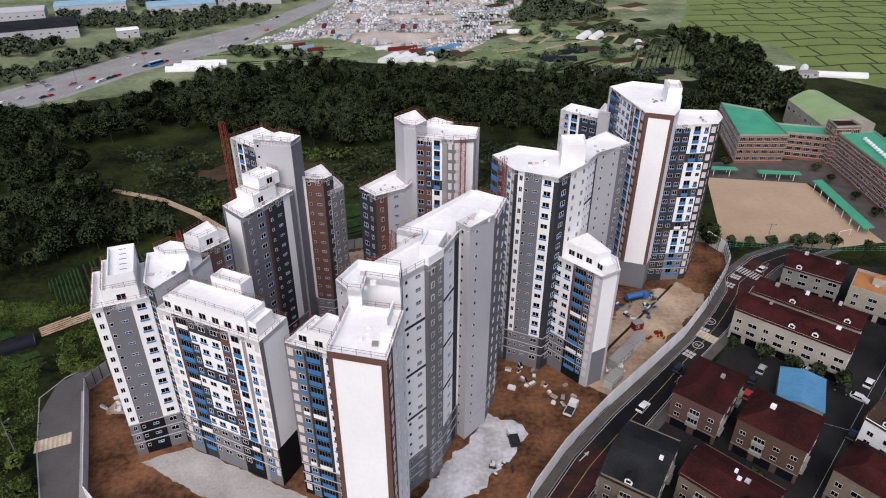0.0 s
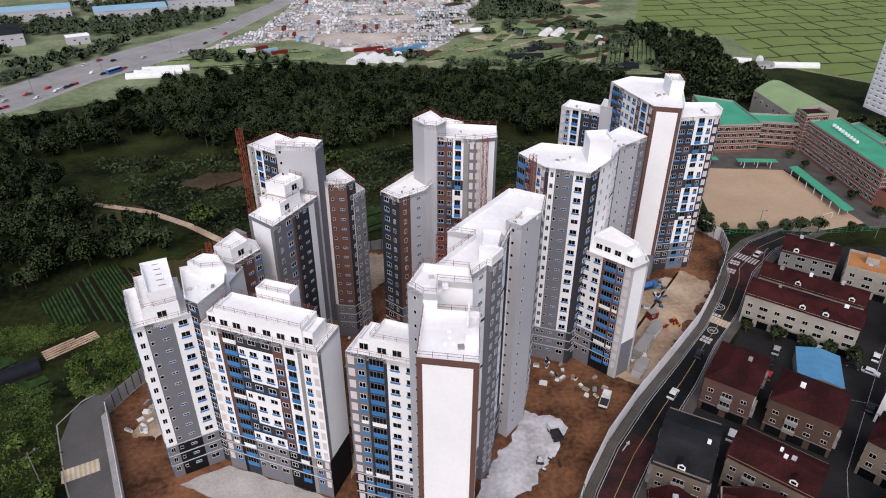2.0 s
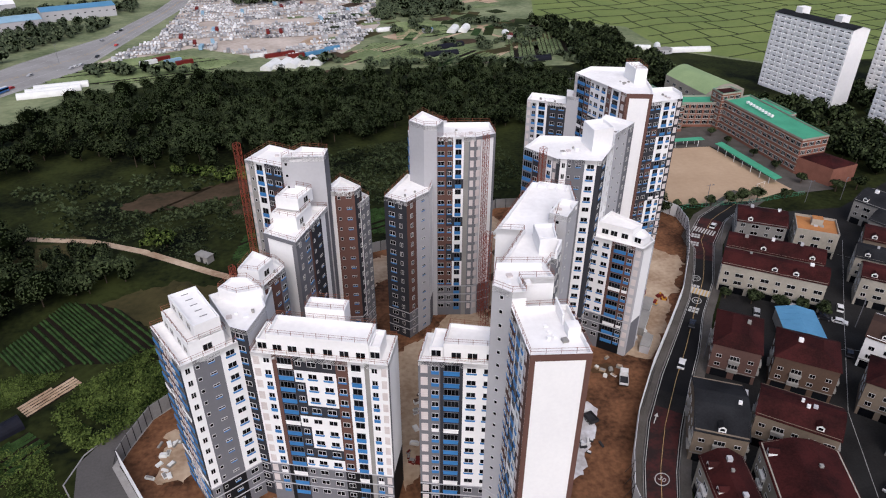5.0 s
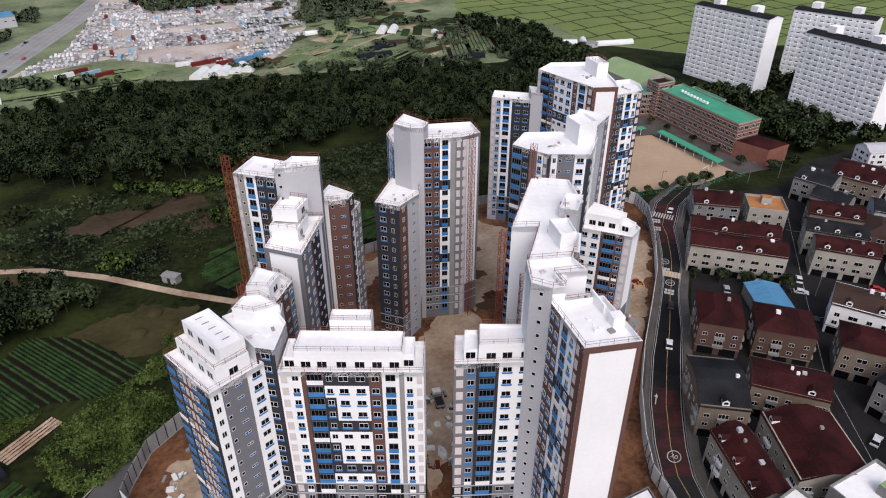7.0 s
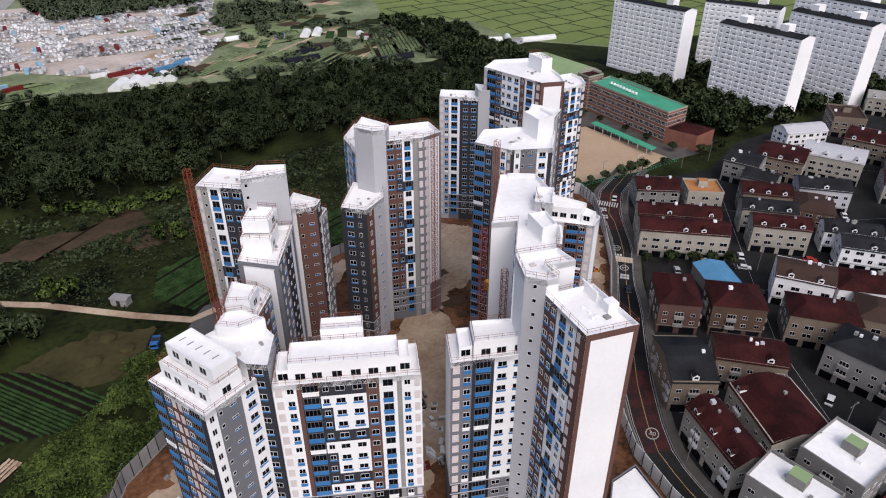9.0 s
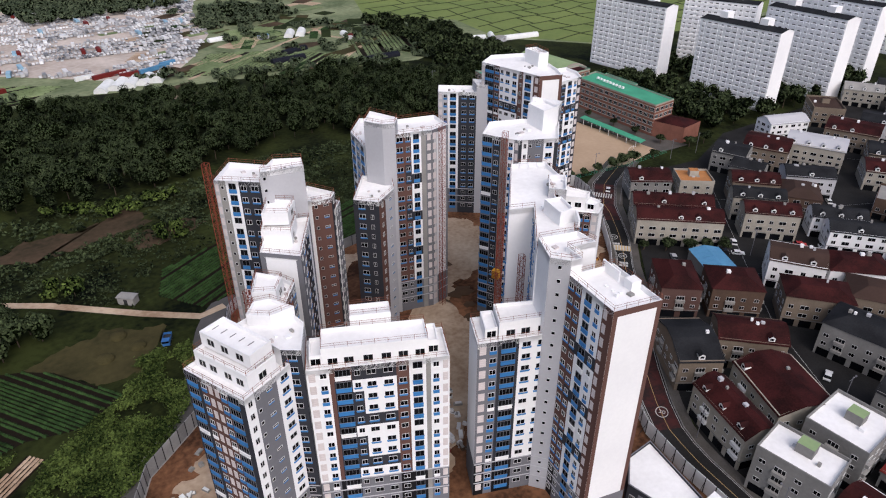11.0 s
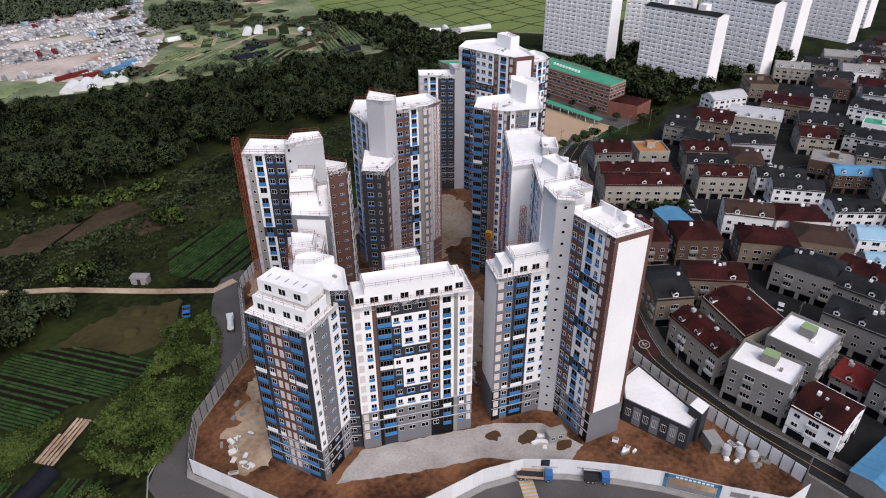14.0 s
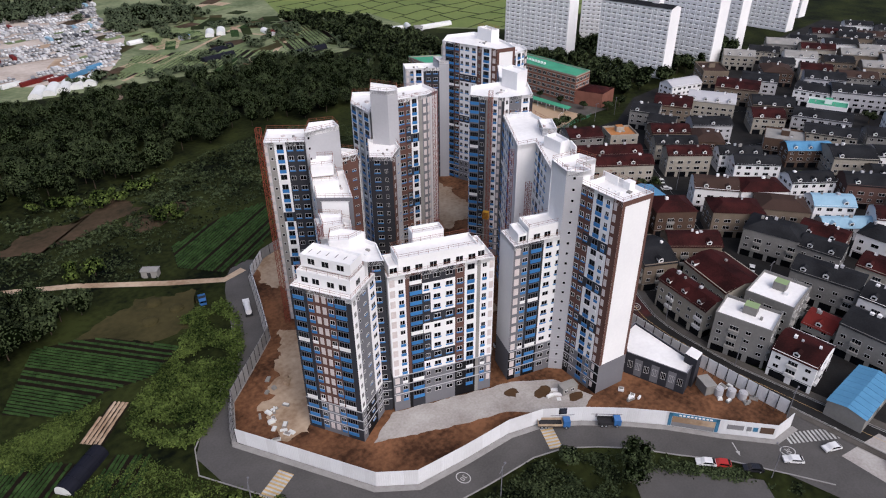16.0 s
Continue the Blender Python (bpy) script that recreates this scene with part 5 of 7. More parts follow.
_g.box(-5.3, 5.52, -1.27, 1.27, 1.6, 2.6, "glass", _T)
part("body", _g.mesh("body"), th)
for sx in (-3.5, 3.5):
    for sy in (-1.1, 1.1):
        part("wheel", wheel_mesh(0.5, 0.3), th, "", _T @ Matrix.Translation((sx, sy, 0.5)))

# vehicles packed in the yard: uncountable rows
_g = Geo()
y, row = 500.0, 0
while y < 770:
    x, face = -150.0 + rr.uniform(0, 6), rr.choice((84, 90, 94))
    while x < 100:
        if noise.noise(Vector((x * 0.03, y * 0.03, 7.0))) > -0.34 and inside(x, y, LOT) and not (528 < y < 556 and -75 < x < -5):
            s = rr.random()
            T = Matrix.Translation((x, y, 0.05)) @ Matrix.Rotation(radians(face + rr.uniform(-3, 3)), 4, "Z")
            if s < 0.9:
                _g.box(-2.2, 2.2, -0.9, 0.9, 0.4, 0.95, "yard", T)
                _g.box(-1.3, 0.9, -0.8, 0.8, 0.95, 1.5, "yard", T)
            elif s < 0.985:
                _g.box(-3.4, 3.4, -1.2, 1.2, 0.5, 2.6, "yard", T)
            else:
                _g.box(-5, 5, -1.3, 1.3, 0.4, 3.0, rr.choice(("yard", "yard", "redsheet", "skyblue")), T)
        x += rr.uniform(2.3, 2.8) if rr.random() < 0.94 else 10
    row += 1
    y += 5.4 if row % 2 else 9.5
tagged(new("yard_vehicles", _g.mesh("yard_vehicles")), "packed rows of used vehicles in a yard", "vehicles", "", "stuff")
for x, y, a, k in ((-36, 497, 20, "redsheet"), (-26, 500, 20, "redsheet"), (-46, 500, 15, "plastic"), (-8, 495, 25, "steelblue"), (2, 500, 25, "steelblue"), (8, 507, 25, "steelblue"), (-20, 492, 10, "redsheet"), (-112, 508, 30, "redsheet"), (-104, 500, 30, "skyblue"), (-96, 494, 30, "redsheet"), (-120, 500, 30, "plastic")):
    th = thing("shipping_container", (x, y, 0), f"{'red' if k == 'redsheet' else 'white' if k == 'plastic' else 'blue'} steel container at the yard's edge", "container", "yard containers")
    T = Matrix.Translation((x, y, 0)) @ Matrix.Rotation(radians(a), 4, "Z")
    g = Geo()
    front = [(-6, -1.25)] + [(-5.8 + q + o, -d) for q in range(12) for o, d in ((0, 1.25), (0.1, 1.3), (0.3, 1.3), (0.4, 1.25))] + [(6, -1.25)]
    g.prism([tuple((T @ Vector((u, v, 0)))[:2]) for u, v in front + [(u, -v) for u, v in reversed(front)]], 0.05, 2.7, k)
    part("body", g.mesh("body"), th)


# ---- greenhouses, sheds, halls ----
def barrel(name, x, y, ang, L, W, H, key, label, category="greenhouse", group="greenhouses", ends=None):
    th = thing(name, (x, y, 0), label, category, group)
    T = Matrix.Translation((x, y, 0)) @ Matrix.Rotation(radians(ang), 4, "Z")
    g, n = Geo(), 10
    arc = [(-W / 2 * math.cos(math.pi * k / n), H * math.sin(math.pi * k / n) ** 0.8) for k in range(n + 1)]
    for (a0, z0), (a1, z1) in zip(arc, arc[1:]):
        g.face([T @ Vector(p) for p in ((-L / 2, a0, z0), (L / 2, a0, z0), (L / 2, a1, z1), (-L / 2, a1, z1))], key)
    part("cover", g.mesh("cover"), th)
    for s in (-1, 1):
        e = Geo()
        pts = [T @ Vector((s * L / 2, a, z)) for a, z in arc]
        e.face(pts if s < 0 else pts[::-1], ends or key)
        part("end_wall", e.mesh("end_wall"), th)
    r = Geo()
    for q in range(int(L / 3) + 1):
        xx = -L / 2 + L * q / int(L / 3)
        for (a0, z0), (a1, z1) in zip(arc, arc[1:]):
            r.bar(T @ Vector((xx, a0 * 1.01, z0 * 1.01)), T @ Vector((xx, a1 * 1.01, z1 * 1.01)), 0.06, key, 3)
    part("hoop", r.mesh("hoop"), th)


for k in range(5):
    barrel("greenhouse", -39 + k * 8.4, 470 + k * 1.0, 64, 20, 7.4, 3.6, "plastic", "white film tunnel greenhouse beside the woods")
barrel("greenhouse", 114, 545, 62, 20, 7, 3.6, "plastic", "white film tunnel greenhouse among fields")
barrel("greenhouse", 124, 545, 62, 20, 7, 3.6, "plastic", "white film tunnel greenhouse among fields")
for k in range(3):
    barrel("greenhouse", -172 + k * 3, 440 + k * 7.5, 8, 30, 6.4, 3.2, "plastic", "white film tunnel greenhouse beside the highway")
barrel("greenhouse", -123.8, 145.8, 33, 12.5, 4.6, 2.8, "blacknet", "black net-covered tunnel in the fields", ends="plastic")
barrel("greenhouse", 139, 438, 2, 30, 6, 3.4, "blacknet", "long black net-covered tunnel beyond the woods")
barrel("greenhouse", 82, 470, 8, 26, 6, 3.2, "blacknet", "long black net-covered tunnel beyond the woods")
barrel("greenhouse", 96, 492, 20, 22, 6, 3.2, "blacknet", "long black net-covered tunnel beyond the woods")
barrel("greenhouse", 152, 520, 80, 10, 6, 3.2, "plastic", "small white film tunnel by the dirt track")
barrel("greenhouse", 262, 432, -8, 36, 6, 3.4, "plastic", "long white film tunnel beside rice paddies")
barrel("greenhouse", 246, 446, 60, 14, 5, 3.2, "plastic", "small white film tunnel beside rice paddies")
barrel("greenhouse", 60, 560, 10, 16, 5, 3.0, "plastic", "small white film tunnel among fields")
barrel("greenhouse", 234, 448, -20, 12, 5, 3.0, "plastic", "small white film tunnel beside rice paddies")


def shed(x, y, ang, L, W, H, wall, roof, label, name="shed", cat="shed", rise=0.6):
    th = thing(name, (x, y, 0), label, cat)
    T = Matrix.Translation((x, y, 0)) @ Matrix.Rotation(radians(ang), 4, "Z")
    g = Geo()
    g.box(-L / 2, L / 2, -W / 2, W / 2, 0, H, wall, T)
    part("wall", g.mesh("wall"), th)
    g = Geo()
    o = 0.3
    for s in (-1, 1):
        pts = [T @ Vector(p) for p in ((-L / 2 - o, s * (W / 2 + o), H), (L / 2 + o, s * (W / 2 + o), H), (L / 2 + o, 0, H + rise), (-L / 2 - o, 0, H + rise))]
        g.face(pts if s < 0 else pts[::-1], roof)
        for q in range(max(2, int(L / 2.5)) if y < 220 else 0):
            xx = -L / 2 + (q + 0.5) * L / max(2, int(L / 2.5))
            rib = Geo()
            rib.bar(T @ Vector((xx, s * (W / 2 + o), H + 0.03)), T @ Vector((xx, 0, H + rise + 0.03)), 0.06, roof, 3)
            part("roof_rib", rib.mesh("roof_rib"), th)
        g.face([T @ Vector(p) for p in ((s * L / 2, -W / 2, H), (s * L / 2, W / 2, H), (s * L / 2, 0, H + rise))][::s], wall)
    part("roof", g.mesh("roof"), th)
    g = Geo()
    g.box(-0.6, 0.6, -W / 2 - 0.05, -W / 2 + 0.05, 0, min(2.1, H - 0.3), "darksteel", T)
    part("door", g.mesh("door"), th)
    for k in range(int(L / 6)):
        part("window", window_mesh(1.8, 1.0, 1), th, "", T @ Matrix.Translation((-L / 2 + (k + 0.5) * L / int(L / 6) + 1.2, -W / 2, H * 0.6)))
    return th


shed(-76.6, 217.6, -42, 5.4, 3.0, 2.7, "conc", "conc", "grey metal site cabin beside the field", rise=0.2)
shed(-330, 540, 30, 62, 46, 9, "L", "slate", "large grey-roofed factory hall by the highway", "factory_hall", "hall", 1.5)
shed(-246, 640, 22, 60, 30, 9, "L", "skyblue", "pale blue-roofed factory hall by the highway", "factory_hall", "hall", 2)
shed(-196, 690, 20, 60, 26, 9, "L", "steelblue", "blue-roofed factory hall by the highway", "factory_hall", "hall", 2)
shed(-330, 640, 22, 60, 30, 9, "L", "skyblue", "pale-roofed factory hall behind trees", "factory_hall", "hall", 2)
shed(-380, 600, 25, 50, 30, 9, "L", "L", "pale-roofed factory hall behind trees", "factory_hall", "hall", 2)
shed(-290, 720, 22, 70, 30, 9, "L", "W", "pale-roofed factory hall behind trees", "factory_hall", "hall", 2)
shed(-255, 540, 30, 16, 12, 6, "L", "W", "small white-roofed factory shed by the highway", "factory_hall", "hall", 0.6)
shed(-440, 520, 28, 50, 34, 9, "L", "skyblue", "pale-roofed factory hall behind trees", "factory_hall", "hall", 2)
shed(92.5, 126.2, 62, 13.5, 10.5, 4.4, "greywall", "steelblue", "bright blue sheet-roofed workshop among houses", rise=1.2)
shed(27, 27, -4, 20, 9, 4.6, "greywall", "steelblue", "blue sheet-roofed workshop at the junction", rise=1.0)
shed(240, 432, 5, 14, 8, 3.4, "L", "conc", "grey farm shed beside rice paddies")
shed(92, 545, 20, 8, 5, 3, "L", "steelblue", "small farm shed among fields")
shed(150, 508, 70, 9, 5, 3, "L", "redsheet", "small farm shed by the dirt track")


# ---- long annex of the site ----
an = thing("site_annex", (1.6, 70, 0), "low dark grey annex with a white flat roof", "annex")
_P = [(-4.8, 76.4), (-1.4, 60.6), (4.6, 61.6), (8.6, 82.0), (1.2, 81.6)]
_g = Geo()
_g.prism(ccw(_P), 0, 6.6, "K", "roof")
ring(_g, ccw(_P), 0.3, 6.4, 7.2, "K", "G")
part("wall", _g.mesh("wall"), an)
_g = Geo()
_g.prism(ccw([(2.6, 60.4), (6.4, 60.8), (6.8, 64.2), (3.0, 64.0)]), 0, 9.4, "K", "roof")
part("stair_tower", _g.mesh("stair_tower"), an)
a, b = Vector((-4.8, 76.4)), Vector((-1.4, 60.6))
for k in range(7):
    p = a + (b - a) * ((k + 0.6) / 7.2)
    T = Matrix.Translation((p.x, p.y, 3.6)) @ Matrix.Rotation(math.atan2((b - a).y, (b - a).x), 4, "Z")
    part("window", window_mesh(1.3, 2.2, 2), an, "", T)
    g = Geo()
    g.box(-1.05, 1.05, -0.05, 0.02, -3.2, 2.4, "G")
    if k % 2:
        part("cladding_panel", g.mesh("cladding_panel"), an, "", T @ Matrix.Translation((0, 0.0, 0)))

# ---- hoarding round the site ----
fe = thing("hoarding", (0, 130, 0), "tall white steel hoarding round the building site", "hoarding")


def hoard(line, step, h, key, back, post=True):
    pts = resample(line, step)
    for p, q in zip(pts, pts[1:]):
        a, b = Vector(p), Vector(q)
        T = Matrix.Translation((a.x, a.y, 0)) @ Matrix.Rotation(math.atan2((b - a).y, (b - a).x), 4, "Z")
        L = (b - a).length
        g = Geo()
        ribs = [(L * (r + 0.5) / 6 + o, d) for r in range(6) for o, d in ((-0.07, 0.05), (-0.04, 0.08), (0.04, 0.08), (0.07, 0.05))]
        front = [(0, -0.05)] + [(x, -d) for x, d in ribs] + [(L - 0.02, -0.05)]
        outline = front + [(x, -y) for x, y in reversed(front)]
        g.prism([tuple((T @ Vector((x, y, 0)))[:2]) for x, y in outline], 0.0, h, key)
        part("panel", g.mesh("panel"), fe)
        if post:
            g = Geo()
            g.box(-0.09, 0.09, -0.16, 0.16, 0, h + 0.1, "darksteel", T)
            g.bar(T @ Vector((0, 0.1, h * 0.8)), T @ Vector((0, 1.6, 0)), 0.06, "darksteel")
            part("post", g.mesh("post"), fe)


hoard(FENCE_S[1:], 3.0, 4.6, "fence", None, False)
hoard(FENCE_W[:5], 2.6, 4.6, "fenceb", None)
hoard(FENCE_W[4:], 3.0, 4.0, "fence", None)
hoard(FENCE_E[:5], 3.0, 4.4, "fence", None)
hoard(FENCE_E[4:10], 3.0, 4.6, "fence", None, False)
hoard(FENCE_E[9:], 2.6, 5.2, "fence", None)
hoard(FENCE_N, 4.0, 4.0, "fenceb", None)
# coloured boards on the hoarding
bd = thing("site_banner", (-11, 53, 0), "printed site banner boards with plain grey bars", "banner")
for f0, f1, z0, z1, k, seg in ((0.05, 0.95, 3.5, 4.5, "signblue", 4), (0.05, 0.11, 0.3, 4.5, "signblue", 4), (0.89, 0.95, 0.3, 4.5, "signblue", 4), (0.12, 0.88, 1.6, 3.4, "tan", 4), (0.12, 0.88, 0.3, 1.55, "sign", 4), (0.10, 0.40, 1.9, 3.3, "sign", 3), (0.46, 0.54, 1.9, 3.2, "sign", 3), (0.57, 0.66, 1.9, 3.2, "signblue", 3), (0.70, 0.95, 1.6, 3.5, "brownwall", 3), (0.4, 0.6, 2.6, 4.6, "carb", 7), (0.3, 0.34, 1.5, 2.6, "sign", 6), (0.2, 0.9, 2.4, 2.5, "sign", 6), (0.2, 0.8, 2.2, 2.3, "sign", 7)):
    a, b = Vector(FENCE_S[seg]), Vector(FENCE_S[seg - 1])
    T = Matrix.Translation((a.x, a.y, 0)) @ Matrix.Rotation(math.atan2((b - a).y, (b - a).x), 4, "Z")
    L = (b - a).length
    g = Geo()
    g.box(f0 * L, f1 * L, -0.16 if k != "sign" else -0.2, -0.08, z0, z1, k, T)
    part("board", g.mesh("board"), bd)
for k in range(9):
    a, b = Vector(FENCE_S[4]), Vector(FENCE_S[3])
    T = Matrix.Translation((a.x, a.y, 0)) @ Matrix.Rotation(math.atan2((b - a).y, (b - a).x), 4, "Z")
    g = Geo()
    g.box(3.0 + k * 0.9, 3.6 + k * 0.9, -0.2, -0.15, 3.75, 4.2, "W", T)
    part("lettering_bar", g.mesh("lettering_bar"), bd)
_g = Geo()
_a, _b = Vector(FENCE_E[5]), Vector(FENCE_E[6])
for k in range(4):
    p = _a + (_b - _a) * (0.15 + 0.22 * k)
    _g.bar((p.x + 0.5, p.y - 0.5, 1.6 + 0.5 * (k % 2)), (p.x + 3.0, p.y + 2.2, 2.4 - 0.5 * (k % 2)), 0.09, "darksteel")
part("painted_branch", _g.mesh("painted_branch"), bd, "dark branch drawn on the white hoarding")


# ---- site clutter ----
def pile(name, x, y, n, r, keys, label, seed, size=(0.5, 1.2), flat=False):
    rr = random.Random(seed)
    th = thing(name, (x, y, 0.1), label, "material pile", "site material")
    for k in range(n):
        a, d = rr.uniform(0, 6.3), r * rr.random() ** 0.6
        px, py = x + math.cos(a) * d, y + math.sin(a) * d
        w, l, h = rr.uniform(*size), rr.uniform(*size), rr.uniform(0.25, 0.8 if not flat else 0.35)
        T = Matrix.Translation((px, py, 0.1)) @ Matrix.Rotation(rr.uniform(0, 3), 4, "Z")
        g = Geo()
        g.box(-w, w, -l / 2, l / 2, 0, h, rr.choice(keys), T)
        g.box(-w * 0.8, w * 0.7, -l * 0.4, l * 0.35, h, h * 1.5, rr.choice(keys), T)
        part("crate", g.mesh("crate"), th)


SITE_PILES = ((-21, 122, 9, 5, ("plastic", "carw", "conc")), (-19, 128, 10, 5, ("plastic", "conc", "brownwall")), (-23, 116, 8, 4, ("plastic", "carw")), (-24, 108, 6, 4, ("conc", "carw", "brownwall")), (-29, 112, 5, 3, ("conc", "redsheet")),
              (22, 134, 12, 6, ("carw", "conc", "blacknet", "plastic")), (30, 129, 9, 5, ("conc", "plastic", "tan")), (60, 166, 12, 6, ("conc", "carblue", "darksteel", "plastic")), (68, 172, 10, 5, ("conc", "darksteel", "steelblue")), (48, 138, 6, 4, ("plastic", "conc")), (62, 152, 7, 4, ("redsheet", "yellow", "conc")), (14, 104, 6, 3, ("darksteel", "carw")),
              (-82, 132, 7, 4, ("plastic", "conc")), (-76, 140, 6, 4, ("conc", "tan")), (-84, 124, 6, 3, ("conc", "plastic")), (12, 182, 10, 5, ("redsheet", "yellow", "carblue", "conc")), (16, 196, 12, 6, ("conc", "W", "carblue", "orange")), (26, 208, 12, 6, ("conc", "W", "plastic")), (-2, 86, 5, 3, ("plastic", "conc")), (6, 54, 8, 4, ("conc", "greywall", "plastic")), (8, 48, 6, 3, ("conc", "greywall")), (-25, 84, 4, 2, ("W", "plastic")), (-12, 70, 5, 3, ("conc", "W")), (3, 66, 4, 3, ("tan", "conc")), (44, 158, 7, 4, ("conc", "darksteel")), (-36, 150, 8, 5, ("conc", "brownwall", "plastic")), (-30, 140, 7, 5, ("conc", "tan", "plastic")))
for k, (x, y, n, r, keys) in enumerate(SITE_PILES):
    pile("material_pile", x, y, n, r, keys, "loose bundles of building material on the site ground", k)


def cabin(x, y, ang, L, W, H, key, label):
    th = thing("site_cabin", (x, y, 0.05), label, "cabin", "site cabins")
    T = Matrix.Translation((x, y, 0.05)) @ Matrix.Rotation(radians(ang), 4, "Z")
    g = Geo()
    g.box(-L / 2, L / 2, -W / 2, W / 2, 0, H, key, T)
    g.box(-L / 2 - 0.1, L / 2 + 0.1, -W / 2 - 0.1, W / 2 + 0.1, H, H + 0.15, "conc", T)
    part("body", g.mesh("body"), th)
    for q in range(int(L / 2)):
        part("window", window_mesh(1.0, 0.9, 1), th, "", T @ Matrix.Translation((-L / 2 + 1 + q * 2, -W / 2, H * 0.6)))


cabin(50, 142, 48, 9, 2.8, 2.7, "conc", "grey long site cabin along the haul track")
cabin(46, 133, 48, 6, 2.6, 2.6, "L", "pale site cabin along the hoarding")
cabin(56, 149, 48, 7, 2.6, 2.6, "L", "pale site cabin along the hoarding")
cabin(58.5, 157, 20, 3, 2.2, 2.4, "redsheet", "red small site cabin on the haul track")
cabin(-22, 82.8, -20, 4.6, 2.4, 2.4, "conc", "grey site cabin in the concrete yard")
cabin(4.6, 57.4, 60, 4.4, 3.0, 2.9, "greywall", "greenish grey tank housing behind the hoarding")
for x, y in ((7.0, 51.5), (5.2, 54.0), (8.2, 49.0)):
    th = thing("water_tank", (x, y, 0.05), "pale round plastic water tank on the site", "tank", "water tanks")
    g = Geo()
    g.bar((x, y, 0.05), (x, y, 2.2), 1.1, "L", 16), g.bar((x, y, 2.2), (x, y, 2.4), 0.8, "L", 16)
    part("body", g.mesh("body"), th)


# ---- houses ----
def lay(bag, me, m):
    """Adds a shared mesh at a pose to a bag of faces, for rows too small to pick apart."""
    n = len(bag.v)
    bag.v += [tuple(m @ v.co) for v in me.vertices]
    keys = [next(k for k in M if M[k] == mm) for mm in me.materials]
    for p in me.polygons:
        bag.f.append(tuple(n + i for i in p.vertices))
        bag.i.append(bag.slot(keys[p.material_index]))


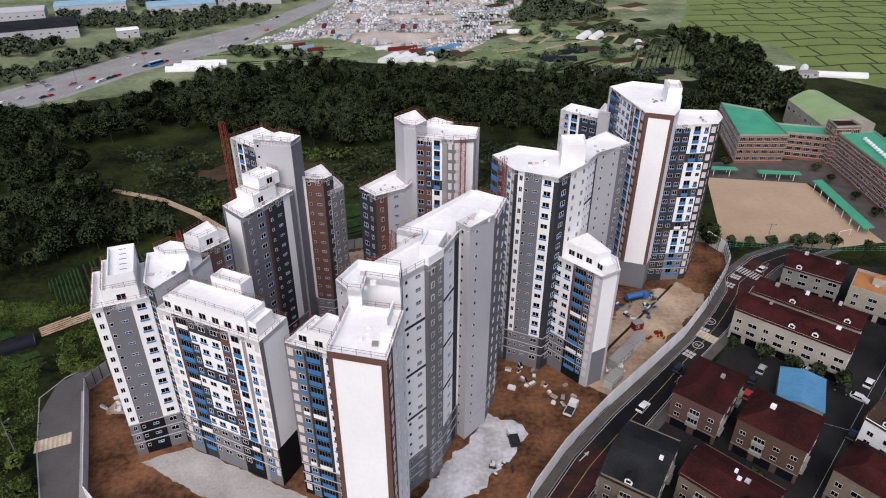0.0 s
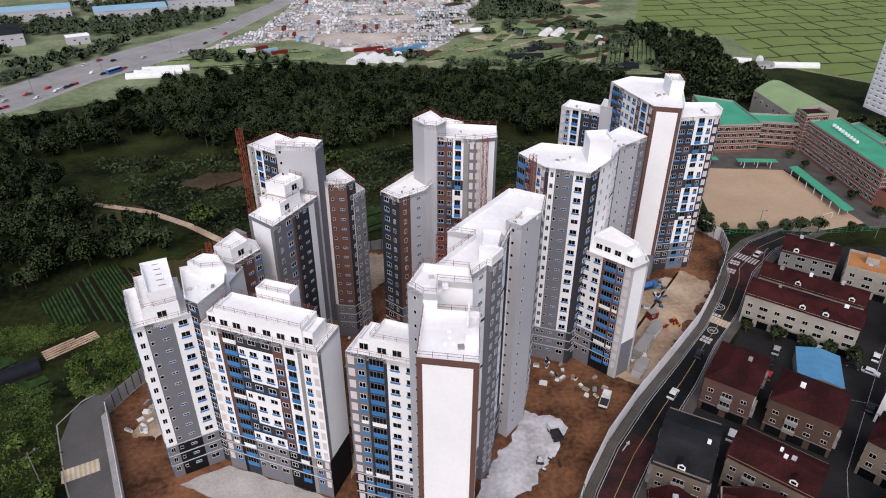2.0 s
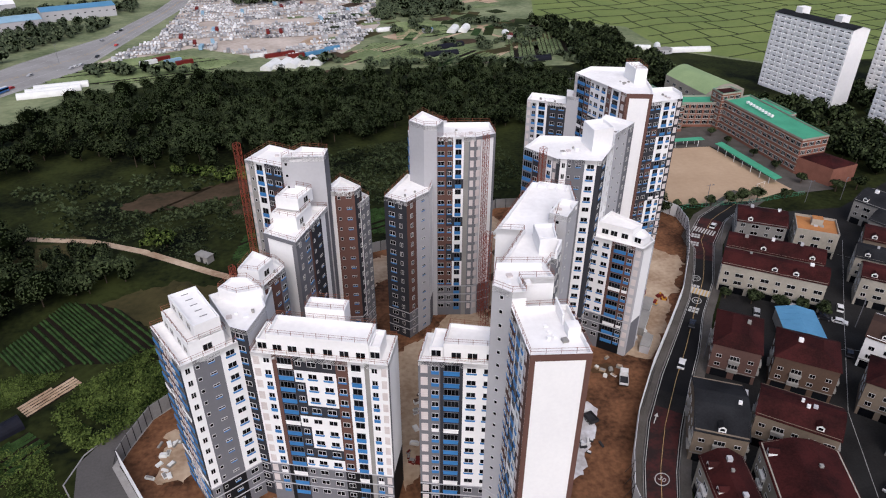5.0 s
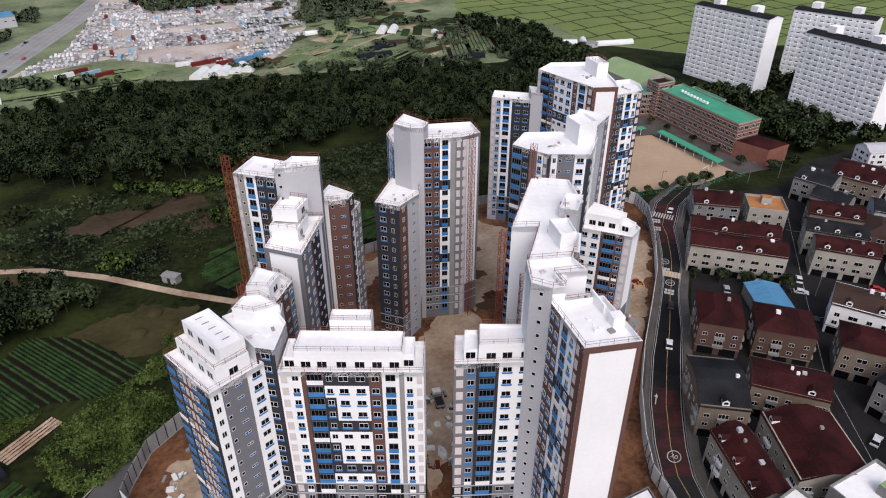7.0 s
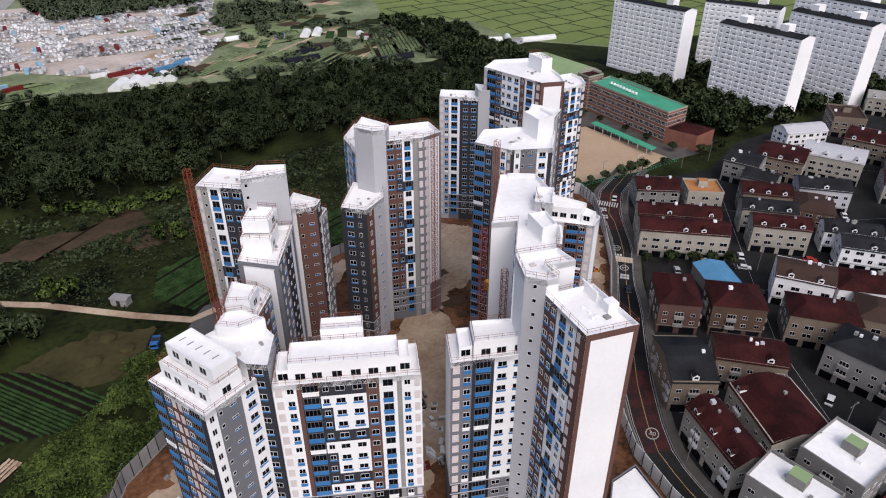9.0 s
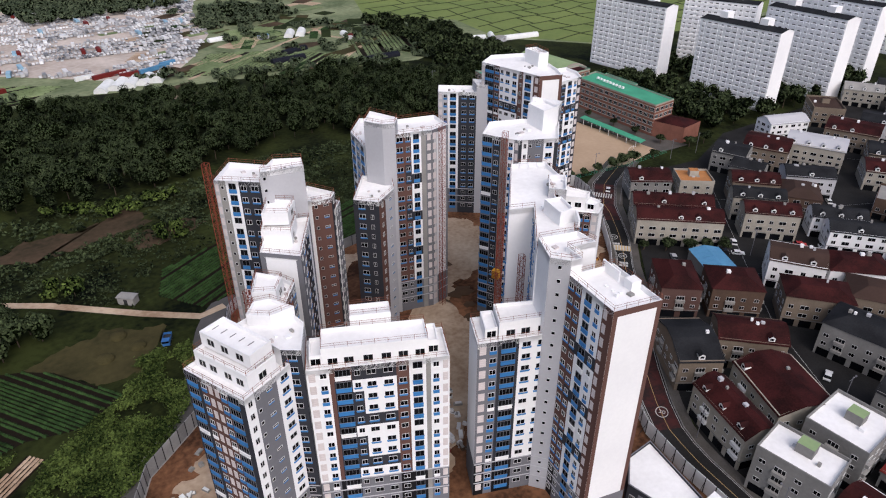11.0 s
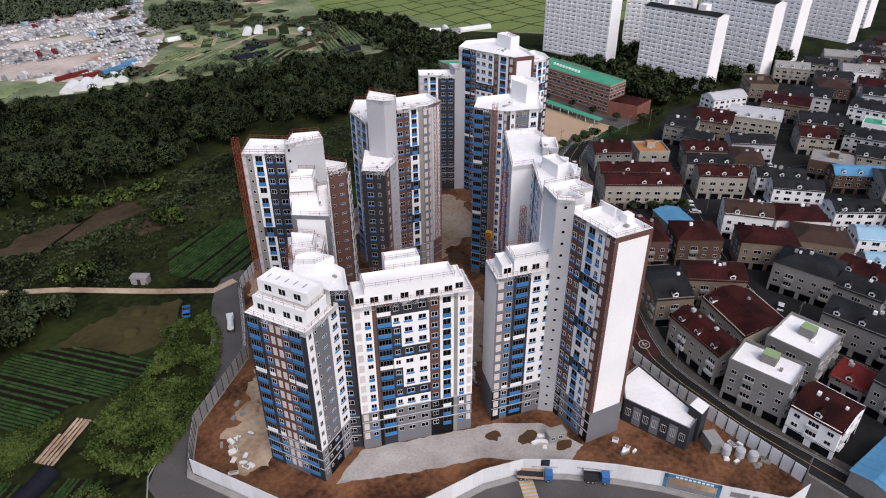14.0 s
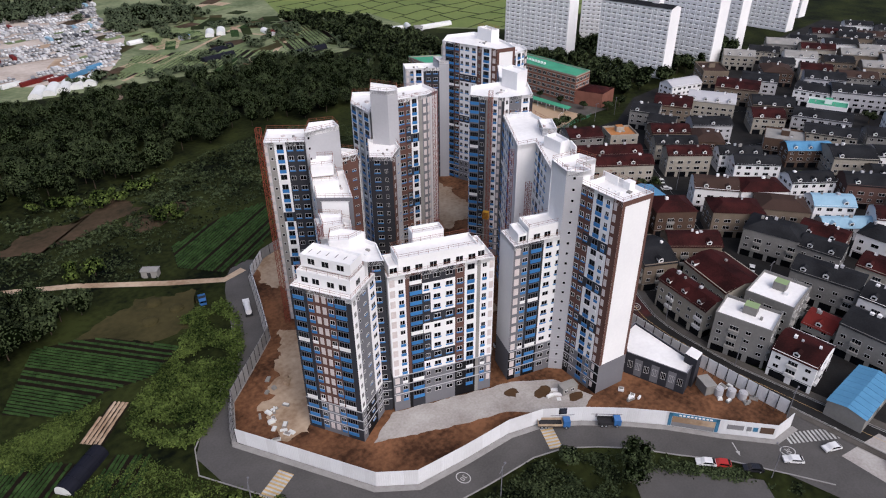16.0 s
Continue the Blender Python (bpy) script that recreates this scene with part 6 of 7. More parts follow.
def house(x, y, ang, L, W, H, roof, wall, style="gable", label=None, rise=2.2, far=False):
    """A small apartment house: walls with rows of windows, pilotis, and a gabled, hipped or flat roof. ang: the way of its long front."""
    rn = {"maroon": "maroon", "slate": "dark slate", "brownroof": "brown", "roof": "white flat", "conc": "grey flat", "greenroof": "green flat", "orange": "orange flat", "skyblue": "pale blue", "steelblue": "blue", "redsheet": "red", "L": "pale grey"}[roof]
    wn = {"cream": "cream", "tanwall": "tan brick", "pinkwall": "dusky brick", "greywall": "grey stone", "brownwall": "brown brick", "W": "white", "L": "pale grey"}[wall]
    th = thing("house", (x, y, 0), label or f"{wn} apartment house with a {rn} roof", "house", "street houses")
    T = Matrix.Translation((x, y, 0)) @ Matrix.Rotation(radians(ang), 4, "Z")
    rr = random.Random(int(x * 13 + y * 7))
    g = Geo()
    g.box(-L / 2, L / 2, -W / 2, W / 2, 0, H, wall, T)
    g.box(-L / 2 - 0.06, L / 2 + 0.06, -W / 2 - 0.06, W / 2 + 0.06, 2.6, 2.8, "greywall", T)
    if style == "gable":
        for s in (-1, 1):
            g.face([T @ Vector(p) for p in ((s * L / 2, -W / 2, H), (s * L / 2, W / 2, H), (s * L / 2, 0.12 * W, H + rise), (s * L / 2, -0.12 * W, H + rise))][::s], wall)
    part("wall", g.mesh("wall"), th)
    g = Geo()
    o = 0.35
    if style == "gable":
        prof = [(-W / 2 - o, H - 0.25), (-0.12 * W, H + rise + 0.05), (0.12 * W, H + rise + 0.05), (W / 2 + o, H - 0.25)]
        for (y0, z0), (y1, z1) in zip(prof, prof[1:]):
            for dz, fl in ((0.0, 1), (-0.18, -1)):
                g.face([T @ Vector(p) for p in ((-L / 2 - o, y0, z0 + dz), (L / 2 + o, y0, z0 + dz), (L / 2 + o, y1, z1 + dz), (-L / 2 - o, y1, z1 + dz))][::fl], roof)
        part("roof", g.mesh("roof"), th)
        nd = int(L / 6)
        for k in range(nd):
            if rr.random() < 0.75:
                d = Geo()
                xx = -L / 2 + (k + 0.5) * L / nd
                d.box(xx - 0.8, xx + 0.8, -W / 2 + 0.5, -W / 2 + 2.2, H, H + 1.25, "W", T)
                d.face([T @ Vector(p) for p in ((xx - 1.0, -W / 2 + 0.3, H + 1.2), (xx, -W / 2 + 0.3, H + 1.9), (xx, -W / 2 + 2.6, H + 1.9), (xx - 1.0, -W / 2 + 2.6, H + 1.2))][::-1], roof)
                d.face([T @ Vector(p) for p in ((xx + 1.0, -W / 2 + 0.3, H + 1.2), (xx, -W / 2 + 0.3, H + 1.9), (xx, -W / 2 + 2.6, H + 1.9), (xx + 1.0, -W / 2 + 2.6, H + 1.2))], roof)
                d.face([T @ Vector(p) for p in ((xx - 0.8, -W / 2 + 0.45, H + 1.2), (xx + 0.8, -W / 2 + 0.45, H + 1.2), (xx, -W / 2 + 0.45, H + 1.85))], "W")
                d.face([T @ Vector(p) for p in ((xx - 0.5, -W / 2 + 0.47, H + 0.4), (xx + 0.5, -W / 2 + 0.47, H + 0.4), (xx + 0.5, -W / 2 + 0.47, H + 1.1), (xx - 0.5, -W / 2 + 0.47, H + 1.1))], "glass")
                part("dormer", d.mesh("dormer"), th)
    elif style == "hip":
        i = min(W, L) * 0.32
        lo = [(-L / 2 - o, -W / 2 - o), (L / 2 + o, -W / 2 - o), (L / 2 + o, W / 2 + o), (-L / 2 - o, W / 2 + o)]
        hi = [(-L / 2 + i, -W / 2 + i), (L / 2 - i, -W / 2 + i), (L / 2 - i, W / 2 - i), (-L / 2 + i, W / 2 - i)]
        for k in range(4):
            j = (k + 1) % 4
            g.face([T @ Vector(p) for p in ((*lo[k], H - 0.1), (*lo[j], H - 0.1), (*hi[j], H + rise), (*hi[k], H + rise))], roof)
        g.face([T @ Vector((*p, H + rise)) for p in hi], roof)
        part("roof", g.mesh("roof"), th)
    else:
        g.box(-L / 2 + 0.2, L / 2 - 0.2, -W / 2 + 0.2, W / 2 - 0.2, H, H + 0.06, roof, T)
        part("roof", g.mesh("roof"), th)
        p = Geo()
        for x0, x1, y0, y1 in ((-L / 2 - 0.05, L / 2 + 0.05, -W / 2 - 0.05, -W / 2 + 0.2), (-L / 2 - 0.05, L / 2 + 0.05, W / 2 - 0.2, W / 2 + 0.05), (-L / 2 - 0.05, -L / 2 + 0.2, -W / 2 + 0.2, W / 2 - 0.2), (L / 2 - 0.2, L / 2 + 0.05, -W / 2 + 0.2, W / 2 - 0.2)):
            p.box(x0, x1, y0, y1, H - 0.1, H + 0.9, wall, T)
        part("parapet", p.mesh("parapet"), th)
        p = Geo()
        p.box(-1.8, 1.8, -0.2, 3.0, H + 0.06, H + 2.6, wall, T, "gymroof" if roof == "roof" else roof)
        part("stair_hut", p.mesh("stair_hut"), th)
    # loose roof gear: tank, vent, aerial
    p = Geo()
    for k in range(rr.randint(1, 3)):
        xx, yy, w = rr.uniform(-L * 0.35, L * 0.35), rr.uniform(-W * 0.1, W * 0.1), rr.uniform(0.25, 0.6)
        zz = H + (rise if style != "flat" else 0)
        p.box(xx - w, xx + w, yy - w, yy + w, zz - 0.1, zz + rr.uniform(0.5, 1.1), rr.choice(("conc", "W", "L")), T)
    part("roof_vent", p.mesh("roof_vent"), th)
    n = max(1, int((H - 2.6) / 2.75) + (0 if style == "flat" else 0))
    bag = Geo()
    for e, (EL, rot, dd) in enumerate(((L, 0, W / 2), (W, 90, L / 2), (L, 180, W / 2), (W, 270, L / 2))):
        if e == 2:
            continue
        k = max(1, int(EL / 3.4))
        for s in range(n):
            z = 2.9 + s * 2.75 + 1.3
            if z + 0.8 > H:
                break
            for q in range(k):
                xx = -EL / 2 + (q + 0.5) * EL / k
                m = T @ Matrix.Rotation(radians(rot), 4, "Z") @ Matrix.Translation((xx, -dd, z))
                if far:
                    lay(bag, window_mesh(2.4 if q % 2 else 1.4, 1.3, 1), m)
                elif (q + e) % 3 == 1 and EL > 9:
                    part("balcony_window", window_mesh(2.4, 1.5, 2), th, "", m)
                    part("balcony", panel_mesh(2.7, 0.9, 0.7, "frame" if wall in ("W", "cream") else "conc"), th, "", m @ Matrix.Translation((0, 0, -1.0)))
                else:
                    part("window", window_mesh(1.4, 1.1, 1), th, "", m)
        if e in (0, 1):
            g = Geo()
            for q in range(max(2, int(EL / 4))):
                w = EL / max(2, int(EL / 4))
                m = T @ Matrix.Rotation(radians(rot), 4, "Z")
                xx = -EL / 2 + (q + 0.5) * w
                g.box(xx - w * 0.36, xx + w * 0.36, -dd - 0.03, -dd + 0.1, 0, 2.4, "glass", m)
            part("ground_floor_opening", g.mesh("ground_floor_opening"), th)
    if far:
        tagged(part("far_window", bag.mesh("far_window"), th), kind="stuff")


HOUSES = (
    (28.4, 43.0, -90, 11.5, 13, 9, "maroon", "W", "gable"), (27.5, 58.4, -82, 15, 10.5, 12.2, "roof", "greywall", "flat"), (46.0, 57.6, -87, 13.5, 15, 11.8, "roof", "greywall", "flat"),
    (50.7, 44.6, -92, 8, 10, 5, "redsheet", "greywall", "gable"), (31.0, 76.4, -108, 19, 9, 10, "maroon", "cream", "gable"), (48.0, 74.2, -115, 19.5, 16, 10, "maroon", "cream", "gable"),
    (70.0, 51.0, -85, 19.5, 12, 10.5, "slate", "greywall", "gable"), (49.5, 32.0, -95, 14, 12, 10.5, "slate", "greywall", "gable"), (43.2, 98.6, -33, 11.5, 18.5, 10, "slate", "tanwall", "gable"),
    (60.4, 92.2, -45, 17.5, 11.5, 10, "maroon", "tanwall", "gable"), (66.0, 121.3, -40, 11.8, 16.8, 10.5, "maroon", "pinkwall", "hip"), (78.4, 109.8, -42, 15, 13.5, 10.5, "maroon", "brownwall", "hip"),
    (107.4, 156.6, -41, 29, 9.5, 10.2, "maroon", "cream", "gable"), (99.0, 147.0, -41, 30, 10.5, 10.6, "maroon", "cream", "gable"), (121.5, 180, -36, 16.5, 14, 8.6, "maroon", "greywall", "gable"),
    (134.0, 167.0, -38, 13.5, 12.5, 9, "orange", "cream", "flat"), (152.3, 151.6, -46, 18, 11.5, 9.8, "maroon", "tanwall", "gable"), (139.5, 141.6, -46, 19, 9.5, 10, "slate", "cream", "gable"), (131.0, 131.0, -45, 19, 10, 10.4, "maroon", "cream", "gable"),
    (146.0, 106.6, -50, 19, 10, 8.6, "slate", "W", "gable"), (151.5, 116.5, -48, 18.5, 9, 8.6, "slate", "W", "gable"), (119.0, 93.8, -45, 18.5, 13.5, 10.2, "maroon", "W", "hip"), (108.2, 107.0, -56, 16.5, 13.5, 10.4, "brownroof", "W", "gable"),
    (93.8, 92.2, -50, 18.5, 12.5, 10.4, "maroon", "tanwall", "hip"), (109.0, 81.0, -58, 17.5, 14, 10.2, "brownroof", "tanwall", "hip"), (87.4, 74.6, -80, 18, 14, 10.6, "slate", "greywall", "hip"), (99.4, 62.0, -88, 15, 12.5, 9, "maroon", "pinkwall", "gable"),
    (127.8, 69.6, -50, 15, 10.5, 8.6, "skyblue", "W", "gable"), (119.6, 60.4, -45, 20, 8, 5.4, "skyblue", "L", "gable"), (143.8, 83.7, -42, 18, 11, 8.6, "slate", "W", "gable"), (110.0, 46.5, -95, 13, 11.5, 9.6, "slate", "W", "hip"),
    (153.0, 66.0, -58, 15, 13.5, 10.4, "slate", "pinkwall", "gable"), (180.4, 80.1, -52, 18, 18, 10.4, "slate", "cream", "gable"), (159.0, 135.5, -54, 14, 17, 8.8, "brownroof", "brownwall", "hip"), (176.0, 142.5, -46, 19, 12, 9.8, "slate", "L", "gable"),
    (211.6, 158.7, -66, 24, 19, 10.6, "L", "cream", "gable"), (194.0, 171.5, -66, 19, 22, 9.8, "maroon", "tanwall", "gable"), (173.5, 176.0, -70, 14, 16, 9.6, "slate", "greywall", "gable"), (247.6, 160.1, -70, 23, 22, 9.8, "maroon", "tanwall", "gable"),
    (231.0, 187.0, -20, 22, 11, 8.8, "L", "W", "gable"), (269.5, 187.0, -50, 15, 22, 9.8, "brownroof", "tanwall", "flat"), (270.4, 157.2, -68, 19.5, 20, 9.8, "slate", "L", "gable"), (300.0, 159.0, -60, 17, 20, 8.8, "brownroof", "brownwall", "hip"),
    (273.7, 127.0, -80, 18.5, 19, 8.8, "slate", "W", "gable"), (211.0, 128.5, -56, 15.5, 17, 8.8, "maroon", "cream", "gable"), (233.3, 134.6, -62, 21, 20, 8.8, "slate", "tanwall", "gable"), (187.0, 109.6, -70, 17.5, 17, 7.8, "conc", "brownwall", "flat"),
    (178.2, 96.8, -46, 19.5, 9, 8.6, "steelblue", "brownwall", "gable"), (247.5, 111.0, -76, 19, 12, 8.8, "greenroof", "W", "flat"), (228.0, 107.0, -72, 27, 15, 8.8, "slate", "L", "gable"), (206.6, 96.0, -70, 22.5, 15, 8.8, "slate", "cream", "gable"),
    (281.0, 106.0, -66, 29, 19, 10.6, "slate", "L", "gable"), (300.0, 131.0, -66, 22, 18, 9.6, "slate", "L", "gable"), (162.5, 160.5, -72, 13, 10, 9.6, "slate", "greywall", "gable"), (88, 58.5, -86, 13, 11, 9.4, "slate", "greywall", "gable"), (88, 40, -92, 13, 12, 9.6, "maroon", "cream", "gable"), (68.5, 33, -92, 14, 12, 10, "slate", "W", "gable"),
    (130, 48, -60, 15, 12, 9.6, "maroon", "W", "gable"), (150, 44, -60, 16, 13, 9.6, "slate", "greywall", "hip"), (172, 60, -56, 18, 13, 9.6, "slate", "tanwall", "gable"), (196, 66, -56, 18, 14, 9.6, "slate", "W", "gable"))
for h in HOUSES:
    house(*h, far=h[0] > 90)
# farther rows of the same quarter
rr = random.Random(21)
for k in range(64):
    i, j = k % 8, k // 8
    x, y = 318 + i * 25 + rr.uniform(-2, 2), 190 - j * 24 - i * 4 + rr.uniform(-2, 2)
    if x - 300 > 190:
        continue
    house(x, y, -62 + rr.uniform(-4, 4), rr.uniform(17, 22), rr.uniform(13, 17), rr.choice((8.6, 9.6, 10.6)), rr.choice(("slate", "slate", "maroon", "brownroof", "conc")), rr.choice(("L", "cream", "tanwall", "greywall", "W")), "gable", far=True)
for k in range(18):
    x, y = 222 + (k % 6) * 24, 76 - (k // 6) * 24 - (k % 6) * 2
    house(x, y, -62 + rr.uniform(-4, 4), rr.uniform(17, 21), rr.uniform(13, 16), rr.choice((8.6, 9.6, 10.6)), rr.choice(("slate", "slate", "maroon", "brownroof")), rr.choice(("L", "cream", "tanwall", "greywall", "W")), "gable", far=True)
# lanes and yards between the houses
sheet("quarter_ground", [(22, -40), (24, 40), (24, 76), (33, 92), (62, 126), (90, 156), (106, 178), (124, 196), (170, 190), (210, 205), (250, 205), (520, 205), (560, -60)], 0.02, "asph", "dim asphalt lanes and yards between houses", "lane")
for line in ([(64, 40), (62, 64), (82, 96), (110, 126), (150, 168)], [(36, 92), (58, 74), (62, 40)], [(92, 120), (120, 108), (136, 92), (118, 52)], [(140, 160), (170, 130), (196, 118), (232, 84)], [(180, 190), (230, 150), (262, 112), (290, 70)]):
    strip("lane_line", offset(line, -0.05), offset(line, 0.05), 0.04, "line", "thin worn white line of a narrow lane", "road marking")


# ---- far white apartment slabs ----
def slab(x, y, ang, L, D, H, n=15, k=12):
    th = thing("apartment_slab", (x, y, 0), "white balcony-fronted older apartment slab with grey roof", "apartment building", "older apartment slabs")
    T = Matrix.Translation((x, y, 0)) @ Matrix.Rotation(radians(ang), 4, "Z")
    g = Geo()
    g.box(-L / 2, L / 2, -D / 2, D / 2, 0, H, "far", T, "slate")
    part("wall", g.mesh("wall"), th)
    g = Geo()
    for s in (-1, 1):
        pts = [T @ Vector(p) for p in ((-L / 2 - 0.4, s * (D / 2 + 0.4), H), (L / 2 + 0.4, s * (D / 2 + 0.4), H), (L / 2 + 0.4, 0, H + 1.6), (-L / 2 - 0.4, 0, H + 1.6))]
        g.face(pts if s < 0 else pts[::-1], "slate")
        g.face([T @ Vector(p) for p in ((s * L / 2, -D / 2, H), (s * L / 2, D / 2, H), (s * L / 2, 0, H + 1.6))][::s], "far")
    part("roof", g.mesh("roof"), th)
    for q in (-0.28, 0.22):
        g = Geo()
        g.box(q * L - 2.4, q * L + 2.4, -1.0, D / 2 - 1, H, H + 4.6, "far", T)
        part("stair_head", g.mesh("stair_head"), th)
    sh = (H - 1.5) / n
    for s in range(n):
        wb, bb = Geo(), Geo()
        for q in range(k):
            xx = -L / 2 + (q + 0.5) * L / k
            m = T @ Matrix.Translation((xx, -D / 2, 1.0 + s * sh + 1.75))
            lay(wb, window_mesh(L / k * (0.5 if q % 3 else 0.34), 0.7, 2), m)
            lay(bb, panel_mesh(L / k * (0.86 if q % 3 else 0.6), 1.1, 0.35, "far"), m @ Matrix.Translation((0, 0, -1.2)))
        part("window_row", wb.mesh("window_row"), th)
        part("balcony_row", bb.mesh("balcony_row"), th)
    for s in range(3):
        g = Geo()
        m = T @ Matrix.Rotation(radians(-90), 4, "Z") @ Matrix.Translation((0, -L / 2, H - 9 - s * 2.4))
        g.box(-1.2, 1.2, -0.05, 0.05, -0.7, 0.7, "sign", m)
        part("end_bar", g.mesh("end_bar"), th)


slab(264, 319, -86, 55, 12, 44)
slab(262, 238, -90, 50, 12, 43)
slab(312, 288, -72, 46, 12, 44)
slab(311, 228, -95, 50, 12, 46)
slab(366, 238, -95, 54, 12, 46)
slab(420, 290, -90, 54, 12, 46)
slab(455, 236, -95, 56, 12, 46)
slab(520, 250, -95, 56, 12, 46)


# ---- school ----
sc = thing("school_building", (180, 270, 0), "red brick school with green flat roofs and pale bands", "school")


def school_wing(poly, H, faces, roof="greenroof", floors=4):
    poly = ccw(poly)
    g = Geo()
    g.prism(poly, 0, H, "brick", roof)
    ring(g, poly, 0.35, H - 0.2, H + 0.8, "cream", "greenroof")
    part("wall", g.mesh("wall"), sc)
    for e in faces:
        a, b = Vector(poly[e]), Vector(poly[(e + 1) % len(poly)])
        u, L = (b - a).normalized(), (b - a).length
        ang = math.atan2(u.y, u.x)
        for s in range(floors):
            z = 1.0 + s * (H - 1) / floors
            g = Geo()
            T = Matrix.Translation((a.x, a.y, 0)) @ Matrix.Rotation(ang, 4, "Z")
            g.box(0, L, -0.08, 0.05, z + 0.35, z + 0.6, "cream", T), g.box(0, L, -0.08, 0.05, z + 2.5, z + 2.75, "cream", T)
            part("stone_band", g.mesh("stone_band"), sc)
            for q in range(int(L / 3.6)):
                p = a + u * ((q + 0.5) * L / int(L / 3.6))
                part("window", window_mesh(2.6, 1.8, 2), sc, "", Matrix.Translation((p.x, p.y, z + 1.55)) @ Matrix.Rotation(ang, 4, "Z"))


school_wing([(176.4, 223.6), (192, 225), (197.6, 285), (179.7, 282)], 15.5, (0, 3))
school_wing([(136.1, 284.4), (158.9, 284.7), (161.5, 319.8), (144.7, 331.8)], 13.5, (0, 1, 3))
school_wing([(158.5, 292), (180, 286), (184, 298), (160, 304)], 12.5, (0,))
school_wing([(197, 262), (210, 264), (212, 290), (196, 285)], 11, (0,))
school_wing([(178, 282), (190, 283), (190, 292), (179, 292)], 18.5, (0, 3), "maroon", 5)
_g = Geo()
_P = [(181, 208), (196, 210), (191.5, 225), (176.6, 223.4)]
_g.prism(_P, 0, 8.0, "brick", "maroon")
_c = centre(_P)
for i in range(4):
    _g.face(((*_P[i], 8.0), (*_P[(i + 1) % 4], 8.0), (_c[0], _c[1], 10.5)), "maroon")
part("south_porch", _g.mesh("south_porch"), sc)
_g = Geo()
for k in range(9):
    _g.box(-0.6, 0.6, -0.5, 0.5, 16.3, 17.4, "W", Matrix.Translation((183.5 + k * 0.35, 252 + k * 2.6, 0)))
part("roof_unit", _g.mesh("roof_unit"), sc)
gy = thing("school_gym", (198, 325, 0), "cream gymnasium with a pale green barrel roof", "gym")
_g = Geo()
_P = [(184, 303), (211.5, 306), (210, 350), (186, 344)]
_g.prism(_P, 0, 12, "cream")
part("wall", _g.mesh("wall"), gy)
_g = Geo()
for k in range(10):
    f0, f1 = k / 10, (k + 1) / 10
    z0, z1 = 12 + 4.5 * math.sin(math.pi * f0), 12 + 4.5 * math.sin(math.pi * f1)
    a0, a1 = Vector(_P[0]).lerp(Vector(_P[1]), f0), Vector(_P[0]).lerp(Vector(_P[1]), f1)
    c0, c1 = Vector(_P[3]).lerp(Vector(_P[2]), f0), Vector(_P[3]).lerp(Vector(_P[2]), f1)
    _g.face(((*a0, z0), (*a1, z1), (*c1, z1), (*c0, z0)), "gymroof")
    _g.face(((*a0, 11.9), (*a1, 11.9), (*a1, z1), (*a0, z0)), "cream"), _g.face(((*c1, 11.9), (*c0, 11.9), (*c0, z0), (*c1, z1)), "cream")
part("roof", _g.mesh("roof"), gy)
for k in range(6):
    p = Vector(_P[3]).lerp(Vector(_P[0]), (k + 0.5) / 6)
    part("window", window_mesh(3.0, 1.6, 2), gy, "", Matrix.Translation((p.x, p.y, 8.5)) @ Matrix.Rotation(math.atan2(-41, -2), 4, "Z"))
sheet("school_yard", [(104, 211), (118, 268), (160, 262), (164, 210), (140, 205)], 0.04, "field", "bare orange-tan sand sports ground")
sheet("school_court", [(116, 262), (120, 285), (180, 290), (178, 222), (182, 205), (164, 206), (161, 262)], 0.035, "walk", "grey paved court before the school")
for P_ in ([(159.7, 258), (158, 214.6), (162.7, 215.7), (164.3, 259)], [(140, 266), (158, 264), (158.5, 267.5), (140.5, 269.5)], [(118, 270), (132, 269), (132, 272.5), (118, 273.5)]):
    th = thing("canopy", (*centre(P_), 0), "long green roofed walkway canopy beside the yard", "canopy", "school canopies")
    g = Geo()
    g.prism(ccw(P_), 3.0, 3.25, "greenroof")
    part("roof", g.mesh("roof"), th)
    P2 = ccw(P_)
    for i in (0, 2):
        a, b = Vector(P2[i]), Vector(P2[(i + 1) % 4])
        for k in range(max(2, int((b - a).length / 6))):
            p = a.lerp(b, (k + 0.5) / max(2, int((b - a).length / 6)))
            g = Geo()
            g.bar((p.x, p.y, 0), (p.x, p.y, 3.0), 0.12, "W", 6)
            part("post", g.mesh("post"), th)
_g = Geo()
for p in ((149, 214), (154, 215.5)):
    _g.bar((*p, 0), (*p, 2.4), 0.08, "W")
_g.bar((149, 214, 2.4), (154, 215.5, 2.4), 0.08, "W")
tagged(new("goal_frame", _g.mesh("goal_frame")), "white metal goal frame on the sand yard", "goal")
_sf = thing("school_fence", (120, 207, 0), "low green mesh fence round the school yard", "fence")
_pts = resample([(101.5, 205), (110, 206.5), (140, 203.5), (165, 204)], 3.0)
for p, q in zip(_pts, _pts[1:]):
    g = Geo()
    g.bar((*p, 0), (*p, 1.8), 0.06, "greenroof"), g.bar((*p, 1.75), (*q, 1.75), 0.05, "greenroof"), g.bar((*p, 0.9), (*q, 0.9), 0.04, "greenroof"), g.bar((*p, 0.2), (*q, 0.2), 0.04, "greenroof")
    part("fence_bay", g.mesh("fence_bay"), _sf)


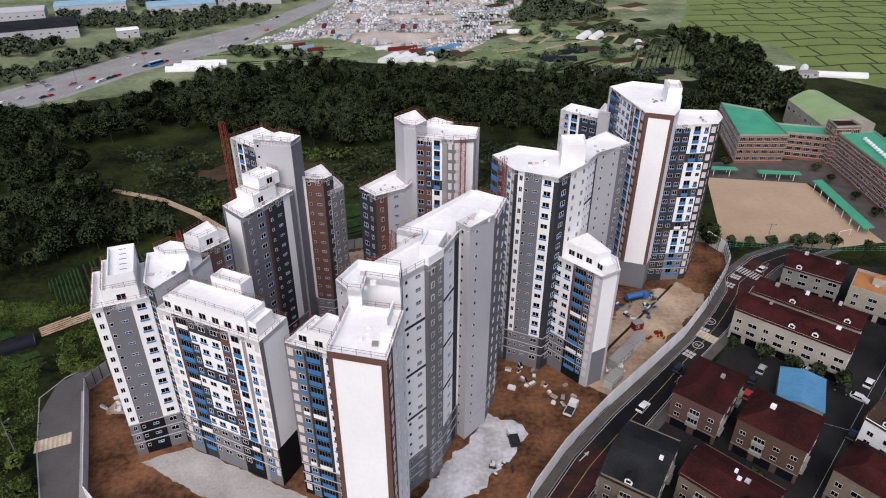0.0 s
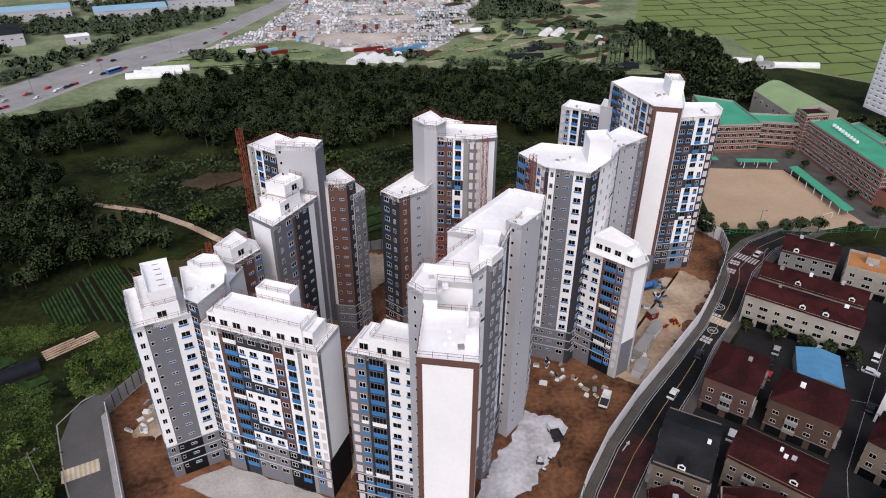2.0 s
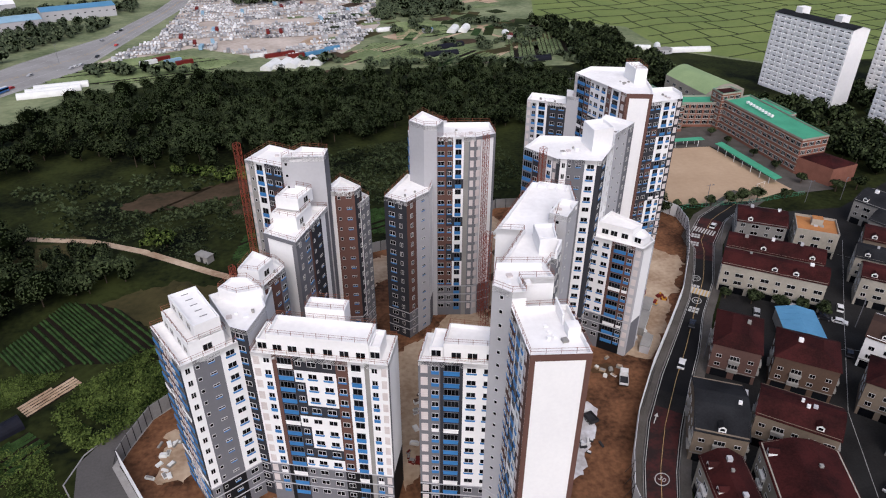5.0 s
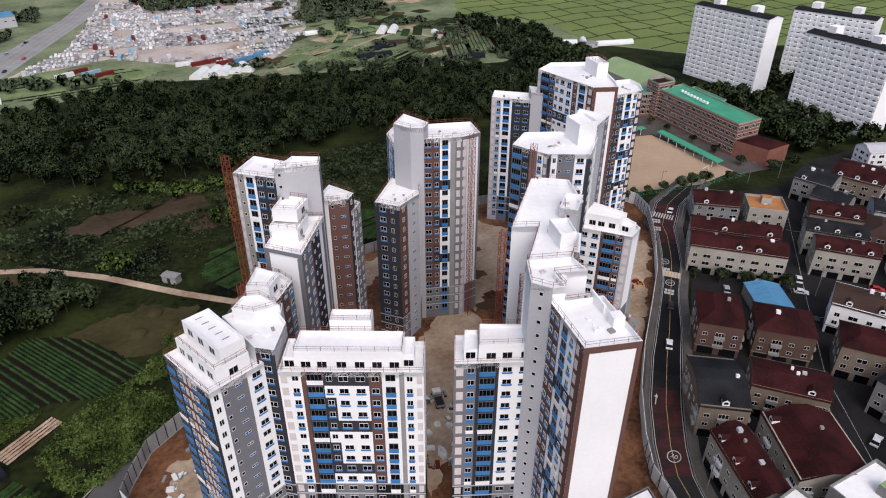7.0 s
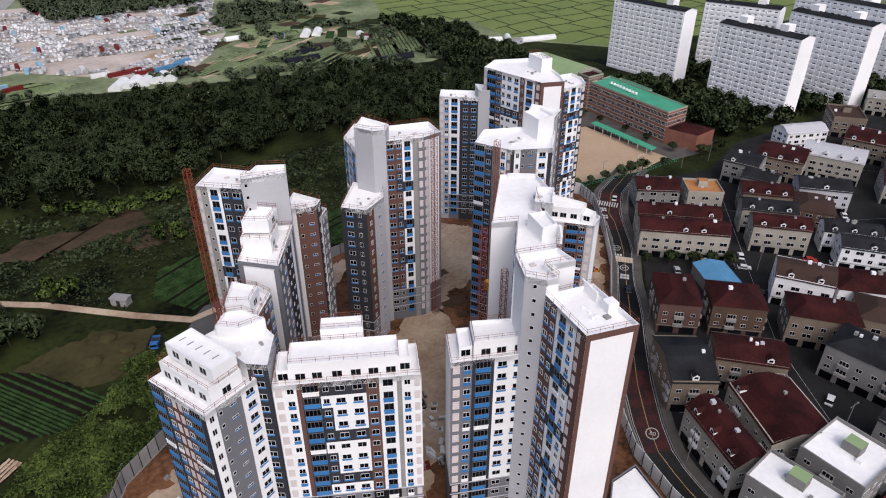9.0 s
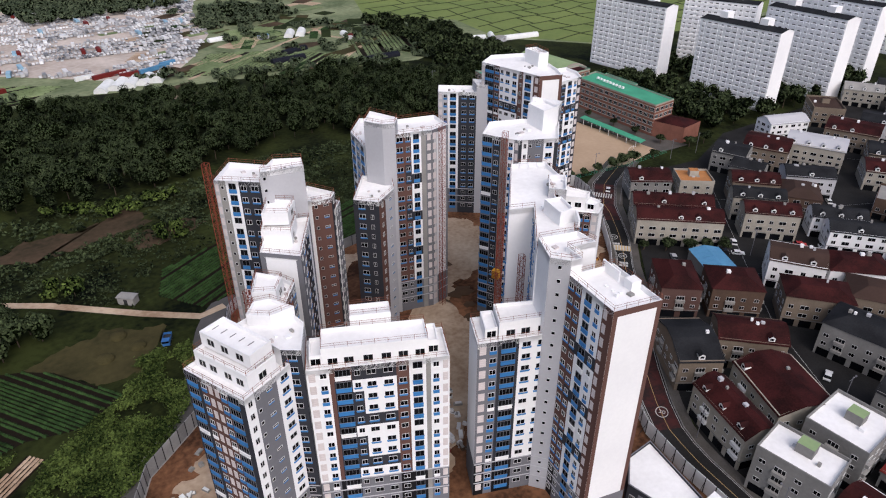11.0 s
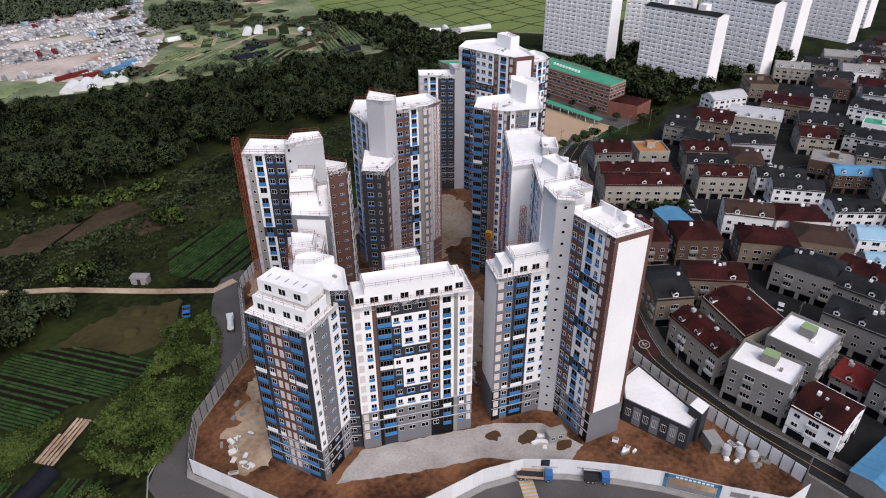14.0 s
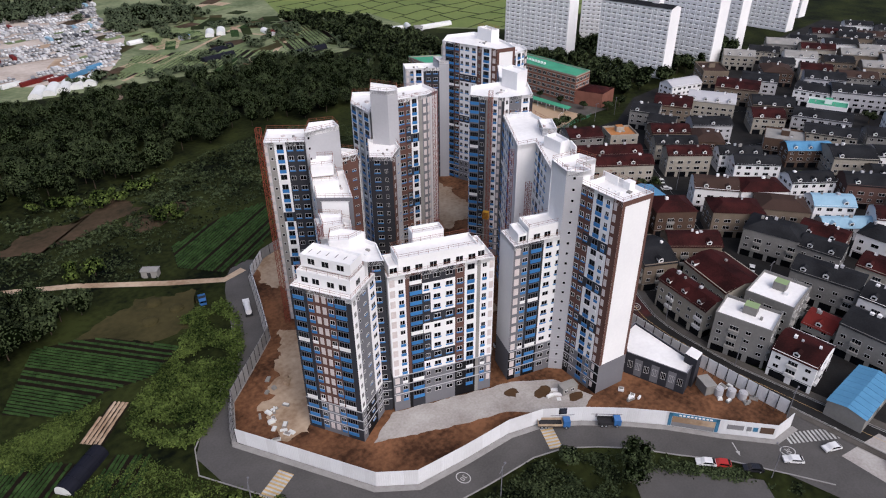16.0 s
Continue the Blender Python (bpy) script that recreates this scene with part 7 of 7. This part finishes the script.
# ---- poles ----
def pole(x, y, h=9.0, arm=1.6, ang=0.0, label="thin grey street pole with a short arm"):
    th = thing("street_pole", (x, y, 0), label, "street pole", "street poles")
    g = Geo()
    g.bar((x, y, 0), (x, y, h), 0.11, "G", 6)
    part("shaft", g.mesh("shaft"), th)
    g = Geo()
    c, s = math.cos(radians(ang)), math.sin(radians(ang))
    g.bar((x - c * arm, y - s * arm, h - 0.6), (x + c * arm, y + s * arm, h - 0.6), 0.07, "G", 4)
    g.box(x + c * arm - 0.2, x + c * arm + 0.2, y + s * arm - 0.2, y + s * arm + 0.2, h - 0.7, h - 0.4, "G")
    part("arm", g.mesh("arm"), th)


for x, y, a in ((19.6, 56, 90), (24.5, 80, 45), (37, 99, 45), (59, 124, 45), (86, 155, 45), (104, 178, 40), (9.2, 38, 0), (-12, 33, 60), (-101, 108, 60), (-60, 73, 20), (124, 190, 20), (118, 206, 0), (160, 198, 0), (176, 196, 30), (64, 66, 0), (112, 124, 45), (168, 336, 0), (126, 350, 0), (-225, 395, 60), (-262, 330, 60), (-210, 460, 60), (-180, 520, 60)):
    pole(x, y, 10 if y < 300 else 13, 1.6, a)


# ---- trees and plants ----
def leaf_cloud(cx, cy, cz, rx, rz, n, size, rg, blobs=6):
    """Corners of n small leaf clumps on the skins of a few blobs that make up one crown."""
    b = rg.normal(0, 1, (blobs, 3))
    b /= np.linalg.norm(b, axis=1)[:, None]
    b *= rg.uniform(0.25, 0.62, (blobs, 1))
    b[:, 2] = b[:, 2] * 0.8 + 0.05
    rad = rg.uniform(0.38, 0.58, blobs)
    k = rg.integers(0, blobs, n)
    d = rg.normal(0, 1, (n, 3))
    d[:, 2] = np.abs(d[:, 2]) * 0.9 - 0.25
    d /= np.linalg.norm(d, axis=1)[:, None]
    p = b[k] + d * (rad[k] * rg.uniform(0.8, 1.08, n))[:, None]
    p = p * (rx, rx, rz) + (cx, cy, cz)
    nrm = d + rg.normal(0, 0.3, (n, 3))
    nrm /= np.linalg.norm(nrm, axis=1)[:, None]
    a = np.cross(nrm, rg.normal(0, 1, (n, 3)))
    a /= np.linalg.norm(a, axis=1)[:, None] + 1e-9
    c = np.cross(nrm, a)
    s = (size * rg.uniform(0.6, 1.25, n))[:, None]
    q = np.stack((p - a * s * 0.9, p - c * s * 0.55, p + a * s, p + c * s * 0.6), 1)
    return q.reshape(-1, 3), (b * (rx, rx, rz) + (cx, cy, cz), rad * min(rx, rz) * 0.86)


_ICO = bmesh.new()
bmesh.ops.create_icosphere(_ICO, subdivisions=1, radius=1.0)
_IV = np.array([v.co for v in _ICO.verts])
_IF = np.array([[v.index for v in f.verts] for f in _ICO.faces])
_ICO.free()


def foliage_mesh(name, quads, cores, key):
    """One mesh of leaf quads and near-black cores painting the shade behind them."""
    q = np.concatenate(quads)
    n = len(q)
    verts, tris = [q], []
    base = n
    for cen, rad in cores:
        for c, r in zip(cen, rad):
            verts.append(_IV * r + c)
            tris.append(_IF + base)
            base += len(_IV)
    v = np.concatenate(verts)
    me = bpy.data.meshes.new(name)
    nt = sum(len(t) for t in tris)
    nq = n // 4
    me.vertices.add(len(v))
    me.vertices.foreach_set("co", v.astype(np.float32).ravel())
    loops = np.concatenate([np.arange(n)] + [t.ravel() for t in tris]) if tris else np.arange(n)
    me.loops.add(len(loops))
    me.loops.foreach_set("vertex_index", loops.astype(np.int32))
    me.polygons.add(nq + nt)
    start = np.concatenate((np.arange(nq) * 4, n + np.arange(nt) * 3))
    me.polygons.foreach_set("loop_start", start.astype(np.int32))
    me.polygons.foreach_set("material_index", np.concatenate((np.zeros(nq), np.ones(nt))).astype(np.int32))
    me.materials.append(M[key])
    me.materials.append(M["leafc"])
    me.update(calc_edges=True)
    return me


def trunk_geo(g, x, y, h, r):
    g.bar((x, y, 0), (x, y, h * 0.55), r, "bark", 5)
    for a in (0.4, 2.6, 4.6):
        g.bar((x, y, h * 0.35), (x + math.cos(a) * h * 0.2, y + math.sin(a) * h * 0.2, h * 0.66), r * 0.5, "bark", 4)


def wood(name, polys, spacing, hr, n, size, key, seed, label, cat="woods"):
    rg = np.random.default_rng(seed)
    quads, cores, g = [], [], Geo()
    for poly in polys:
        xs, ys = [p[0] for p in poly], [p[1] for p in poly]
        area = abs(sum(poly[i - 1][0] * poly[i][1] - poly[i][0] * poly[i - 1][1] for i in range(len(poly)))) / 2
        got, tries = [], 0
        while tries < area / spacing ** 2 * 14:
            tries += 1
            px, py = rg.uniform(min(xs), max(xs)), rg.uniform(min(ys), max(ys))
            rx = spacing * rg.choice((0.42, 0.55, 0.7, 0.85, 1.0), p=(0.2, 0.3, 0.25, 0.17, 0.08))
            if not inside(px, py, poly) or any((px - x) ** 2 + (py - y) ** 2 < (0.74 * (rx + r)) ** 2 for x, y, r in got):
                continue
            got.append((px, py, rx))
            h = rg.uniform(*hr) * (0.72 + 0.42 * rx / spacing)
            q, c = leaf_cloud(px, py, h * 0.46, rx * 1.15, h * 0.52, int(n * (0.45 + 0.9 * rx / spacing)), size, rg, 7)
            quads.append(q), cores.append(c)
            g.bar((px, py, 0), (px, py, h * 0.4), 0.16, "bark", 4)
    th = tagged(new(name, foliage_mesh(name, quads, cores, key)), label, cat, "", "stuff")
    tagged(new("trunks", g.mesh("trunks")), "dark trunks under the woods", "trunks", "", "stuff")
    return th


W1 = [(-240, 332), (-228, 300), (-170, 302), (-141, 330), (-110, 312), (-84, 298), (-54, 298), (-28, 310), (0, 318), (30, 326), (60, 312), (100, 312), (124, 300), (134, 325), (160, 330), (152, 366), (128, 396), (98, 416), (46, 416), (10, 420), (-68, 434), (-118, 424), (-152, 400), (-160, 368), (-196, 340)]
W2 = [(-248, 344), (-200, 300), (-176, 285), (-150, 262), (-132, 236), (-104, 224), (-116, 206), (-134, 196), (-146, 182), (-168, 176), (-230, 190), (-310, 280)]
W3 = [(156, 395), (170, 430), (184, 500), (182, 545), (200, 552), (222, 510), (230, 480), (216, 440), (226, 420), (218, 400), (216, 360), (206, 352), (180, 352), (164, 370)]
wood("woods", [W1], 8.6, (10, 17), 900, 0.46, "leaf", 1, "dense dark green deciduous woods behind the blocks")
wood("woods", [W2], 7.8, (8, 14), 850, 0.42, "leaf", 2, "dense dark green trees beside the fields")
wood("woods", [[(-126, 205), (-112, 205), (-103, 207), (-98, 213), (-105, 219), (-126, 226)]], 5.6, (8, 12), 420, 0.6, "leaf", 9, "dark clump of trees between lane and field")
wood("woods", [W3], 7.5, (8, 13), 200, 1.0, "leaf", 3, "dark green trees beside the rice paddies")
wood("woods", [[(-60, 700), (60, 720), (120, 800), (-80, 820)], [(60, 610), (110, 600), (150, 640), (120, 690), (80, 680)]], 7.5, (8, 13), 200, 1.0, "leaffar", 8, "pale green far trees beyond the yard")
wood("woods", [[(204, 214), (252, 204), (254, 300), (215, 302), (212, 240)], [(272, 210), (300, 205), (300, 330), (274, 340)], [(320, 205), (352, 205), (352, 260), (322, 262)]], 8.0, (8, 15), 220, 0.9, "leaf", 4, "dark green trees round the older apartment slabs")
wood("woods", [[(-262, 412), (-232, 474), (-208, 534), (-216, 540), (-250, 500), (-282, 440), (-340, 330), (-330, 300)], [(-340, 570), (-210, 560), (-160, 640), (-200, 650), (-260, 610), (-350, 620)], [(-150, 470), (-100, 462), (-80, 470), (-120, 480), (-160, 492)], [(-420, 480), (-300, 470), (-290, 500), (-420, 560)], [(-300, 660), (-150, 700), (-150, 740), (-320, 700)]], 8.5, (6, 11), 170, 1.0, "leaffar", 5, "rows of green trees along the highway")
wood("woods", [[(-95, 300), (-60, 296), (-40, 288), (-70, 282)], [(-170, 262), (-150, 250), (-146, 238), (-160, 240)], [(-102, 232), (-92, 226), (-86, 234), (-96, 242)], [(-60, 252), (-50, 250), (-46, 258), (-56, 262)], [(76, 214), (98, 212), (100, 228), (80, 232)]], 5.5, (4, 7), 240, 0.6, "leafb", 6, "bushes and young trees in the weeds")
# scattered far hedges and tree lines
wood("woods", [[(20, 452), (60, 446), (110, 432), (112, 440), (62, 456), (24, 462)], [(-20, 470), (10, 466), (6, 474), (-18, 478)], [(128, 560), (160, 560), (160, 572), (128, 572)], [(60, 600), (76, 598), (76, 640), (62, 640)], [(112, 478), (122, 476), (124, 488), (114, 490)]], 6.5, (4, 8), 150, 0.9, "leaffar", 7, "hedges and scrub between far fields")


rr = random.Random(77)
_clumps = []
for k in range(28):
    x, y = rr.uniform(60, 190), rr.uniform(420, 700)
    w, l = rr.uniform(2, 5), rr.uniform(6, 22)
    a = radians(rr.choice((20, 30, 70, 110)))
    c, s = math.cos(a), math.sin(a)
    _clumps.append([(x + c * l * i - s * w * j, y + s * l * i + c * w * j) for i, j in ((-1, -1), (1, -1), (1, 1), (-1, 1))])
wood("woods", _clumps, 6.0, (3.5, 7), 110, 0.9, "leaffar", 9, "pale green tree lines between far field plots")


def tree(x, y, h, r, seed, key="leaf", label="dark green broadleaf tree with an uneven crown", n=700, size=0.42):
    rg = np.random.default_rng(seed)
    th = thing("tree", (x, y, 0), label, "tree", "single trees")
    g = Geo()
    trunk_geo(g, x, y, h, 0.14 + h * 0.012)
    part("trunk", g.mesh("trunk"), th)
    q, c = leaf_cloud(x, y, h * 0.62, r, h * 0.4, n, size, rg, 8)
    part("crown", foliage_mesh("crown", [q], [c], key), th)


TREES = ((-31.5, 57.0, 8, 4.6, "leaf"), (-36, 55, 7, 4.2, "leaf"), (-97, 103, 5, 2.6, "leafb"), (-104, 112, 5.5, 3.0, "leafb"), (-110, 118, 5, 2.8, "leafb"), (-92, 96, 5, 2.8, "leafb"), (-104, 100, 5, 2.8, "leafb"),
         (96, 205, 7, 4.4, "leaf"), (99, 212, 7, 4.2, "leaf"), (120, 205.5, 5, 2.8, "leaf"), (128, 205, 6, 3.4, "leaf"), (134, 204.5, 7, 4.0, "leaf"), (141, 204, 7, 4.0, "leaf"), (112, 207, 4, 2.2, "leaf"), (106, 208.5, 4, 2.0, "leaf"), (154, 203, 5, 2.6, "leaf"),
         (180, 203, 6, 3.4, "leaf"), (190, 202, 7, 3.8, "leaf"), (172, 214, 5, 2.8, "leaf"), (172, 230, 4.5, 2.4, "leaf"), (172, 245, 4.5, 2.4, "leaf"), (170, 262, 4.5, 2.4, "leaf"), (170, 275, 5, 2.6, "leaf"), (124, 292, 8, 4.0, "leaf"), (130, 278, 6, 3.0, "leaf"),
         (94, 160, 5, 2.8, "leaf"), (90, 143, 5.5, 2.8, "leaf"), (96, 138, 5.5, 2.8, "leaf"), (101, 134.5, 5.5, 2.8, "leaf"), (106, 131, 5.5, 2.8, "leaf"), (112, 162, 4, 2.2, "leaf"), (84, 148, 4, 2.2, "leaf"), (52, 106, 4, 2.0, "leaf"), (70, 100, 4, 2.0, "leaf"), (114, 112, 4.5, 2.4, "leafb"), (122, 116, 4, 2.2, "leafb"), (232, 96, 6, 3.4, "leaf"), (205, 80, 7, 4.0, "leaf"), (160, 90, 5, 2.6, "leaf"), (258, 92, 7, 4, "leaf"), (56, 48, 4, 2, "leaf"), (38, 48, 3.6, 1.8, "leaf"), (-42, 68, 5, 3, "leaf"))
for k, (x, y, h, r, key) in enumerate(TREES):
    tree(x, y, h, r, 100 + k, key, "bright green young tree at the roadside" if key == "leafb" else "dark green broadleaf tree with an uneven crown")


def scrub(name, polys, count, size, h, key, seed, label, cat="shrubs"):
    """Low leafy growth spread over outlines, thicker in places."""
    rg = np.random.default_rng(seed)
    pts = []
    for poly in polys:
        xs, ys = [p[0] for p in poly], [p[1] for p in poly]
        k = 0
        while k < count:
            x, y = rg.uniform(min(xs), max(xs)), rg.uniform(min(ys), max(ys))
            k += 1
            if inside(x, y, poly) and not inside(x, y, BARE) and noise.noise(Vector((x * 0.13, y * 0.13, seed))) > -0.22:
                pts.append((x, y, abs(noise.noise(Vector((x * 0.3, y * 0.3, 3.0)))) * h))
    p = np.array(pts)
    n = len(p)
    p = p[rg.integers(0, n, n * 5)] + rg.normal(0, 1, (n * 5, 3)) * (0.55, 0.55, 0.18) + (0, 0, 0.2)
    n = len(p)
    nrm = np.array((0, 0, 1.0)) + rg.normal(0, 0.6, (n, 3))
    nrm /= np.linalg.norm(nrm, axis=1)[:, None]
    a = np.cross(nrm, rg.normal(0, 1, (n, 3)))
    a /= np.linalg.norm(a, axis=1)[:, None]
    c = np.cross(nrm, a)
    s = (size * rg.uniform(0.5, 1.2, n))[:, None]
    q = np.stack((p - a * s, p - c * s * 0.7, p + a * s, p + c * s * 0.7), 1).reshape(-1, 3)
    tagged(new(name, foliage_mesh(name, [q], [], key)), label, cat, "", "stuff")


scrub("shrub_growth", [[(-66, 188), (-70, 188), (-80, 187), (-87, 173), (-98, 166), (-106, 160), (-112, 149), (-104, 136), (-97, 137), (-85, 146.5), (-74, 160), (-67.5, 175)]], 13000, 0.36, 2.4, "leafb", 11, "rank bright green weeds beside the lane")
scrub("shrub_growth", [[(-160, 140), (-128, 142), (-112, 140), (-106, 126), (-112, 110), (-160, 110)], [(-134, 152), (-123, 157), (-112, 166), (-122, 168), (-140, 168)]], 5200, 0.27, 1.2, "leafb", 12, "leafy green growth between the plots")
scrub("shrub_growth", [[(-104, 124), (-96, 106), (-86, 89), (-76, 78), (-90, 70), (-125, 90), (-120, 120)]], 4200, 0.27, 1.0, "leafb", 13, "bright green grass and weeds at the roadside")
scrub("shrub_growth", [[(-72, 76), (-60, 74), (-47, 73), (-39, 69.5), (-34, 63.5), (-36, 58), (-46, 52), (-70, 56)]], 3600, 0.34, 2.2, "leaf", 14, "dark green clipped shrubs beside the lane")
scrub("shrub_growth", [[(-34, 64), (-27, 56), (-21, 47.5), (-14, 37.5), (-9.6, 27), (-12, 26), (-17, 36), (-24, 45.5), (-31, 54.5), (-36, 60)]], 4200, 0.32, 1.4, "leaf", 17, "low dark green hedge beside the lane")
scrub("shrub_growth", [[(-150, 250), (-70, 290), (0, 310), (60, 305), (60, 240), (-20, 244), (-66, 234), (-76, 214), (-116, 246)]], 9000, 0.45, 1.6, "leaf", 15, "weeds and bushes over the rough ground")
scrub("shrub_growth", [[(-160, 300), (-120, 300), (-70, 300), (60, 306), (-10, 260), (-100, 250), (-130, 256)]], 3600, 0.7, 2.6, "leaf", 16, "darker bushes over the rough ground")
sheet("car_park", [(-32, 58), (-14, 34), (-24, 22), (-44, 44)], 0.03, "lane", "grey gravel car park with a few cars", "car park")
sheet("car_park", [(6, 24), (20, 20), (18, 4), (4, 8)], 0.036, "slab", "small concrete car park by the junction", "car park")
